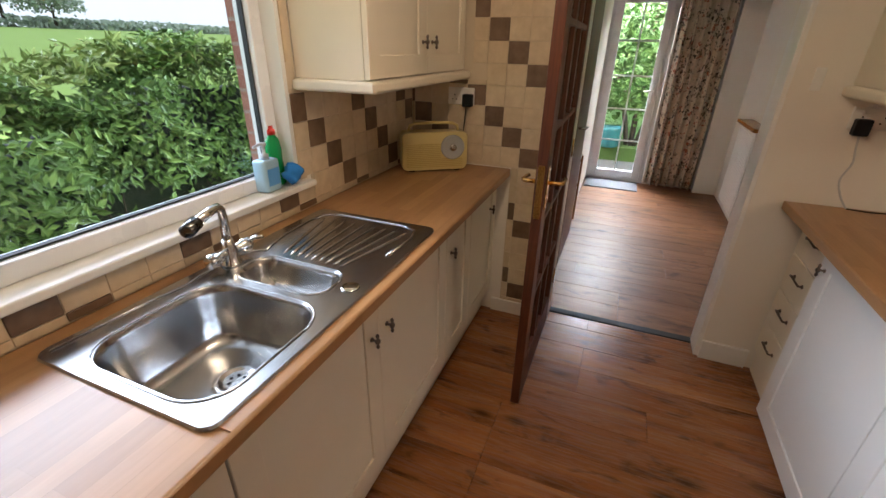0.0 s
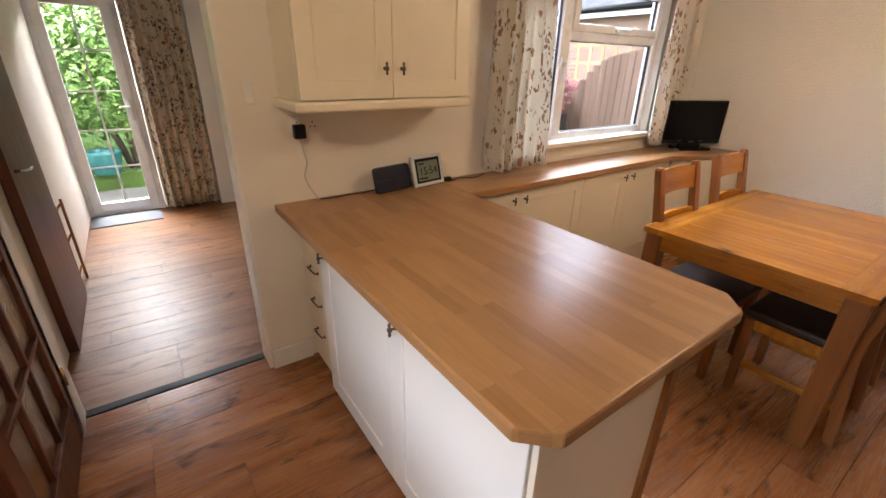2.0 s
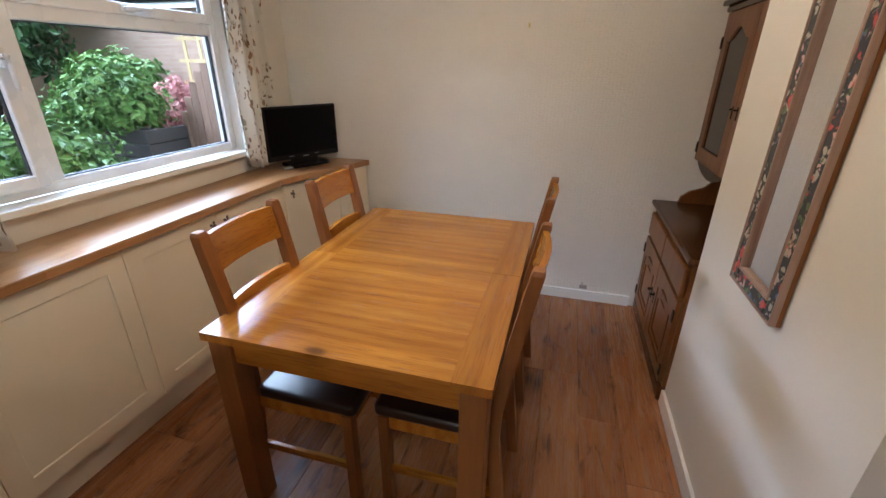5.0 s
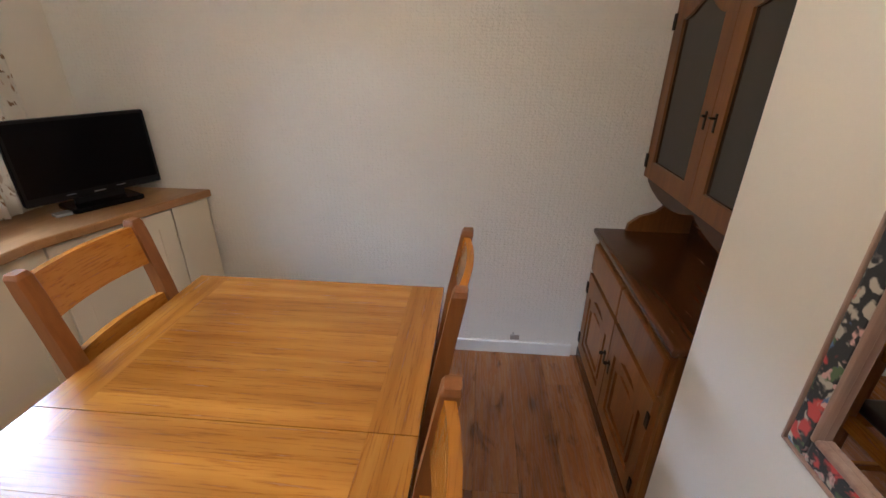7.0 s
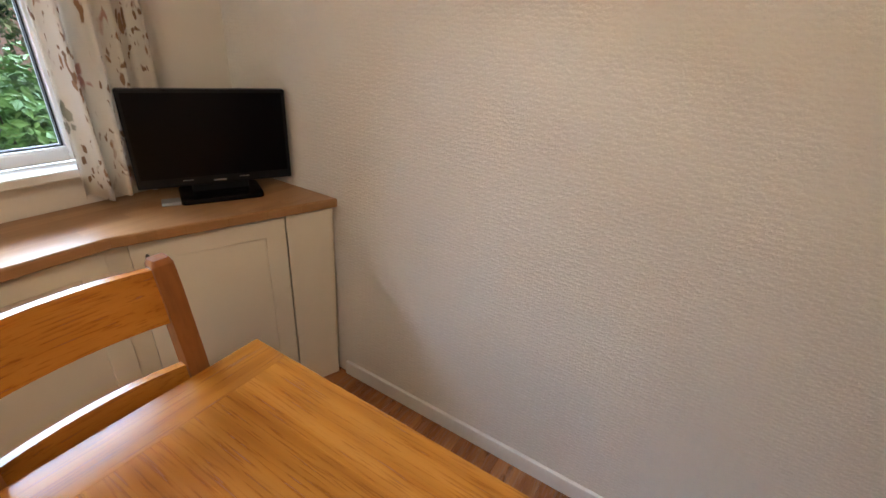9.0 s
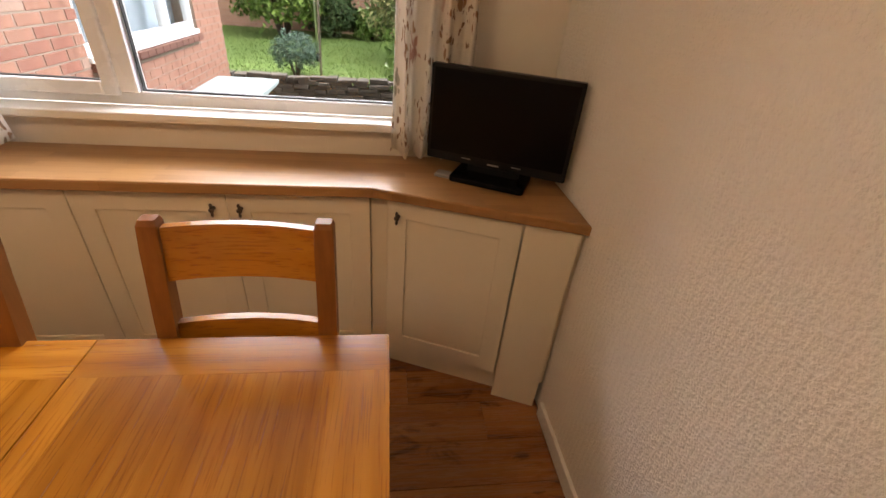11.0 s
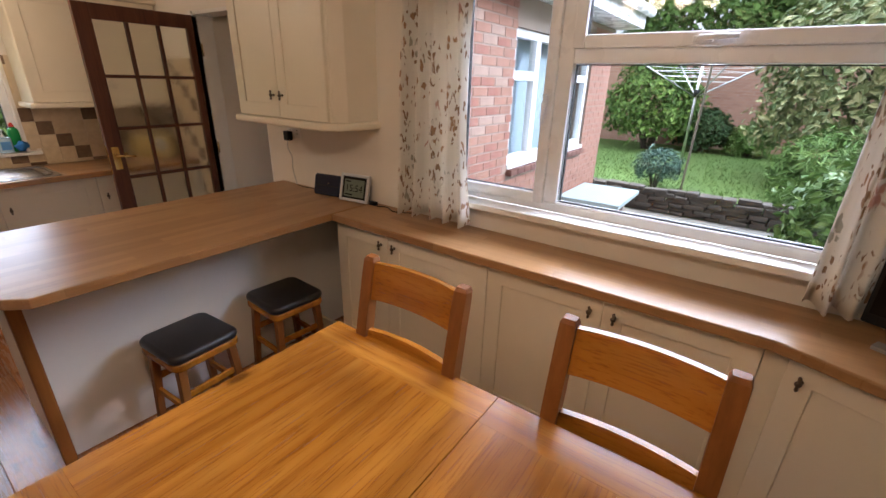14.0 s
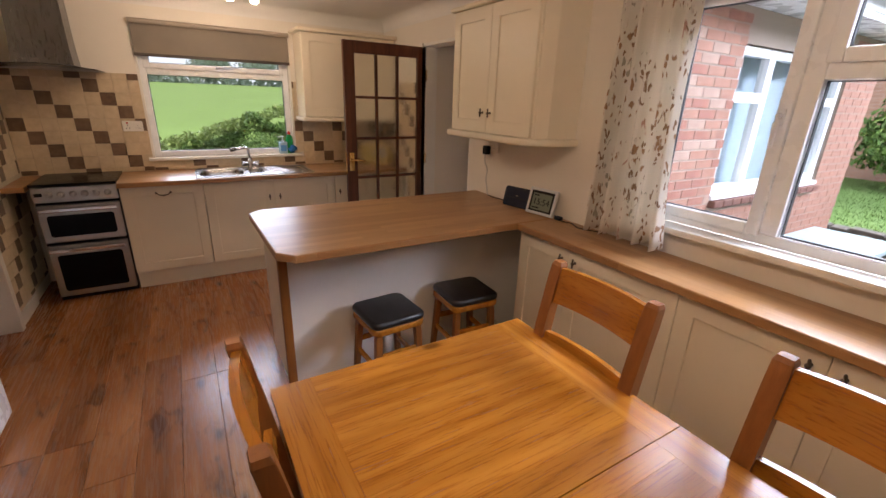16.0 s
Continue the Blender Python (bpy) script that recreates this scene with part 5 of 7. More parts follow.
for z0, z1 in ((0.478, 0.762), (0.04, 0.452)):
    bm = oven_box(B(), CY0 + 0.004, CY1 - 0.004, z0, z1)
    d = part("oven_door", bm, OVEN, cooker)
    bm = B()
    prism(bm, rounded(CY0 + 0.05, CY1 - 0.05, z0 + 0.045, z1 - 0.075, 0.02), CX, CX + 0.003)
    bmesh.ops.transform(bm, matrix=Matrix(((0, 0, 1, 0), (1, 0, 0, 0), (0, 1, 0, 0), (0, 0, 0, 1))), verts=bm.verts)
    part("oven_window", bm, SCREEN, d, "dark oven glass")
    bm = B()
    box(bm, CX + 0.028, CX + 0.045, CY0 + 0.02, CY1 - 0.02, z1 - 0.045, z1 - 0.018, 0.005)
    for y in (CY0 + 0.035, CY1 - 0.055):
        box(bm, CX, CX + 0.03, y, y + 0.02, z1 - 0.04, z1 - 0.022, 0.002)
    part("handle", bm, CHROME, d, "steel bar handle")
bm = oven_box(B(), CY0, CY1, 0.0, 0.032, 0.50, CX - 0.04, 0.002)
part("foot_plinth", bm, BLACK, cooker)

hood = thing("cooker_hood", (0.62, 0.48, 1.7), "stainless steel chimney hood with curved glass canopy", "hood")
bm = B()
n = 14
rings = []
for i in range(n + 1):
    y = 0.16 + (0.80 - 0.16) * i / n
    u = (i / n - 0.5) * 2
    xf, z = 0.95 - 0.10 * u * u, 1.735 - 0.025 * u * u
    rings.append([bm.verts.new(p) for p in ((0.458, y, z), (xf, y, z), (xf, y, z + 0.006), (0.458, y, z + 0.006))])
for a, b in zip(rings, rings[1:]):
    for k in range(4):
        bm.faces.new((a[k], a[(k + 1) % 4], b[(k + 1) % 4], b[k]))
bm.faces.new(rings[0])
bm.faces.new(rings[-1][::-1])
bmesh.ops.recalc_face_normals(bm, faces=bm.faces)
part("canopy", bm, paint("smoked_glass", (0.05, 0.05, 0.05), 0.12, 0.1, 60, 0), hood, "smoked curved glass")
bm = B()
rings = []
for z, y0, y1, x1 in ((1.744, 0.31, 0.655, 0.77), (1.80, 0.315, 0.65, 0.755), (1.90, 0.322, 0.645, 0.735), (CEILING - 0.002, 0.33, 0.638, 0.70)):
    rings.append([bm.verts.new(p) for p in ((0.459, y0, z), (x1, y0, z), (x1, y1, z), (0.459, y1, z))])
for a, b in zip(rings, rings[1:]):
    for k in range(4):
        bm.faces.new((a[k], a[(k + 1) % 4], b[(k + 1) % 4], b[k]))
bm.faces.new(rings[0][::-1])
bm.faces.new(rings[-1])
bmesh.ops.recalc_face_normals(bm, faces=bm.faces)
# base colour darkened to hold the dim room that the steel reflects
part("chimney", bm, metal("steel_dim_reflection", (0.24, 0.235, 0.225), 0.3, (1, 1, 0.05), 0.2), hood)

# ---------------------------------------------------------------- glazed door, standing open
leaf = thing("door_kitchen", (1.33, 3.28, 0), "open mahogany-stained door with fifteen obscured glass panes", "door", "", "structure")
DXA, DXB, DYA, DYB = 1.312, 1.350, 2.495, 3.272
bm = B()
for b in [(DYA, DYA + 0.095, 0.012, 2.03), (DYB - 0.085, DYB, 0.012, 2.03)]:
    box(bm, DXA, DXB, b[0], b[1], b[2], b[3], 0.003)
for z0, z1 in ((0.012, 0.20), (1.935, 2.03)):
    box(bm, DXA, DXB, DYA + 0.095, DYB - 0.085, z0, z1, 0.003)
part("door_frame", bm, MAHOG, leaf)
gy0, gy1, gz0, gz1 = DYA + 0.095, DYB - 0.085, 0.20, 1.935
for k in (1, 2):
    y = gy0 + (gy1 - gy0) * k / 3
    bm = box(B(), DXA + 0.004, DXB - 0.004, y - 0.011, y + 0.011, gz0, gz1, 0.003)
    part("glazing_bar", bm, MAHOG, leaf)
for k in range(1, 5):
    z = gz0 + (gz1 - gz0) * k / 5
    bm = box(B(), DXA + 0.003, DXB - 0.003, gy0, gy1, z - 0.011, z + 0.011, 0.003)
    part("glazing_bar", bm, MAHOG, leaf)
FROST, fn, fl, fp = nodes("obscured_glass")
fp.inputs["Transmission Weight"].default_value, fp.inputs["Roughness"].default_value = 1.0, 0.16
fp.inputs["Base Color"].default_value = (0.93, 0.94, 0.90, 1)
bump(fn, fl, noise_tex(fn, fl, mapped(fn, fl), 70, 2), 0.5, 0.004, fp)
for i in range(3):
    for j in range(5):
        a0, a1 = gy0 + (gy1 - gy0) * i / 3 + 0.006, gy0 + (gy1 - gy0) * (i + 1) / 3 - 0.006
        b0, b1 = gz0 + (gz1 - gz0) * j / 5 + 0.006, gz0 + (gz1 - gz0) * (j + 1) / 5 - 0.006
        bm = box(B(), 1.329, 1.333, a0, a1, b0, b1)
        ob = part("pane", bm, FROST, leaf)
        ob.visible_shadow = False
for s, x in ((-1, DXA), (1, DXB)):
    bm = B()
    box(bm, x - 0.004 if s < 0 else x, x if s < 0 else x + 0.004, 2.515, 2.56, 0.96, 1.12, 0.0015)
    tube(bm, [(x, 2.537, 1.06), (x + s * 0.045, 2.537, 1.06), (x + s * 0.052, 2.55, 1.06), (x + s * 0.054, 2.61, 1.055), (x + s * 0.052, 2.64, 1.052)], [0.008, 0.008, 0.009, 0.007, 0.009], 12)
    part("door_handle", bm, BRASS, leaf, "polished brass lever on a backplate", True)
bm = box(B(), DXA + 0.007, DXB - 0.007, DYA - 0.003, DYA + 0.001, 0.93, 1.13, 0.001)
part("lock_plate", bm, BRASS, leaf, "brass lock plate")
for z in (0.25, 1.0, 1.75):
    bm = tube(B(), [(1.352, 3.276, z), (1.352, 3.276, z + 0.09)], 0.006, 8)
    part("hinge", bm, BRASS, leaf, "brass hinge", True)

# ---------------------------------------------------------------- things on the sill and worktop
soap = thing("soap_dispenser", (0.42, 2.14, 1.02), "clear blue hand-soap pump bottle on the sill", "bottle")
bm = B()
prism(bm, rounded(0.392, 0.452, 2.095, 2.175, 0.015), 1.0205, 1.135, 0.010, 3)
part("bottle", bm, paint("pale_blue_soap", (0.42, 0.62, 0.75), 0.18, 0.08, 30, 0), soap, "", True)
bm = B()
box(bm, 0.4525, 0.4535, 2.107, 2.163, 1.045, 1.105)
part("label", bm, paint("bright_blue_label", (0.12, 0.36, 0.72), 0.4), soap, "blue and white label")
bm = B()
lathe(bm, [(0.014, 0), (0.014, 0.016), (0.006, 0.018), (0.006, 0.045), (0.011, 0.046), (0.011, 0.056)], Matrix.Translation((0.422, 2.135, 1.135)), 16)
tube(bm, [(0.422, 2.135, 1.186), (0.422, 2.115, 1.188), (0.422, 2.09, 1.182)], [0.007, 0.006, 0.005], 8)
part("pump", bm, paint("grey_pump", (0.45, 0.47, 0.5), 0.3), soap, "grey pump", True)
liq = thing("washing_up_bottle", (0.40, 2.205, 1.02), "green washing-up liquid bottle with red cap", "bottle")
bm = B()
m = Matrix.Translation((0.40, 2.205, 1.0205)) @ Matrix.Diagonal((0.62, 1, 1, 1))
lathe(bm, [(0.034, 0), (0.038, 0.008), (0.038, 0.06), (0.034, 0.09), (0.036, 0.13), (0.030, 0.165), (0.014, 0.185)], m, 24)
part("bottle", bm, paint("green_liquid", (0.015, 0.30, 0.075), 0.15, 0.1, 30, 0), liq, "", True)
bm = lathe(B(), [(0.015, 0.186), (0.015, 0.203), (0.009, 0.207), (0.009, 0.216)], Matrix.Translation((0.40, 2.205, 1.0205)), 16)
part("cap", bm, paint("red_cap", (0.62, 0.03, 0.02), 0.3), liq, "red cap", True)
cloth = thing("dishcloth", (0.455, 2.225, 1.02), "rolled bright blue dishcloth on the sill", "cloth")
bm = B()
pts = [(0.455 + 0.002 * k, 2.195 + 0.006 * k, 1.045 + 0.006 * k) for k in range(9)]
tube(bm, pts, [0.02, 0.03, 0.033, 0.03, 0.034, 0.031, 0.035, 0.032, 0.018], 18)
for v in bm.verts:
    v.co += Vector(noise.noise_vector(v.co * 45)) * 0.011
part("roll", bm, paint("blue_microfibre", (0.03, 0.20, 0.55), 0.95, 0.2, 260, 0.003), cloth, "", True)

radio = thing("radio", (0.675, 3.03, 0.91), "cream retro radio with round dial and top handle", "radio")
m = pose(0.675, 3.045, 0, 0, 0, 36)
RAD = paint("radio_cream", (0.60, 0.48, 0.18), 0.4, 0.06, 120, 0.0003)
bm = B()
prism(bm, rounded(-0.172, 0.172, 0.917, 1.112, 0.03, 6), -0.05, 0.045, 0.008, 3)
bmesh.ops.transform(bm, matrix=m @ Matrix(((1, 0, 0, 0), (0, 0, 1, 0), (0, 1, 0, 0), (0, 0, 0, 1))), verts=bm.verts)
bmesh.ops.recalc_face_normals(bm, faces=bm.faces)
body = part("case", bm, RAD, radio)
bm = B()
for k in range(13):
    z = 0.935 + k * 0.0095
    box(bm, -0.150, 0.145 if k < 5 else 0.03, -0.054, -0.0495, z, z + 0.0045, 0.001, 1, m)
part("grille", bm, paint("radio_gold", (0.50, 0.37, 0.10), 0.5), body, "gold ribbed grille")
bm = lathe(B(), [(0.062, 0), (0.062, 0.008), (0.055, 0.012), (0.050, 0.008), (0.045, 0.008)], m @ Matrix.Translation((0.09, -0.05, 1.035)) @ Matrix.Rotation(radians(90), 4, "X"), 32)
dial = part("dial", bm, paint("dial_silver", (0.42, 0.41, 0.38), 0.25, 0.1, 40, 0), body, "silver tuning dial", True)
bm = lathe(B(), [(0.018, 0.008), (0.018, 0.02), (0.012, 0.024)], m @ Matrix.Translation((0.09, -0.05, 1.035)) @ Matrix.Rotation(radians(90), 4, "X"), 20)
part("dial_knob", bm, CHROME, dial, "", True)
bm = B()
tube(bm, [m @ Vector(p) for p in ((-0.13, 0, 1.11), (-0.125, 0, 1.135), (-0.10, 0, 1.148), (0.0, 0, 1.152), (0.10, 0, 1.148), (0.125, 0, 1.135), (0.13, 0, 1.11))], 0.008, 10)
part("handle", bm, RAD, radio, "", True)
for x in (-0.12, 0.12):
    bm = box(B(), x - 0.015, x + 0.015, -0.04, 0.035, 0.9105, 0.918, 0.002, 2, m)
    part("foot", bm, BLACK, radio)


def socket(x, y, z, turn, label, wide=0.146, red=False):
    """A twin wall socket; its face looks along -y before the turn."""
    ob = thing("wall_socket", (x, y, z), label, "socket")
    m = facing(x, y, z, turn)
    bm = box(B(), -wide / 2, wide / 2, -0.009, 0, -0.043, 0.043, 0.004, 2, m)
    part("plate", bm, GLOSSWHITE, ob)
    if wide > 0.1:
        for s in (-0.036, 0.036):
            bm = box(B(), s - 0.006, s + 0.006, -0.013, -0.009, 0.018, 0.034, 0.001, 1, m)
            part("switch", bm, paint("red_switch", (0.5, 0.03, 0.02), 0.4) if red and s < 0 else GLOSSWHITE, ob)
            bm = B()
            for px, pz in ((0, 0.006), (-0.011, -0.016), (0.011, -0.016)):
                box(bm, s + px - 0.003, s + px + 0.003, -0.0096, -0.0088, pz - 0.003, pz + 0.003, 0, 1, m)
            part("pin_holes", bm, BLACK, ob)
    else:
        bm = box(B(), -0.006, 0.006, -0.014, -0.009, -0.012, 0.012, 0.002, 2, m)
        part("switch", bm, GLOSSWHITE, ob)
    return ob


def plug(x, y, z, label):
    ob = thing("plug", (x, y, z), label, "plug")
    bm = box(B(), x - 0.026, x + 0.026, y - 0.04, y, z - 0.033, z + 0.03, 0.006, 2)
    part("body", bm, BLACK, ob)
    return ob


socket(0.755, 3.233, 1.268, 0, "white twin wall socket on the tiled wall")
socket(0.4635, 0.914, 1.293, 90, "white cooker switch socket on the tiled wall", 0.146, True)
socket(2.475, NY - 0.0005, 1.275, 0, "white twin wall socket above the worktop")
socket(2.254, NY - 0.0005, 1.412, 0, "slim white light switch beside the doorway", 0.036)
plug(0.80, 3.222, 1.252, "black plug in the tiled wall socket")
plug(2.44, NY - 0.012, 1.245, "black plug-in adaptor on the wall socket")


def cable(name, pts, r, material, label):
    ob = thing(name, pts[0], label, "cable")
    dense = []
    P = [Vector(p) for p in pts]
    for i in range(len(P) - 1):
        p0, p1, p2, p3 = P[max(i - 1, 0)], P[i], P[i + 1], P[min(i + 2, len(P) - 1)]
        for k in range(5):
            t = k / 5
            dense.append(0.5 * (2 * p1 + (p2 - p0) * t + (2 * p0 - 5 * p1 + 4 * p2 - p3) * t * t + (3 * p1 - p0 - 3 * p2 + p3) * t ** 3))
    dense.append(P[-1])
    part("wire", tube(B(), dense, r, 8), material, ob, "", True)


cable("radio_cable", [(0.80, 3.18, 1.225), (0.80, 3.17, 1.18), (0.79, 3.18, 1.10), (0.775, 3.19, 1.02), (0.77, 3.2, 0.95), (0.74, 3.19, 0.915)], 0.003, BLACK, "black radio cable hanging from the socket")
cable("white_cable", [(2.44, 3.20, 1.215), (2.445, 3.195, 1.16), (2.46, 3.21, 1.10), (2.445, 3.215, 1.03), (2.47, 3.21, 0.96), (2.50, 3.2, 0.916)], 0.0038, paint("grey_white_flex", (0.55, 0.54, 0.52), 0.5), "thin white cable hanging to the worktop")
cable("router_cable", [(2.50, 3.20, 0.916), (2.58, 3.19, 0.915), (2.66, 3.2, 0.916), (2.74, 3.19, 0.916), (2.80, 3.185, 0.925)], 0.0028, BLACK, "black cable lying on the worktop")
cable("clock_cable", [(3.20, 3.20, 0.925), (3.26, 3.205, 0.918), (3.30, 3.17, 0.915), (3.36, 3.19, 0.915), (3.45, 3.15, 0.915), (3.56, 3.2, 0.915)], 0.0028, BLACK, "black cable behind the clock")
ob = thing("cable_adaptor", (3.27, 3.19, 0.912), "small black inline power adaptor on the worktop", "adaptor")
part("body", box(B(), 3.235, 3.285, 3.165, 3.195, 0.9115, 0.935, 0.006, 2), BLACK, ob)

router = thing("router", (2.89, 3.155, 0.912), "dark blue-black broadband router standing on the worktop", "router")
m = pose(2.893, 3.15, 0.912, -14, 0, 10)
bm = B()
prism(bm, rounded(-0.115, 0.115, 0.0, 0.135, 0.02), -0.014, 0.014, 0.005, 3)
bmesh.ops.transform(bm, matrix=m @ Matrix(((1, 0, 0, 0), (0, 0, 1, 0), (0, 1, 0, 0), (0, 0, 0, 1))), verts=bm.verts)
bmesh.ops.recalc_face_normals(bm, faces=bm.faces)
part("case", bm, paint("navy_plastic", (0.012, 0.016, 0.035), 0.25, 0.1, 80, 0.0001), router)
bm = box(B(), -0.11, 0.11, -0.016, -0.0145, 0.06, 0.064, 0, 1, m)
part("seam", bm, BLACK, router)
bm = box(B(), -0.006, 0.006, -0.0162, -0.0147, 0.075, 0.08, 0, 1, m)
part("badge", bm, CHROME, router)

clock = thing("weather_clock", (3.11, 3.155, 0.912), "silver digital weather clock showing fifteen fifty-four", "clock")
m = pose(3.118, 3.150, 0.913, -14, 0, 8) @ Matrix.Diagonal((1.12, 1.0, 1.12, 1.0))
SILVER = paint("silver_plastic", (0.62, 0.64, 0.66), 0.3, 0.03, 60, 0)
bm = frame_ring(B(), -0.095, 0.095, 0.0, 0.15, 0.016, -0.012, 0.012, 0.005)
bmesh.ops.transform(bm, matrix=m, verts=bm.verts)
part("bezel", bm, SILVER, clock)
bm = box(B(), -0.08, 0.08, -0.007, 0.01, 0.015, 0.135, 0, 1, m)
part("case", bm, BLACK, clock)
bm = box(B(), -0.066, 0.066, -0.0085, -0.0072, 0.026, 0.12, 0, 1, m)
part("display", bm, paint("lcd_grey", (0.17, 0.20, 0.15), 0.3, 0.05, 60, 0), clock, "grey-green liquid crystal display")
cu = bpy.data.curves.new("digits", "FONT")
cu.body, cu.size, cu.align_x, cu.extrude = "15:54", 0.052, "CENTER", 0.0002
tx = new("digits_text", cu)
me = bpy.data.meshes.new_from_object(tx)
bpy.data.objects.remove(tx)
bm = B()
bm.from_mesh(me)
bmesh.ops.transform(bm, matrix=m @ pose(0, -0.0090, 0.055, 90), verts=bm.verts)
part("digits", bm, BLACK, clock)
for z, w in ((0.034, 0.05), (0.105, 0.035)):
    bm = box(B(), -0.058, -0.058 + w, -0.0092, -0.0086, z, z + 0.007, 0, 1, m)
    part("small_print", bm, BLACK, clock)


# ---------------------------------------------------------------- curtains
def curtain(name, label, x0, x1, y, z0, z1, pleats, amp, material, gather=0.0, along="x", category="curtain"):
    """A hanging cloth in soft pleats with a little thickness; gather narrows it at mid height."""
    ob = thing(name, ((x0 + x1) / 2, y, z0), label, category, "window curtains")
    nu, nv = pleats * 10, 18
    front, back = [], []
    bm = B()
    for j in range(nv + 1):
        v = j / nv
        z = z0 + (z1 - z0) * v
        row_f, row_b = [], []
        for i in range(nu + 1):
            u = i / nu
            ph = 2 * math.pi * pleats * u
            sway = 0.6 * math.sin(3.1 * u + 4 * v) + 0.5 * noise.noise(Vector((u * 4, v * 3, x0)))
            a = amp * (0.75 + 0.35 * (1 - v)) * (1 + 0.3 * math.sin(5 * u + 1.7))
            dy = a * math.sin(ph + sway) + 0.3 * a * math.sin(2 * ph + 1.3)
            w = 1 - gather * v
            x = (x0 + x1) / 2 + (x1 - x0) * (u - 0.5) * w + 0.006 * math.sin(ph * 0.5 + v * 5)
            zz = z + 0.008 * math.sin(ph + 0.6) * (1 - v)
            row_f.append(bm.verts.new((x, y + dy, zz)))
            row_b.append(bm.verts.new((x, y + dy + 0.003, zz)))
        front.append(row_f)
        back.append(row_b)
    for j in range(nv):
        for i in range(nu):
            bm.faces.new((front[j][i], front[j][i + 1], front[j + 1][i + 1], front[j + 1][i]))
            bm.faces.new((back[j][i], back[j + 1][i], back[j + 1][i + 1], back[j][i + 1]))
    for i in range(nu):
        bm.faces.new((front[0][i], back[0][i], back[0][i + 1], front[0][i + 1]))
        bm.faces.new((front[nv][i], front[nv][i + 1], back[nv][i + 1], back[nv][i]))
    part("cloth", bm, material, ob, "", True)
    return ob


FLORAL = flowered("floral_linen", (0.82, 0.78, 0.70), [((0.40, 0.24, 0.13), 1.35, 0.49), ((0.54, 0.32, 0.25), 0.7, 0.57), ((0.30, 0.19, 0.11), 1.9, 0.50), ((0.40, 0.38, 0.30), 1.5, 0.60)], 22, 0.5, 0.5, 0.4)
curtain("curtain", "cream curtain printed with brown and pink flowers", 3.50, 3.975, 3.115, 0.955, 2.19, 5, 0.045, FLORAL, 0.26)
curtain("curtain", "cream floral curtain beside the television", 5.285, 5.575, 3.135, 0.955, 2.19, 4, 0.030, FLORAL, 0.1)
DENSE = flowered("dense_floral", (0.70, 0.60, 0.46), [((0.10, 0.075, 0.06), 1.0, 0.49), ((0.45, 0.17, 0.10), 0.9, 0.55), ((0.22, 0.17, 0.11), 1.4, 0.50), ((0.66, 0.54, 0.38), 1.2, 0.5)], 22, 1, 0.8, 0.25)
curtain("hall_curtain", "floor-length hall curtain in a dense floral print", 1.945, 2.45, 6.60, 0.03, 2.28, 6, 0.035, DENSE)
pole = thing("curtain_pole", (4.55, 3.135, 2.2), "slim white curtain rail above the dining window", "curtain rail")
part("rail", box(B(), 3.45, 5.66, 3.115, NY, 2.19, 2.215, 0.003), GLOSSWHITE, pole)

# ---------------------------------------------------------------- hall things
rad = thing("radiator", (2.65, 5.57, 0.15), "white panel radiator with wooden shelf on the hall wall", "radiator")
part("panel", box(B(), 2.60, 2.69, 5.27, 5.86, 0.15, 0.90, 0.008), GLOSSWHITE, rad)
part("shelf", box(B(), 2.57, 2.699, 5.24, 5.89, 0.905, 0.935, 0.004), OAK_Y, rad)
for k in range(11):
    y = 5.30 + k * 0.05
    part("flute", box(B(), 2.592, 2.600, y, y + 0.03, 0.18, 0.87, 0.003), GLOSSWHITE, rad)
socket(2.699, 6.2, 0.45, -90, "white twin socket low on the hall wall")
ob = thing("door_mat", (1.57, 6.43, 0), "grey door mat before the garden door", "mat")
part("pile", box(B(), 1.27, 1.87, 6.28, 6.66, 0.0, 0.012, 0.003), paint("grey_mat", (0.16, 0.165, 0.18), 0.95, 0.15, 300, 0.003), ob)
ob = thing("door_store", (1.27, 4.37, 0), "brown stained flush door on the hall wall", "door", "", "structure")
part("leaf", box(B(), 1.252, 1.30, 3.98, 4.74, 0.008, 2.03, 0.003), MAHOG, ob)
bm = B()
tube(bm, [(1.30, 4.06, 1.02), (1.345, 4.06, 1.02), (1.35, 4.09, 1.02), (1.35, 4.16, 1.015)], 0.008, 10)
part("door_handle", bm, CHROME, ob, "chrome lever", True)
ob = thing("folded_rack", (1.29, 4.95, 0), "folded wooden clothes rack leaning on the hall wall", "clothes rack")
for k, y in enumerate((4.80, 4.86, 5.06)):
    part("rail", box(B(), 1.256 + 0.012 * k, 1.272 + 0.012 * k, y, y + 0.025, 0.0, 0.62, 0.003), OAK_Z, ob)
for z in (0.1, 0.35, 0.58):
    part("bar", tube(B(), [(1.275, 4.80, z), (1.275, 5.08, z)], 0.007, 8), OAK_Y, ob)

# ---------------------------------------------------------------- fridge in the south alcove
fr = thing("freezer", (2.8, 0.05, 0), "white under-counter freezer in the alcove", "freezer")
part("body", box(B(), 2.52, 3.07, -0.26, 0.29, 0.035, 0.85, 0.01), UPVC, fr)
part("door", box(B(), 2.52, 3.07, 0.295, 0.35, 0.06, 0.845, 0.018, 4), UPVC, fr)
part("kick_strip", box(B(), 2.53, 3.06, 0.27, 0.30, 0.03, 0.058, 0.002), paint("grey_strip", (0.35, 0.36, 0.38), 0.4), fr)
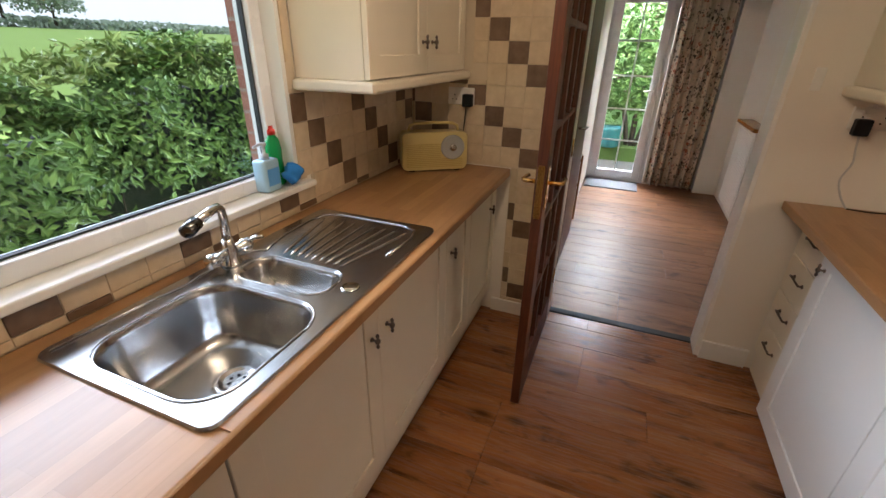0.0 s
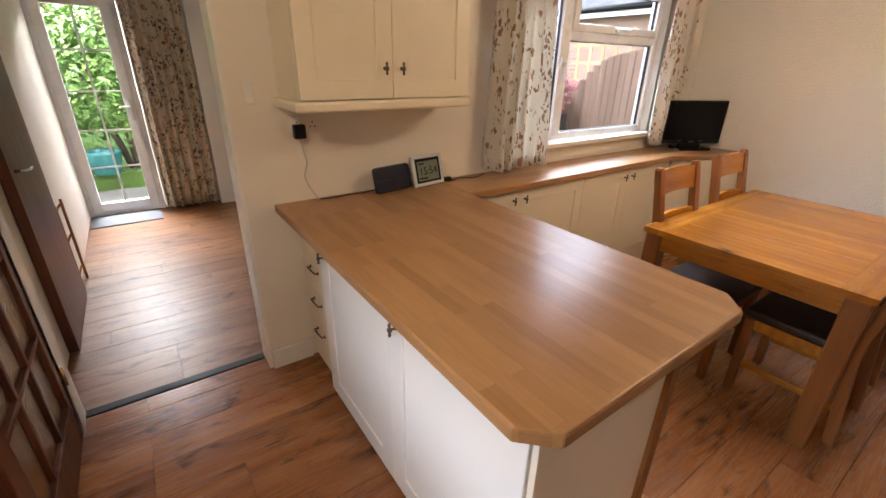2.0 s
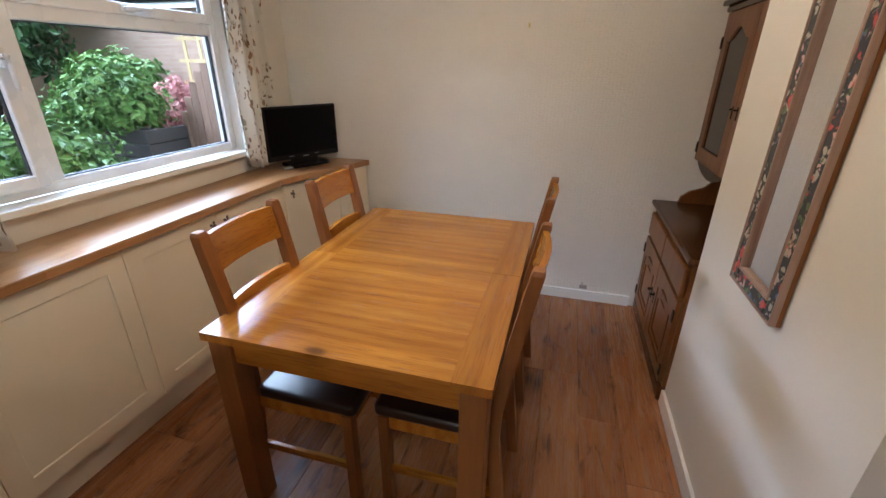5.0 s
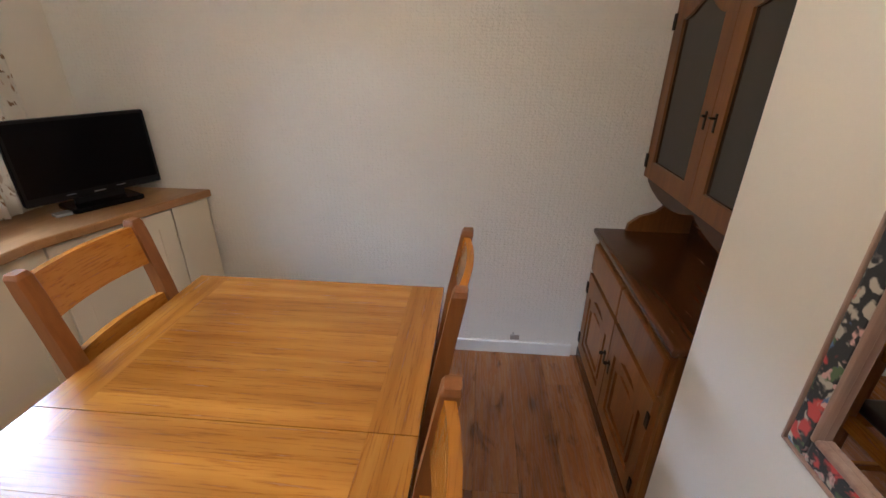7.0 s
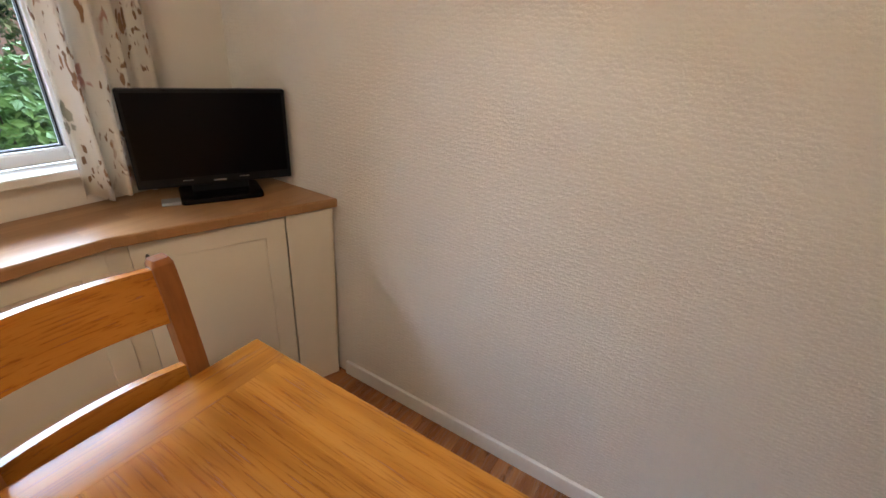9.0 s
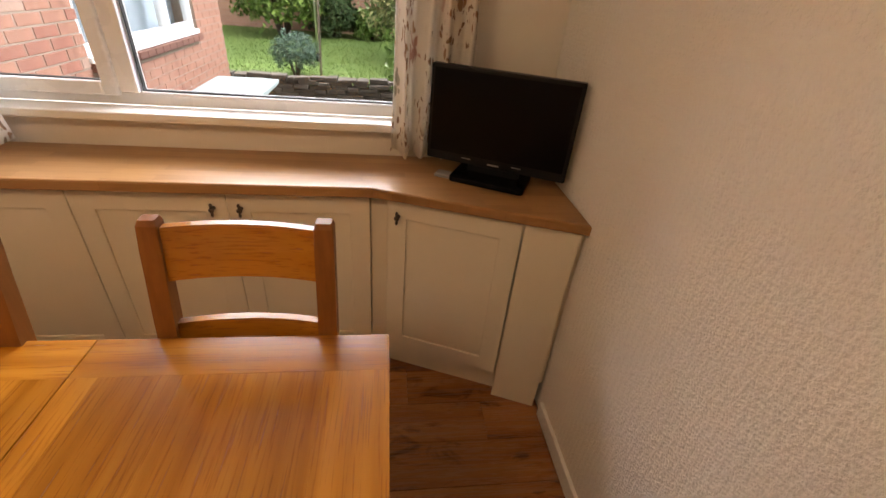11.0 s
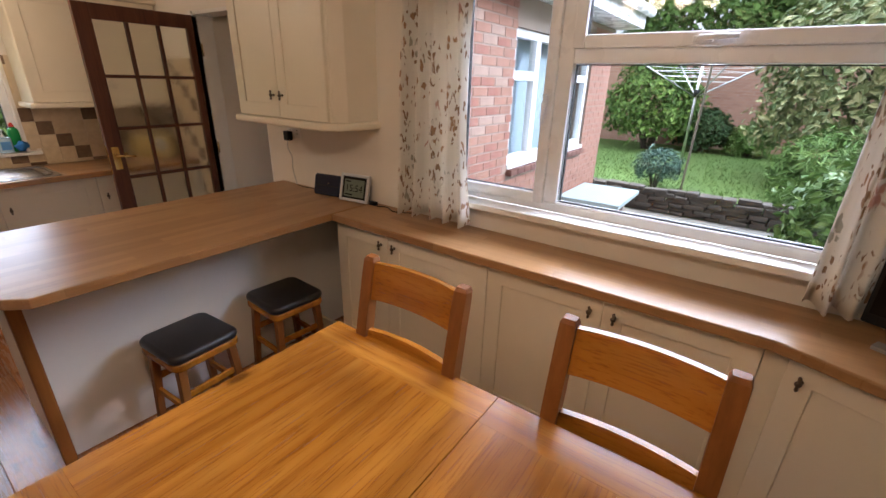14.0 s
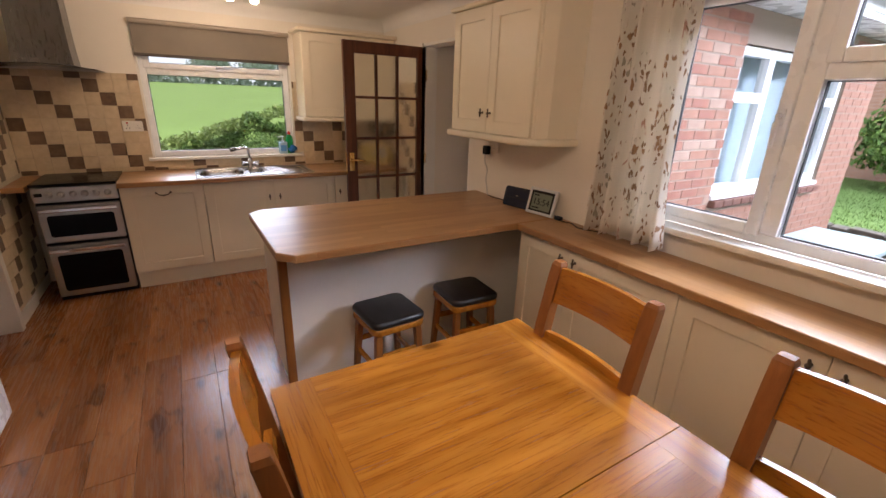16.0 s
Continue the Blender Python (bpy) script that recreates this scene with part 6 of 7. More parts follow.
for x in (2.56, 3.03):
    part("foot", lathe(B(), [(0.02, 0), (0.02, 0.01), (0.012, 0.012), (0.012, 0.035)], Matrix.Translation((x, 0.26, 0)), 14), UPVC, fr)

# ---------------------------------------------------------------- ceiling spotlights
LIT, ln, ll, lp = nodes("lit_bulb")
lp.inputs["Emission Color"].default_value, lp.inputs["Emission Strength"].default_value = (1.0, 0.72, 0.38, 1), 14.0


def spotlight_bar(x, y, along, power, lean, label):
    """A ceiling bar with four lit heads."""
    bar = thing("spotlight_bar", (x, y, CEILING), label, "ceiling light", "ceiling lights")
    hx, hy = (0.32, 0.015) if along == "x" else (0.015, 0.32)
    part("bar", box(B(), x - hx, x + hx, y - hy, y + hy, CEILING - 0.03, CEILING - 0.001, 0.005), SATIN, bar)
    for k in range(4):
        o = -0.25 + k * 0.165
        px, py = (x + o, y) if along == "x" else (x, y + o)
        q = Matrix.Translation((px, py, CEILING - 0.115)) @ Matrix.Rotation(radians(lean), 4, "Y")
        bm = lathe(B(), [(0.03, 0.012), (0.033, 0.0), (0.036, 0.0), (0.034, 0.02), (0.022, 0.066), (0.014, 0.07)], q, 20)
        head = part("lamp_head", bm, SATIN, bar, "", True)
        part("arm", tube(B(), [(px, py, CEILING - 0.025), (px, py, CEILING - 0.06)], 0.006, 8), CHROME, head, "", True)
        part("bulb", lathe(B(), [(0.001, 0.006), (0.026, 0.006), (0.028, 0.010), (0.001, 0.012)], q, 20), LIT, head, "", True)
        ld = bpy.data.lights.new("spot_glow", "POINT")
        ld.energy, ld.color, ld.shadow_soft_size = power, LAMP_COLOR, 0.05
        lo = new("spot_glow", ld)
        lo.location = q @ Vector((0, 0, -0.075))


spotlight_bar(1.27, 1.62, "y", SPOT_POWER, -20, "chrome ceiling bar with four lit spotlights")
spotlight_bar(4.35, 1.70, "x", DINING_POWER, 0, "chrome ceiling bar with four lit spotlights over the table")

# scuff and repair patch low on the east wall, a hook high up
ob = thing("wall_patch", (EX, 1.02, 0.1), "small torn wallpaper patch above the skirting", "patch")
part("torn_paper", box(B(), EX - 0.002, EX, 1.0, 1.05, 0.085, 0.115), paint("torn_paper_grey", (0.33, 0.28, 0.24), 0.9), ob)
part("flap", box(B(), EX - 0.004, EX - 0.001, 1.03, 1.04, 0.11, 0.135), paint("torn_paper_flap", (0.5, 0.45, 0.4), 0.9), ob)
ob = thing("picture_hook", (EX, 1.55, 1.78), "small brass picture hook on the wall", "hook")
part("hook", box(B(), EX - 0.006, EX, 1.545, 1.555, 1.765, 1.79, 0.002), BRASS, ob)


# ---------------------------------------------------------------- outdoors
rng = np.random.default_rng(7)
LEAF_HEDGE = foliage("hedge_leaf", (0.028, 0.062, 0.014), (0.075, 0.145, 0.03), (0.20, 0.30, 0.07))
LEAF_SHOOT = foliage("young_leaf", (0.10, 0.15, 0.035), (0.17, 0.23, 0.055), (0.26, 0.31, 0.09))
LEAF_DARK = foliage("dark_leaf", (0.018, 0.042, 0.016), (0.035, 0.075, 0.026), (0.06, 0.115, 0.04))
LEAF_LIGHT = foliage("light_leaf", (0.045, 0.10, 0.02), (0.085, 0.165, 0.036), (0.16, 0.245, 0.065))
# pale grey-green: the haze over the far field is put into the colour
LEAF_HAZED = foliage("hazed_leaf", (0.26, 0.32, 0.25), (0.32, 0.38, 0.29), (0.38, 0.44, 0.34))
LEAF_IVY = foliage("variegated_leaf", (0.05, 0.09, 0.03), (0.13, 0.17, 0.06), (0.36, 0.34, 0.17))
LEAF_BLUE = foliage("conifer_leaf", (0.03, 0.065, 0.05), (0.05, 0.10, 0.075), (0.085, 0.15, 0.11))
BARK = wood("bark", (0.03, 0.02, 0.013), (0.06, 0.042, 0.028), (0.10, 0.075, 0.05), "z", 0.9)


def leaves(name, places, size, material, parent, outward=None, long=1.9):
    """Many folded leaves at the given places, each turned its own way."""
    n = len(places)
    nrm = rng.normal(size=(n, 3))
    if outward is not None:
        nrm = nrm * 0.55 + outward
    nrm[:, 2] += 0.35
    nrm /= np.linalg.norm(nrm, axis=1)[:, None]
    t = np.cross(nrm, rng.normal(size=(n, 3)))
    t /= np.linalg.norm(t, axis=1)[:, None]
    b = np.cross(nrm, t)
    s = size * rng.uniform(0.6, 1.25, n)[:, None]
    base, tip = places - t * s * long / 2, places + t * s * long / 2 - nrm * s * 0.18
    left, right = places + b * s * 0.5 + nrm * s * 0.16, places - b * s * 0.5 + nrm * s * 0.16
    v = np.stack([base, right, tip, left], 1).reshape(-1, 3)
    k = np.arange(n) * 4
    f = np.concatenate([np.stack([k, k + 1, k + 2], 1), np.stack([k, k + 2, k + 3], 1)])
    me = bpy.data.meshes.new(name)
    me.from_pydata((v - np.array(ORIGIN[parent.name])).tolist(), [], f.tolist())
    me.materials.append(material)
    ob = new(name, me)
    ob.parent = parent
    ORIGIN[ob.name] = ORIGIN[parent.name]
    ob["kind"] = "stuff"
    return ob


def blob_points(c, r, n, squash=1.0, low=-0.6):
    """Places near the surface of an uneven rounded crown, with the outward ways."""
    d = rng.normal(size=(n * 2, 3))
    d /= np.linalg.norm(d, axis=1)[:, None]
    d = d[d[:, 2] > low][:n]
    lump = np.array([1 + 0.35 * noise.noise(Vector(q * 2.3) + Vector(c)) + 0.18 * noise.noise(Vector(q * 6.1) + Vector(c)) for q in d])
    rr = r * lump * rng.uniform(0.72, 1.04, len(d))
    return np.array(c) + d * rr[:, None] * np.array([1, 1, squash]), d


def bush(name, label, c, r, n, size, material, squash=1.0, stems=4, ground=0.0, long=1.9, kind_of="shrub"):
    ob = thing(name, (c[0], c[1], ground), label, kind_of)
    bm = B()
    for k in range(stems):
        a = 2 * math.pi * k / stems + 0.4
        e = Vector((c[0] + 0.55 * r * math.cos(a), c[1] + 0.55 * r * math.sin(a), c[2] + 0.3 * r))
        s = Vector((c[0] + 0.08 * r * math.cos(a), c[1] + 0.08 * r * math.sin(a), ground))
        tube(bm, [s, s.lerp(e, 0.5) + Vector((0, 0, 0.1 * r)), e], [0.03 * r + 0.008, 0.02 * r + 0.006, 0.006], 6)
    part("stem", bm, BARK, ob)
    p, d = blob_points(c, r, n, squash)
    p[:, 2] = np.maximum(p[:, 2], ground + 0.02)
    leaves("foliage", p, size, material, ob, d, long)
    return ob


def turf(name, a, b, scale):
    m, n, l, p = nodes(name)
    v = mapped(n, l)
    c = ramp(n, l, noise_tex(n, l, v, scale, 5), [(0.3, a), (0.7, b)])
    fine = noise_tex(n, l, v, scale * 30, 3)
    l.new(mix(n, l, 0.4, c, ramp(n, l, fine, [(0.3, tuple(x * 0.6 for x in a)), (0.7, b)])), p.inputs["Base Color"])
    p.inputs["Roughness"].default_value = 0.9
    bump(n, l, fine, 0.5, 0.03, p)
    return m


FIELD = turf("pasture", (0.24, 0.36, 0.06), (0.33, 0.48, 0.10), 0.15)
LAWN = turf("lawn_grass", (0.065, 0.125, 0.02), (0.115, 0.19, 0.038), 1.3)
SOIL = turf("dark_soil", (0.03, 0.024, 0.016), (0.06, 0.045, 0.03), 2.0)
PAVING = paint("grey_paving", (0.12, 0.115, 0.10), 0.9, 0.2, 40, 0.003, 0, 4)

# the pasture climbs gently to the west
bm = B()
cols = [[bm.verts.new((x, y, z)) for y in (-2500, 2500)] for x, z in ((-2500, 4.4), (-165, 4.4), (-5, -0.32), (2500, -0.32))]
for lo, hi in zip(cols, cols[1:]):
    bm.faces.new((lo[0], hi[0], hi[1], lo[1]))
solid("ground", bm, FIELD, "green pasture reaching the horizon", "ground")
bm = box(B(), 3.0, 14.0, NY + 0.155, 8.0, -0.31, -0.06)
solid("pavement", bm, PAVING, "grey paved yard under the dining window", "paving")
bm = box(B(), -1.0, 14.0, 8.2, 22.0, -0.31, 0.12)
solid("ground_lawn", bm, LAWN, "mown garden lawn", "lawn")
n_blades = 16000
bp = np.stack([rng.uniform(0.5, 9.0, n_blades), 8.25 + 7.0 * rng.uniform(0, 1, n_blades) ** 1.5, np.full(n_blades, 0.12)], 1)
ob = thing("grass_tufts", (4, 10, 0.12), "short uneven grass blades on the lawn", "grass", "", "stuff")
h = rng.uniform(0.02, 0.065, n_blades)
lean = rng.normal(scale=0.02, size=(n_blades, 2))
w = rng.uniform(0, 2 * math.pi, n_blades)
wx, wy = np.cos(w) * 0.006, np.sin(w) * 0.006
tri = np.stack([np.stack([bp[:, 0] - wx, bp[:, 1] - wy, bp[:, 2]], 1), np.stack([bp[:, 0] + wx, bp[:, 1] + wy, bp[:, 2]], 1), np.stack([bp[:, 0] + lean[:, 0], bp[:, 1] + lean[:, 1], bp[:, 2] + h], 1)], 1).reshape(-1, 3)
me = bpy.data.meshes.new("blades")
me.from_pydata((tri - np.array(ORIGIN[ob.name])).tolist(), [], np.arange(n_blades * 3).reshape(-1, 3).tolist())
me.materials.append(LEAF_LIGHT)
gb = new("blades", me)
gb.parent = ob
gb["kind"] = "stuff"

# hedge close to the sink window
hedge = thing("hedge", (-1.3, 2.5, -0.32), "dense mixed green hedge outside the sink window", "hedge", "", "stuff")
n = 30000
hy = rng.uniform(-2.0, 9.0, n * 2)
hy = np.concatenate([hy[: n // 2], rng.uniform(0.2, 4.2, n)])
n = len(hy)
topz = 0.89 + 0.30 * np.clip(hy - 1.1, -0.5, 1.55) + np.array([0.13 * noise.noise(Vector((q * 1.7, 0.3, 0))) + 0.07 * noise.noise(Vector((q * 6.0, 1.3, 0))) for q in hy])
face = rng.uniform(0, 1, n)
hz, hx = np.empty(n), np.empty(n)
front = face < 0.62
hz[front] = -0.3 + (topz[front] + 0.3) * rng.uniform(0, 1, front.sum()) ** 0.75
lump = np.array([0.30 * noise.noise(Vector((a * 2.2, b * 2.2, 5))) + 0.08 * noise.noise(Vector((a * 6, b * 6, 9))) for a, b in zip(hy, np.where(front, hz, 0))])
hx[front] = -0.80 + lump[front] + rng.uniform(-0.2, 0.06, front.sum()) - 0.25 * np.clip((hz[front] - topz[front] + 0.3) / 0.3, 0, 1) ** 2
hx[~front] = -0.88 - 0.55 * rng.uniform(0, 1, (~front).sum())
hz[~front] = topz[~front] + lump[~front] * 0.7 + rng.uniform(-0.08, 0.05, (~front).sum())
out = np.where(front[:, None], np.array([1.0, 0, 0.25]), np.array([0.2, 0, 1.0]))
pts = np.stack([hx, hy, hz], 1)
# hollows low in the hedge, where bare stems and shade show
hollow = np.array([noise.noise(Vector((a * 1.5, b * 2.6, 2.7))) + 0.5 * noise.noise(Vector((a * 4.3, b * 5.0, 7.1))) - 0.55 * (0.55 - b) for a, b in zip(hy, hz)])
keep = (~front) | (hollow > -0.02) | (rng.uniform(0, 1, n) < 0.05)
pts, out = pts[keep], out[keep]
leaves("foliage", pts, 0.026, LEAF_HEDGE, hedge, out, 2.5)
sp = rng.uniform(0.2, 4.5, 620)
sprig = []
for q in sp:
    zt = 0.93 + 0.30 * min(max(q - 1.1, -0.5), 1.55)
    x0, hh = -0.9 - rng.uniform(0, 0.5), rng.uniform(0.03, 0.13)
    for k in range(7):
        sprig.append((x0 + rng.normal() * 0.02, q + rng.normal() * 0.02, zt + hh * k / 6))
leaves("new_shoots", np.array(sprig), 0.026, LEAF_SHOOT, hedge, None, 2.9)
# near-black solid core, put in as the shade deep inside the hedge
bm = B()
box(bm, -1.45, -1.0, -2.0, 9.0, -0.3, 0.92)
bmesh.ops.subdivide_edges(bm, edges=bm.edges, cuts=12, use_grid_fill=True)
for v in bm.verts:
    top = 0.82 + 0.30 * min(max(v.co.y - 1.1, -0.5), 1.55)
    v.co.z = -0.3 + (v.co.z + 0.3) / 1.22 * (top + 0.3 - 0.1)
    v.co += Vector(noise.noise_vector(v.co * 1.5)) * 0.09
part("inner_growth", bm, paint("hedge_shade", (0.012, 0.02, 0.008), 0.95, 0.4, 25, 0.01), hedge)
bm = B()
for k in range(46):
    y = 0.0 + k * 0.11
    s = Vector((-1.1, y, -0.25))
    e = Vector((-0.86 + 0.08 * math.sin(k * 2.1), y + 0.25 * math.sin(k * 1.3), 0.55 + 0.3 * math.sin(k * 0.9)))
    tube(bm, [s, s.lerp(e, 0.5) + Vector((0.1, 0.05 * math.cos(k), 0)), e], [0.012, 0.009, 0.004], 5)
part("branch", bm, BARK, hedge)

bm = B()
box(bm, 0.268, 0.333, 2.226, 2.2375, 0.99, 2.14)
box(bm, 0.268, 0.333, 1.0325, 1.044, 0.99, 2.14)
solid("trim_brick_reveal", bm, brickwork("reveal_brick", (0.26, 0.10, 0.07), (0.36, 0.17, 0.12), (0.33, 0.28, 0.24)), "red brick reveal outside the sink window", "brickwork")

# field boundary and far trees
far = thing("far_hedgerow", (-150, 40, -0.3), "distant hedgerow along the field", "hedgerow", "", "stuff")
n = 9000
fy = rng.uniform(-220, 320, n)
fz = 4.3 + rng.uniform(0, 1, n) * (2.6 + 0.9 * np.array([noise.noise(Vector((q * 0.03, 0, 0))) for q in fy]))
leaves("foliage", np.stack([-150 + rng.uniform(-2.5, 2.5, n), fy, fz - 0.3], 1), 1.1, LEAF_HAZED, far, np.tile([1.0, 0, 0.3], (n, 1)), 1.5)


def tree(c, height, spread, n, leaf, material, label):
    ob = thing("tree", (c[0], c[1], c[2]), label, "tree", "field trees")
    base = Vector(c)
    bm = B()
    tube(bm, [base, base + Vector((0.1, 0, height * 0.3)), base + Vector((0, 0.2, height * 0.62))], [height * 0.035, height * 0.026, height * 0.012], 8)
    pts, outs = [], []
    for k in range(7):
        a = 2 * math.pi * k / 7 + c[1]
        e = base + Vector((spread * 0.5 * math.cos(a), spread * 0.5 * math.sin(a), height * (0.58 + 0.12 * math.sin(k * 2.0))))
        s = base + Vector((0, 0, height * (0.28 + 0.04 * k)))
        tube(bm, [s, s.lerp(e, 0.5) + Vector((0, 0, height * 0.03)), e], [height * 0.014, height * 0.009, height * 0.004], 6)
        p, d = blob_points(tuple(e), spread * 0.42, n // 8, 0.8)
        pts.append(p)
        outs.append(d)
    p, d = blob_points((c[0], c[1], c[2] + height * 0.78), spread * 0.42, n // 8, 0.8)
    part("trunk", bm, BARK, ob)
    leaves("crown", np.concatenate(pts + [p]), leaf, material, ob, np.concatenate(outs + [d]), 1.5)


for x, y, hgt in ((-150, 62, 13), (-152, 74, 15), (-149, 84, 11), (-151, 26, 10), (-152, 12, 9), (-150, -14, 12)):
    tree((x, y, 4.0), hgt, hgt * 0.8, 1500, 0.62, LEAF_HAZED, "broad tree standing at the far edge of the field")

# house wing seen through the dining window
XW = 3.2
BRICK = [paint("red_brick", (0.29, 0.125, 0.088), 0.9, 0.28, 60, 0.004, 0, 9), paint("orange_brick", (0.33, 0.165, 0.115), 0.9, 0.26, 60, 0.004, 0, 9), paint("pale_brick", (0.37, 0.245, 0.19), 0.9, 0.24, 60, 0.004, 0, 9)]
MORTAR = paint("mortar", (0.31, 0.245, 0.195), 0.95, 0.1, 90, 0.002)
wing = thing("wall_wing", (XW, 5.5, 0), "red brick house wing beside the dining window", "wall", "", "structure")
bm = B()
for b in [(3.53, 4.98, -0.3, 2.30), (7.02, 7.82, -0.3, 2.30), (4.98, 7.02, -0.3, 0.80), (4.98, 7.02, 2.06, 2.30)]:
    box(bm, XW - 0.25, XW - 0.004, *b)
box(bm, 2.905, XW - 0.255, 7.57, 7.816, -0.3, 2.30)
part("backing", bm, MORTAR, wing)
part("eaves", box(B(), XW - 0.3, XW + 0.32, 3.53, 7.9, 2.305, 2.36, 0.004), UPVC, wing, "white plastic eaves board")
part("fascia", box(B(), XW + 0.30, XW + 0.325, 3.53, 7.9, 2.362, 2.52, 0.004), UPVC, wing, "white fascia board")
gut = tube(B(), [(XW + 0.38, 3.53, 2.49), (XW + 0.38, 7.9, 2.49)], 0.055, 12)
part("gutter", gut, UPVC, wing, "white gutter", True)
bm = B()
prism(bm, [(XW + 0.42, 2.525), (XW - 1.2, 3.3), (XW - 1.2, 2.525)], -7.9, -3.53)
bmesh.ops.transform(bm, matrix=Matrix(((1, 0, 0, 0), (0, 0, -1, 0), (0, 1, 0, 0), (0, 0, 0, 1))), verts=bm.verts)
bmesh.ops.recalc_face_normals(bm, faces=bm.faces)
part("roof", bm, paint("roof_tile_brown", (0.12, 0.075, 0.055), 0.9, 0.25, 20, 0.004), wing, "brown tiled roof")
wwin = part("window", swapped(frame_ring(B(), 4.985, 7.015, 0.905, 2.055, 0.07, XW - 0.10, XW - 0.03, 0.005)), UPVC, wing, "white plastic window with net curtains")
bm = B()
for y in (5.52, 6.40):
    box(bm, XW - 0.10, XW - 0.03, y - 0.05, y + 0.05, 0.975, 1.985, 0.005)
for y0, y1 in ((5.055, 5.47), (6.45, 6.945)):
    box(bm, XW - 0.10, XW - 0.03, y0, y1, 1.64, 1.72, 0.005)
part("mullions", bm, UPVC, wwin)
ob = part("pane", box(B(), XW - 0.07, XW - 0.064, 5.055, 6.945, 0.975, 1.985), GLASS, wwin)
ob.visible_shadow = False
part("net_curtain", box(B(), XW - 0.24, XW - 0.22, 4.98, 7.02, 0.85, 2.06), paint("net_blue_grey", (0.42, 0.50, 0.56), 0.9, 0.15, 40, 0.004, 0, 14), wwin, "pale net curtain")
for k in range(14):
    part("sill_tile", box(B(), XW - 0.06, XW + 0.055, 4.99 + k * 0.145, 4.99 + k * 0.145 + 0.135, 0.80, 0.86, 0.008), paint("sill_clay", (0.16, 0.07, 0.05), 0.8, 0.2) if k == 0 else bpy.data.materials["sill_clay"], wing)
part("frame_sill", box(B(), XW - 0.10, XW + 0.02, 4.985, 7.015, 0.862, 0.903, 0.006), UPVC, wing)

# garden wall, stone edging, bench, dryer, fence
bm = box(B(), -3.0, 12.0, 15.0, 15.25, -0.2, 2.7)
ob = solid("wall_garden", bm, brickwork("garden_brick", (0.30, 0.15, 0.105), (0.42, 0.24, 0.17), (0.36, 0.31, 0.27)), "weathered brick garden wall", "wall")
bm = box(B(), -3.02, 12.02, 14.97, 15.28, 2.702, 2.77, 0.01)
solid("trim_coping", bm, MORTAR, "concrete coping on the garden wall", "coping")
STONE = paint("dark_stone", (0.055, 0.047, 0.038), 0.9, 0.35, 30, 0.006, 0, 12)
edge = thing("stone_edging", (5, 8.1, -0.06), "low dark drystone wall along the lawn", "garden wall", "", "structure")
protos = []
for k in range(9):
    wd, ht = 0.16 + 0.05 * (k % 4), 0.05 + 0.006 * (k % 3)
    bm = box(B(), 0, wd, 0, 0.17, 0, ht, 0.012)
    for v in bm.verts:
        v.co += Vector(noise.noise_vector(v.co * 11 + Vector((k, k, k)))) * 0.016
    me = bpy.data.meshes.new("stone")
    bm.to_mesh(me)
    bm.free()
    me.materials.append(STONE)
    protos.append((me, wd))
count = 0
for row in range(6):
    x = 2.6 + 0.07 * (row % 3)
    while x < 8.2:
        me, wd = protos[(count * 7 + row * 2) % 9]
        st_ob = new("stone", me)
        st_ob.parent = edge
        st_ob.location = Vector((x, 8.0 + 0.025 * math.sin(count * 1.7), -0.058 + row * 0.056)) - Vector((5, 8.1, -0.06))
        x += wd + 0.008
        count += 1
bench = thing("garden_bench", (3.70, 6.43, -0.06), "pale blue-grey slab bench against the house wing", "bench")
part("slab", box(B(), 3.36, 4.03, 5.98, 6.89, 0.40, 0.45, 0.008), paint("pale_slab", (0.30, 0.37, 0.37), 0.6, 0.08, 40, 0.001), bench)
for y in (6.08, 6.69):
    part("support", box(B(), 3.42, 3.92, y, y + 0.1, -0.058, 0.40, 0.006), MORTAR, bench)

dryer = thing("rotary_dryer", (4.05, 10.2, 0.12), "folded-out silver rotary clothes dryer on the lawn", "clothes dryer")
DB = Vector((4.0, 10.3, 0.12))
part("pole", tube(B(), [DB, DB + Vector((0, 0, 2.05))], 0.022, 12), metal("dull_aluminium", (0.5, 0.51, 0.52), 0.4), dryer, "", True)
part("socket", tube(B(), [DB, DB + Vector((0, 0, 0.12))], 0.04, 12), BLACK, dryer, "", True)
hub = DB + Vector((0, 0, 1.35))
part("hub", tube(B(), [hub, hub + Vector((0, 0, 0.12))], 0.05, 12), BLACK, dryer, "", True)
ends = []
for k in range(4):
    a = radians(28 + 90 * k)
    e = hub + Vector((1.35 * math.cos(a), 1.35 * math.sin(a), 0.72))
    ends.append(e)
    part("arm", tube(B(), [hub, e], 0.012, 8), bpy.data.materials["dull_aluminium"], dryer, "", True)
for k in range(4):
    for j in range(7):
        f = 0.35 + 0.65 * j / 6
        part("line", tube(B(), [hub.lerp(ends[k], f), hub.lerp(ends[(k + 1) % 4], f)], 0.004, 5), UPVC, dryer)
post = thing("garden_post", (4.3, 8.35, 0.1), "thin weathered post at the lawn edge", "post")
part("stake", tube(B(), [(4.3, 8.4, 0.1), (4.33, 8.42, 1.9)], 0.016, 8), paint("weathered_post", (0.10, 0.085, 0.06), 0.8), post)

FENCEW = wood("fence_wood", (0.15, 0.085, 0.055), (0.21, 0.125, 0.085), (0.28, 0.18, 0.13), "z", 0.8)
fence = thing("fence", (7.4, 4.7, -0.06), "brown close-board garden fence with a swept top", "fence")
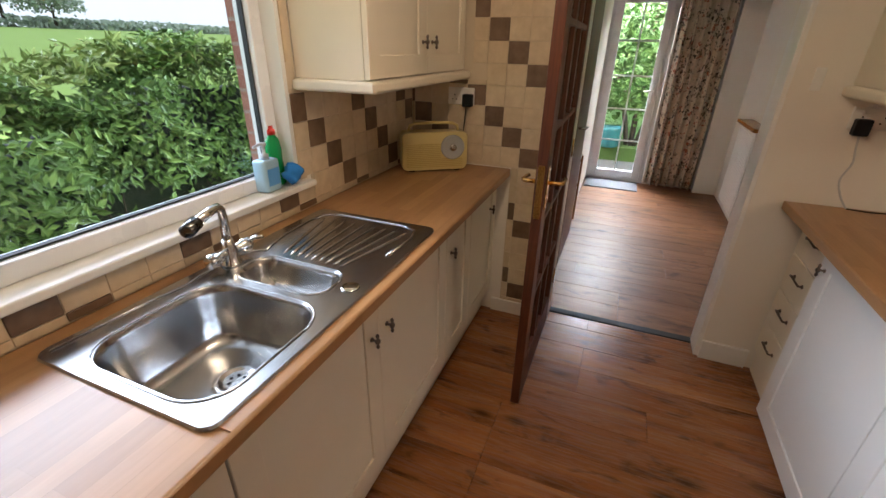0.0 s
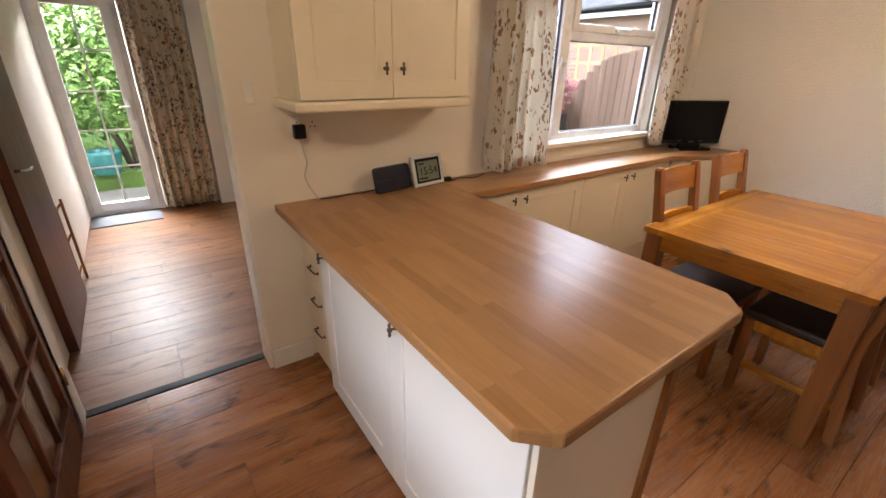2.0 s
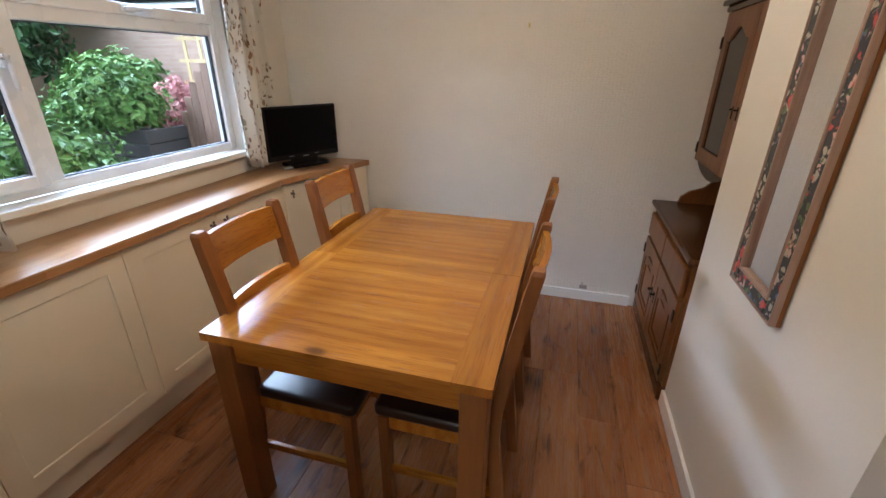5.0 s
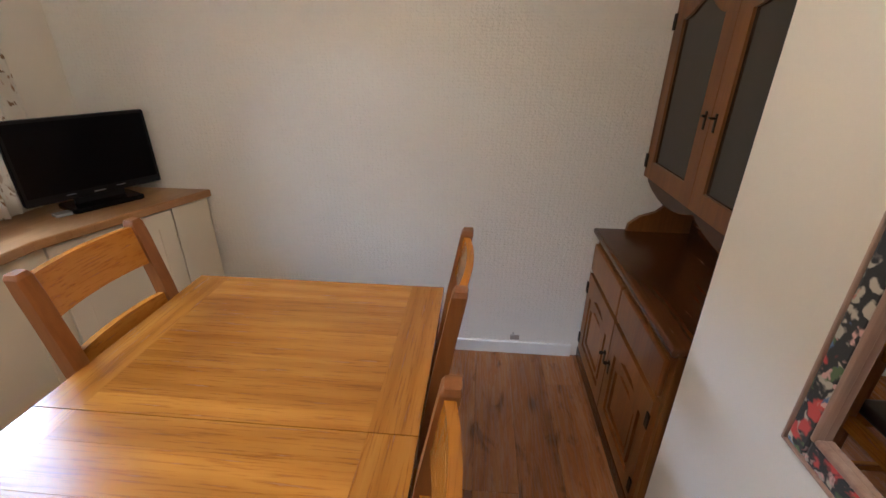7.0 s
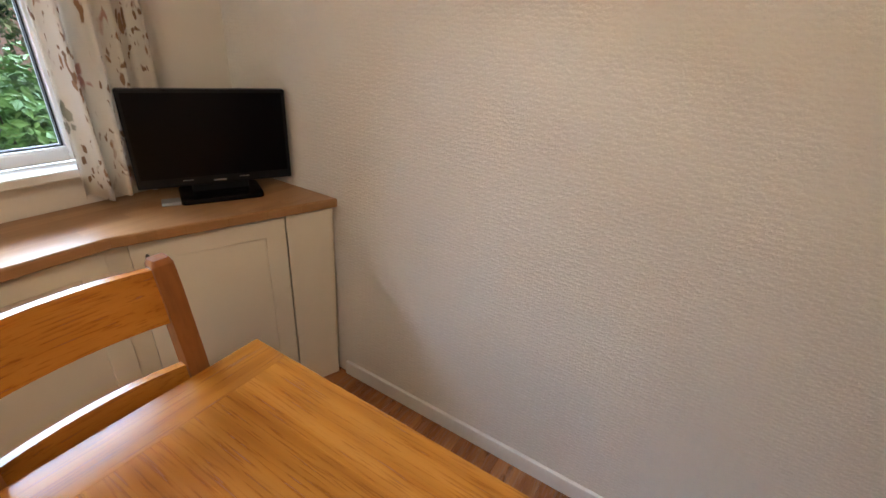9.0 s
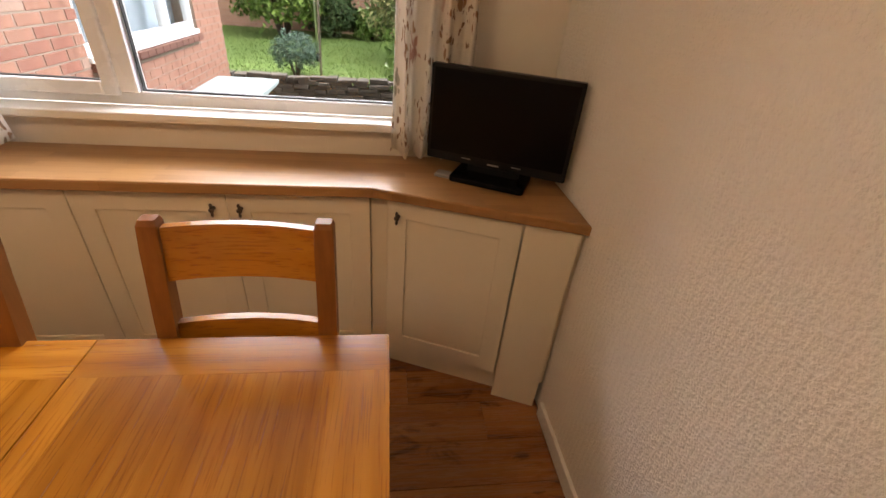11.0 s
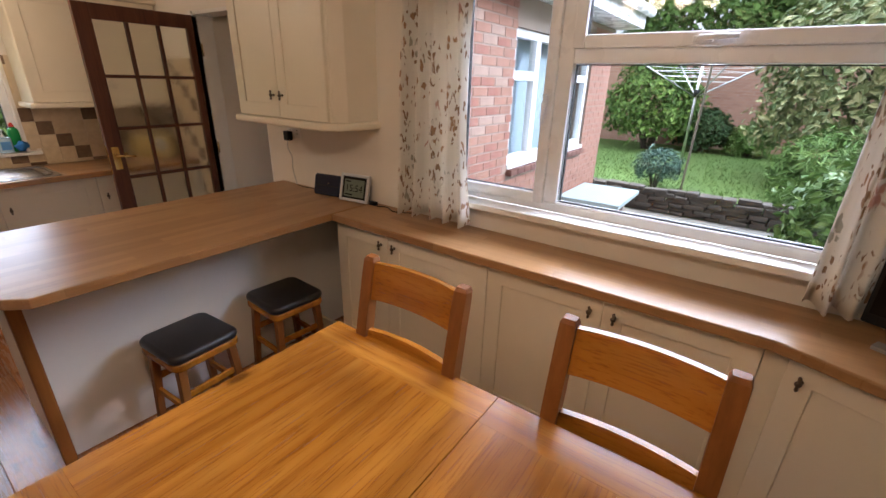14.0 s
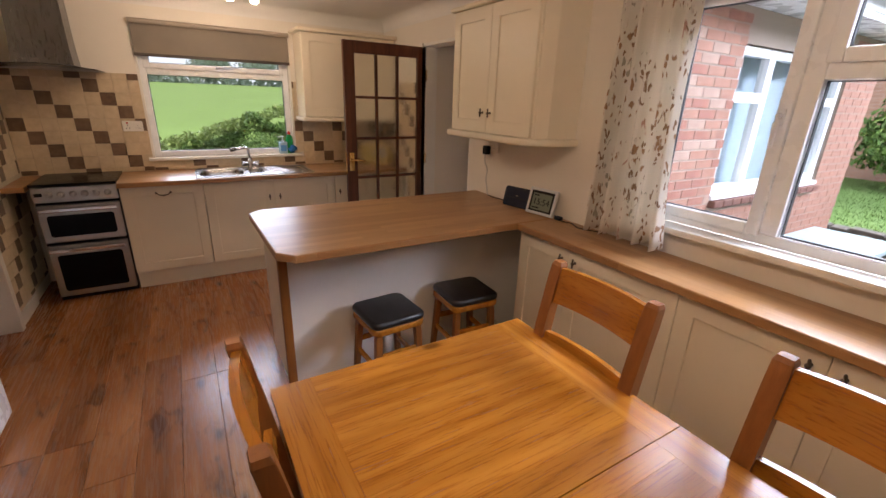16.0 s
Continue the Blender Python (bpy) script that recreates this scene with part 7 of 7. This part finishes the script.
for k in range(19):
    y = 3.7 + k * 0.105
    top = 1.76 if y < 4.55 else 0.93 + 0.83 * math.sqrt(max(0.0, 1 - ((y - 4.55) / 1.1) ** 2))
    part("board", box(B(), 7.38, 7.40, y, y + 0.1, -0.06, top + 0.012 * math.sin(k), 0.003), FENCEW, fence)
for z in (0.1, 0.75):
    part("rail", box(B(), 7.402, 7.44, 3.7, 5.69, z, z + 0.07), FENCEW, fence)
part("post", box(B(), 7.375, 7.455, 5.705, 5.785, -0.06, 1.02, 0.006), FENCEW, fence)
TRELLIS = wood("trellis_wood", (0.42, 0.30, 0.13), (0.54, 0.41, 0.20), (0.62, 0.50, 0.28), "z", 0.8)
trellis = thing("trellis", (8.2, 5.7, -0.3), "pale wooden trellis behind the fence", "trellis")
for k in range(6):
    part("upright", box(B(), 8.2, 8.22, 5.12 + k * 0.24, 5.16 + k * 0.24, -0.06, 2.10), TRELLIS, trellis)
for k in range(5):
    part("crossbar", box(B(), 8.18, 8.198, 5.0, 6.45, 0.76 + k * 0.27, 0.80 + k * 0.27), TRELLIS, trellis)
planter = thing("planter", (7.0, 6.1, -0.06), "dark wooden planter box by the fence", "planter")
for k in range(6):
    part("board", box(B(), 6.80, 6.83, 5.72, 6.6, -0.05 + k * 0.155, 0.095 + k * 0.155, 0.004), paint("dark_planter", (0.05, 0.045, 0.045), 0.8) if k == 0 else bpy.data.materials["dark_planter"], planter)
    part("side_board", box(B(), 6.832, 7.36, 5.72, 5.75, -0.05 + k * 0.155, 0.095 + k * 0.155, 0.004), bpy.data.materials["dark_planter"], planter)
part("soil", box(B(), 6.84, 7.36, 5.76, 6.6, -0.05, 0.82), SOIL, planter)
PINK = foliage("pink_bloom", (0.30, 0.10, 0.11), (0.45, 0.20, 0.20), (0.60, 0.36, 0.34))
bush("shrub", "pink flowering shrub behind the planter", (7.95, 6.35, 0.9), 0.42, 1500, 0.05, PINK, 1.1, 5, -0.06)
bush("shrub", "large green shrub spreading behind the planter", (8.9, 8.6, 0.9), 0.9, 3600, 0.07, LEAF_LIGHT, 0.9, 6, -0.06)

outhouse = thing("neighbour_house", (12.0, 8.5, -0.3), "brown brick neighbouring house with grey tiled roof", "house")
part("wall", box(B(), 10.0, 14.0, 2.0, 14.4, -0.3, 2.5), brickwork("neighbour_brick", (0.30, 0.185, 0.13), (0.40, 0.27, 0.20), (0.36, 0.31, 0.27), 1.0, "x"), outhouse)
part("fascia", box(B(), 9.72, 9.76, 1.9, 14.5, 2.42, 2.56, 0.004), UPVC, outhouse, "white fascia board")
part("gutter", tube(B(), [(9.68, 1.9, 2.56), (9.68, 14.5, 2.56)], 0.055, 10), BLACK, outhouse, "black gutter", True)
SLATE = paint("grey_roof_tile", (0.17, 0.165, 0.175), 0.75, 0.25, 18, 0.004)
bm = B()
for k in range(22):
    x0, z0 = 9.66 + k * 0.2, 2.57 + k * 0.115
    box(bm, x0, x0 + 0.34, 1.9, 14.5, z0 - 0.02, z0 + 0.10)
part("roof", bm, SLATE, outhouse, "grey tiled roof in courses")
bush("shrub", "bright green leafy shrub outside the dining window", (5.95, 6.05, 0.55), 0.62, 2600, 0.055, LEAF_LIGHT, 0.95, 5, -0.06)
bush("shrub", "light green shrub in the planter", (6.95, 6.25, 1.08), 0.46, 1900, 0.055, LEAF_LIGHT, 0.85, 5, 0.82)
bush("shrub", "tall variegated ivy-clad shrub in the garden", (6.15, 10.4, 1.75), 1.25, 7000, 0.075, LEAF_IVY, 1.35, 6, 0.1)
bush("shrub", "strappy green shrub below the variegated one", (5.85, 9.0, 0.55), 0.6, 3200, 0.028, LEAF_LIGHT, 0.95, 6, 0.1, 5.5)
bush("shrub", "small round blue-green conifer on the lawn edge", (3.86, 8.85, 0.45), 0.34, 2600, 0.022, LEAF_BLUE, 0.85, 5, 0.12, 2.2)
bush("shrub", "climbing green shrub on the garden wall", (2.75, 13.6, 1.2), 1.05, 5000, 0.08, LEAF_HEDGE, 1.15, 6, 0.12)
bush("shrub", "dark green shrub at the foot of the garden wall", (3.9, 14.2, 0.6), 0.6, 2600, 0.07, LEAF_DARK, 0.9, 6, 0.12)
bush("shrub", "green shrub at the foot of the garden wall", (4.9, 14.0, 0.45), 0.45, 2000, 0.07, LEAF_LIGHT, 0.9, 6, 0.12)
bush("shrub", "dark tree-like shrub behind the lawn", (8.2, 10.8, 2.2), 1.4, 5000, 0.10, LEAF_DARK, 1.1, 6, -0.3)
bush("shrub", "green shrub outside the hall door", (1.75, 8.5, 1.15), 0.85, 4200, 0.06, LEAF_LIGHT, 1.2, 6, 0.12)
bush("shrub", "dark shrub behind the hall garden", (0.9, 9.8, 1.3), 1.0, 3000, 0.07, LEAF_HEDGE, 1.2, 6, 0.12)
bush("tree", "leafy green tree rising behind the garden wall", (3.0, 18.6, 3.6), 2.7, 8000, 0.15, LEAF_LIGHT, 1.1, 5, 0.12, 1.7, "tree")
bush("tree", "tall dark green tree behind the garden wall", (7.6, 19.0, 4.0), 3.0, 8000, 0.16, LEAF_HEDGE, 1.15, 5, 0.12, 1.7, "tree")
pot = thing("plant_pot", (1.42, 8.05, 0.12), "teal glazed plant pot outside the hall door", "pot")
part("pot", lathe(B(), [(0.13, 0), (0.15, 0.02), (0.19, 0.26), (0.20, 0.30), (0.17, 0.30), (0.16, 0.27)], Matrix.Translation((1.42, 8.25, 0.12)), 24), paint("teal_glaze", (0.05, 0.20, 0.20), 0.25), pot, "", True)
bm = box(B(), 0.2, 2.9, 6.95, 8.0, -0.31, -0.04)
solid("pavement_hall", bm, PAVING, "grey paving outside the hall door", "paving")


# ---------------------------------------------------------------- wall tiles
def tile_material(name, a, b, rough):
    m, n, l, p = nodes(name)
    v = mapped(n, l, (1, 1, 1), True)
    info = n.new("ShaderNodeObjectInfo")
    c = ramp(n, l, noise_tex(n, l, v, 22, 5), [(0.3, a), (0.7, b)])
    c = mix(n, l, 0.3, c, ramp(n, l, info.outputs["Random"], [(0, a), (1, b)]))
    l.new(c, p.inputs["Base Color"])
    p.inputs["Roughness"].default_value = rough
    bump(n, l, noise_tex(n, l, v, 60, 3), 0.35, 0.0015, p)
    return m


TC = tile_material("tile_cream_stone", (0.56, 0.44, 0.285), (0.70, 0.58, 0.40), 0.36)
TB = tile_material("tile_brown_stone", (0.115, 0.068, 0.038), (0.215, 0.14, 0.085), 0.4)
PITCH = 0.1016
TILES = {}


def tile_mesh(w, h, material):
    key = (round(w, 3), round(h, 3), material.name)
    if key not in TILES:
        bm = box(B(), 0, w, -0.007, 0, 0, h, 0.0012, 1)
        me = bpy.data.meshes.new("tile")
        bm.to_mesh(me)
        bm.free()
        me.materials.append(material)
        TILES[key] = me
    return TILES[key]


def tiling(parent, place, u0, u1, z0, z1, ustart, ztop, skip=(), flip=1):
    """Lays square tiles over a stretch of wall; every fourth one on each diagonal is brown."""
    i0 = int(math.floor((u0 - ustart) / PITCH))
    i = i0
    while ustart + i * PITCH < u1 - 0.004:
        a, b = max(u0, ustart + i * PITCH), min(u1, ustart + (i + 1) * PITCH)
        j = int(math.floor((ztop - z1) / PITCH))
        while ztop - j * PITCH > z0 + 0.004:
            lo, hi = max(z0, ztop - (j + 1) * PITCH), min(z1, ztop - j * PITCH)
            aa, bb = a, b
            j += 1
            if bb - aa < 0.008 or hi - lo < 0.008:
                continue
            brown = (i - (j - 1)) % 4 == 0
            cut = False
            for sa, sb, sl, sh in skip:
                if aa < sb and bb > sa and lo < sh and hi > sl:
                    if hi > sl and lo < sl - 0.012 and hi > sl:
                        hi = sl
                    elif aa < sa - 0.012:
                        bb = sa
                    elif bb > sb + 0.012:
                        aa = sb
                    elif lo < sh < hi - 0.012:
                        lo = sh
                    else:
                        cut = True
            if cut or bb - aa < 0.01 or hi - lo < 0.01:
                continue
            ob = new("tile", tile_mesh(bb - aa - 0.0022, hi - lo - 0.0022, TB if brown else TC))
            ob.parent = parent
            ob.matrix_basis = place(aa + 0.0011, bb - 0.0011, lo + 0.0011)
        i += 1


walls = {o.name: o for o in scene.objects}
# grout beds behind the tiles
bm = B()
for b in [(WX, WX + 0.003, 0.115, 0.983, 0.905, 1.71), (WX, WX + 0.003, 2.327, 3.236, 0.905, 1.36), (WX, WX + 0.003, 0.983, 2.327, 0.905, 0.994), (WX, WX + 0.003, 2.258, 2.30, 1.03, 1.71),
          (WX, WX + 0.003, 0.983, 1.014, 1.03, 1.71)]:
    box(bm, *b)
for b in [(0.462, 1.298, NY - 0.003, NY, 0.914, 1.735), (1.052, 1.298, NY - 0.003, NY, 0.086, 0.914)]:
    box(bm, *b)
for b in [(0.462, 1.35, 0.112, 0.115, 0.092, 1.71)]:
    box(bm, *b)
solid("trim_grout", bm, GROUT, "beige grout behind the wall tiles", "grout")
place_w = lambda a, b, z: pose(WX + 0.0005, a, z, 0, 0, 90)
place_n = lambda a, b, z: pose(a, NY - 0.0005, z)
place_s = lambda a, b, z: pose(b, 0.1125, z, 0, 0, 180)
tiling(walls["wall_west"], place_w, 0.122, 1.014, 0.912, 1.71, 0.226 - PITCH, 1.660 + PITCH, [(0.983, 2.327, 0.994, 1.03)])
tiling(walls["wall_west"], place_w, 1.014, 3.233, 0.912, 1.71, 0.203, 1.648 + PITCH, [(0.983, 2.327, 0.994, 1.03), (1.014, 2.258, 1.0, 2.2), (2.275, 3.233, 1.357, 2.2)])
tiling(walls["wall_north"], place_n, 0.465, 1.298, 0.914, 1.735, 0.786, 1.735, [(0.44, 0.81, 1.35, 2.2)])
tiling(walls["wall_north"], place_n, 1.055, 1.298, 0.088, 0.914, 0.786, 1.735)
tiling(walls["wall_south"], place_s, 0.465, 1.35, 0.095, 1.71, 0.50, 1.648 + PITCH, [(0.465, 1.005, 0.865, 0.915)])

# ---------------------------------------------------------------- floor planks
PLANKS = {}


def plank(parent, x0, x1, y0, y1, material):
    key = (round(x1 - x0, 3), round(y1 - y0, 3), material.name)
    if key not in PLANKS:
        bm = box(B(), 0, x1 - x0, 0, y1 - y0, -0.0125, 0, 0.002, 1)
        me = bpy.data.meshes.new("plank")
        bm.to_mesh(me)
        bm.free()
        me.materials.append(material)
        PLANKS[key] = me
    ob = new("plank", PLANKS[key])
    ob.parent = parent
    ob.location = (x0, y0, 0)


def planking(parent, x0, x1, y0, y1, width, length, material, phase):
    rnd = random.Random(phase)
    y = y0
    while y < y1 - 0.01:
        w = min(width, y1 - y)
        x = x0 - rnd.choice([0.1, 0.35, 0.6, 0.85]) * length
        while x < x1 - 0.01:
            a, b = max(x, x0), min(x + length, x1)
            if b - a > 0.02:
                plank(parent, a, b - 0.0006, y, y + w - 0.0006, material)
            x += length
        y += w


planking(walls["floor"], WX, EX, -0.40, NY + 0.112, 0.182, 1.26, FLOOR, 3)
planking(walls["floor_hall"], 1.25, 2.70, NY + 0.165, 6.70, 0.182, 1.26, HALLFLOOR, 5)


# ---------------------------------------------------------------- bricks of the house wing
def brick_mesh(w, k, material):
    bm = box(B(), 0, w, -0.016, 0, 0, 0.065, 0.003, 1)
    for v in bm.verts:
        v.co += Vector(noise.noise_vector(v.co * 14 + Vector((k, 0, k)))) * 0.0025
    me = bpy.data.meshes.new("brick")
    bm.to_mesh(me)
    bm.free()
    me.materials.append(material)
    return me


BRICKS = {(w, k): brick_mesh(w, k, BRICK[k % 3]) for w in (0.215, 0.1025) for k in range(6)}
rb = random.Random(11)
verts, faces = [], []


def lay(y0, y1, z0, z1, near):
    row, z = 0, z0
    while z + 0.06 < z1:
        y = y0 - (0.1125 if row % 2 else 0.0)
        while y < y1 - 0.03:
            a, b = max(y, y0), min(y + 0.215, y1)
            k = rb.choice([0, 0, 1, 1, 2, 3, 4, 5])
            if b - a > 0.05:
                full = b - a > 0.2
                if near and (full or b - a < 0.12):
                    ob = new("brick", BRICKS[(0.215 if full else 0.1025, k)])
                    ob.parent = wing
                    ob.matrix_basis = Matrix.Translation(-ORIGIN[wing.name]) @ pose(XW - 0.0165, a, z, 0, 0, 90) @ Matrix.Translation((0, 0.001 * rb.uniform(-1, 1), 0))
                else:
                    n0 = len(verts)
                    verts.extend([(x, yy, zz) for x in (XW - 0.012, XW) for yy in (a, b) for zz in (z, z + 0.065)])
                    faces.extend([[n0 + q for q in f] for f in ((4, 6, 7, 5), (0, 4, 5, 1), (2, 3, 7, 6), (1, 5, 7, 3), (0, 2, 6, 4))])
            y += 0.225
        row += 1
        z += 0.075


lay(3.55, 4.98, -0.06, 2.30, True)
lay(4.98, 7.02, -0.06, 0.79, False)
lay(7.02, 7.82, -0.06, 2.30, False)
me = bpy.data.meshes.new("brick_courses")
me.from_pydata([Vector(v) - ORIGIN[wing.name] for v in verts], [], faces)
me.materials.append(BRICK[1])
bc = new("brick_courses", me)
bc.parent = wing
bc["kind"] = "stuff"
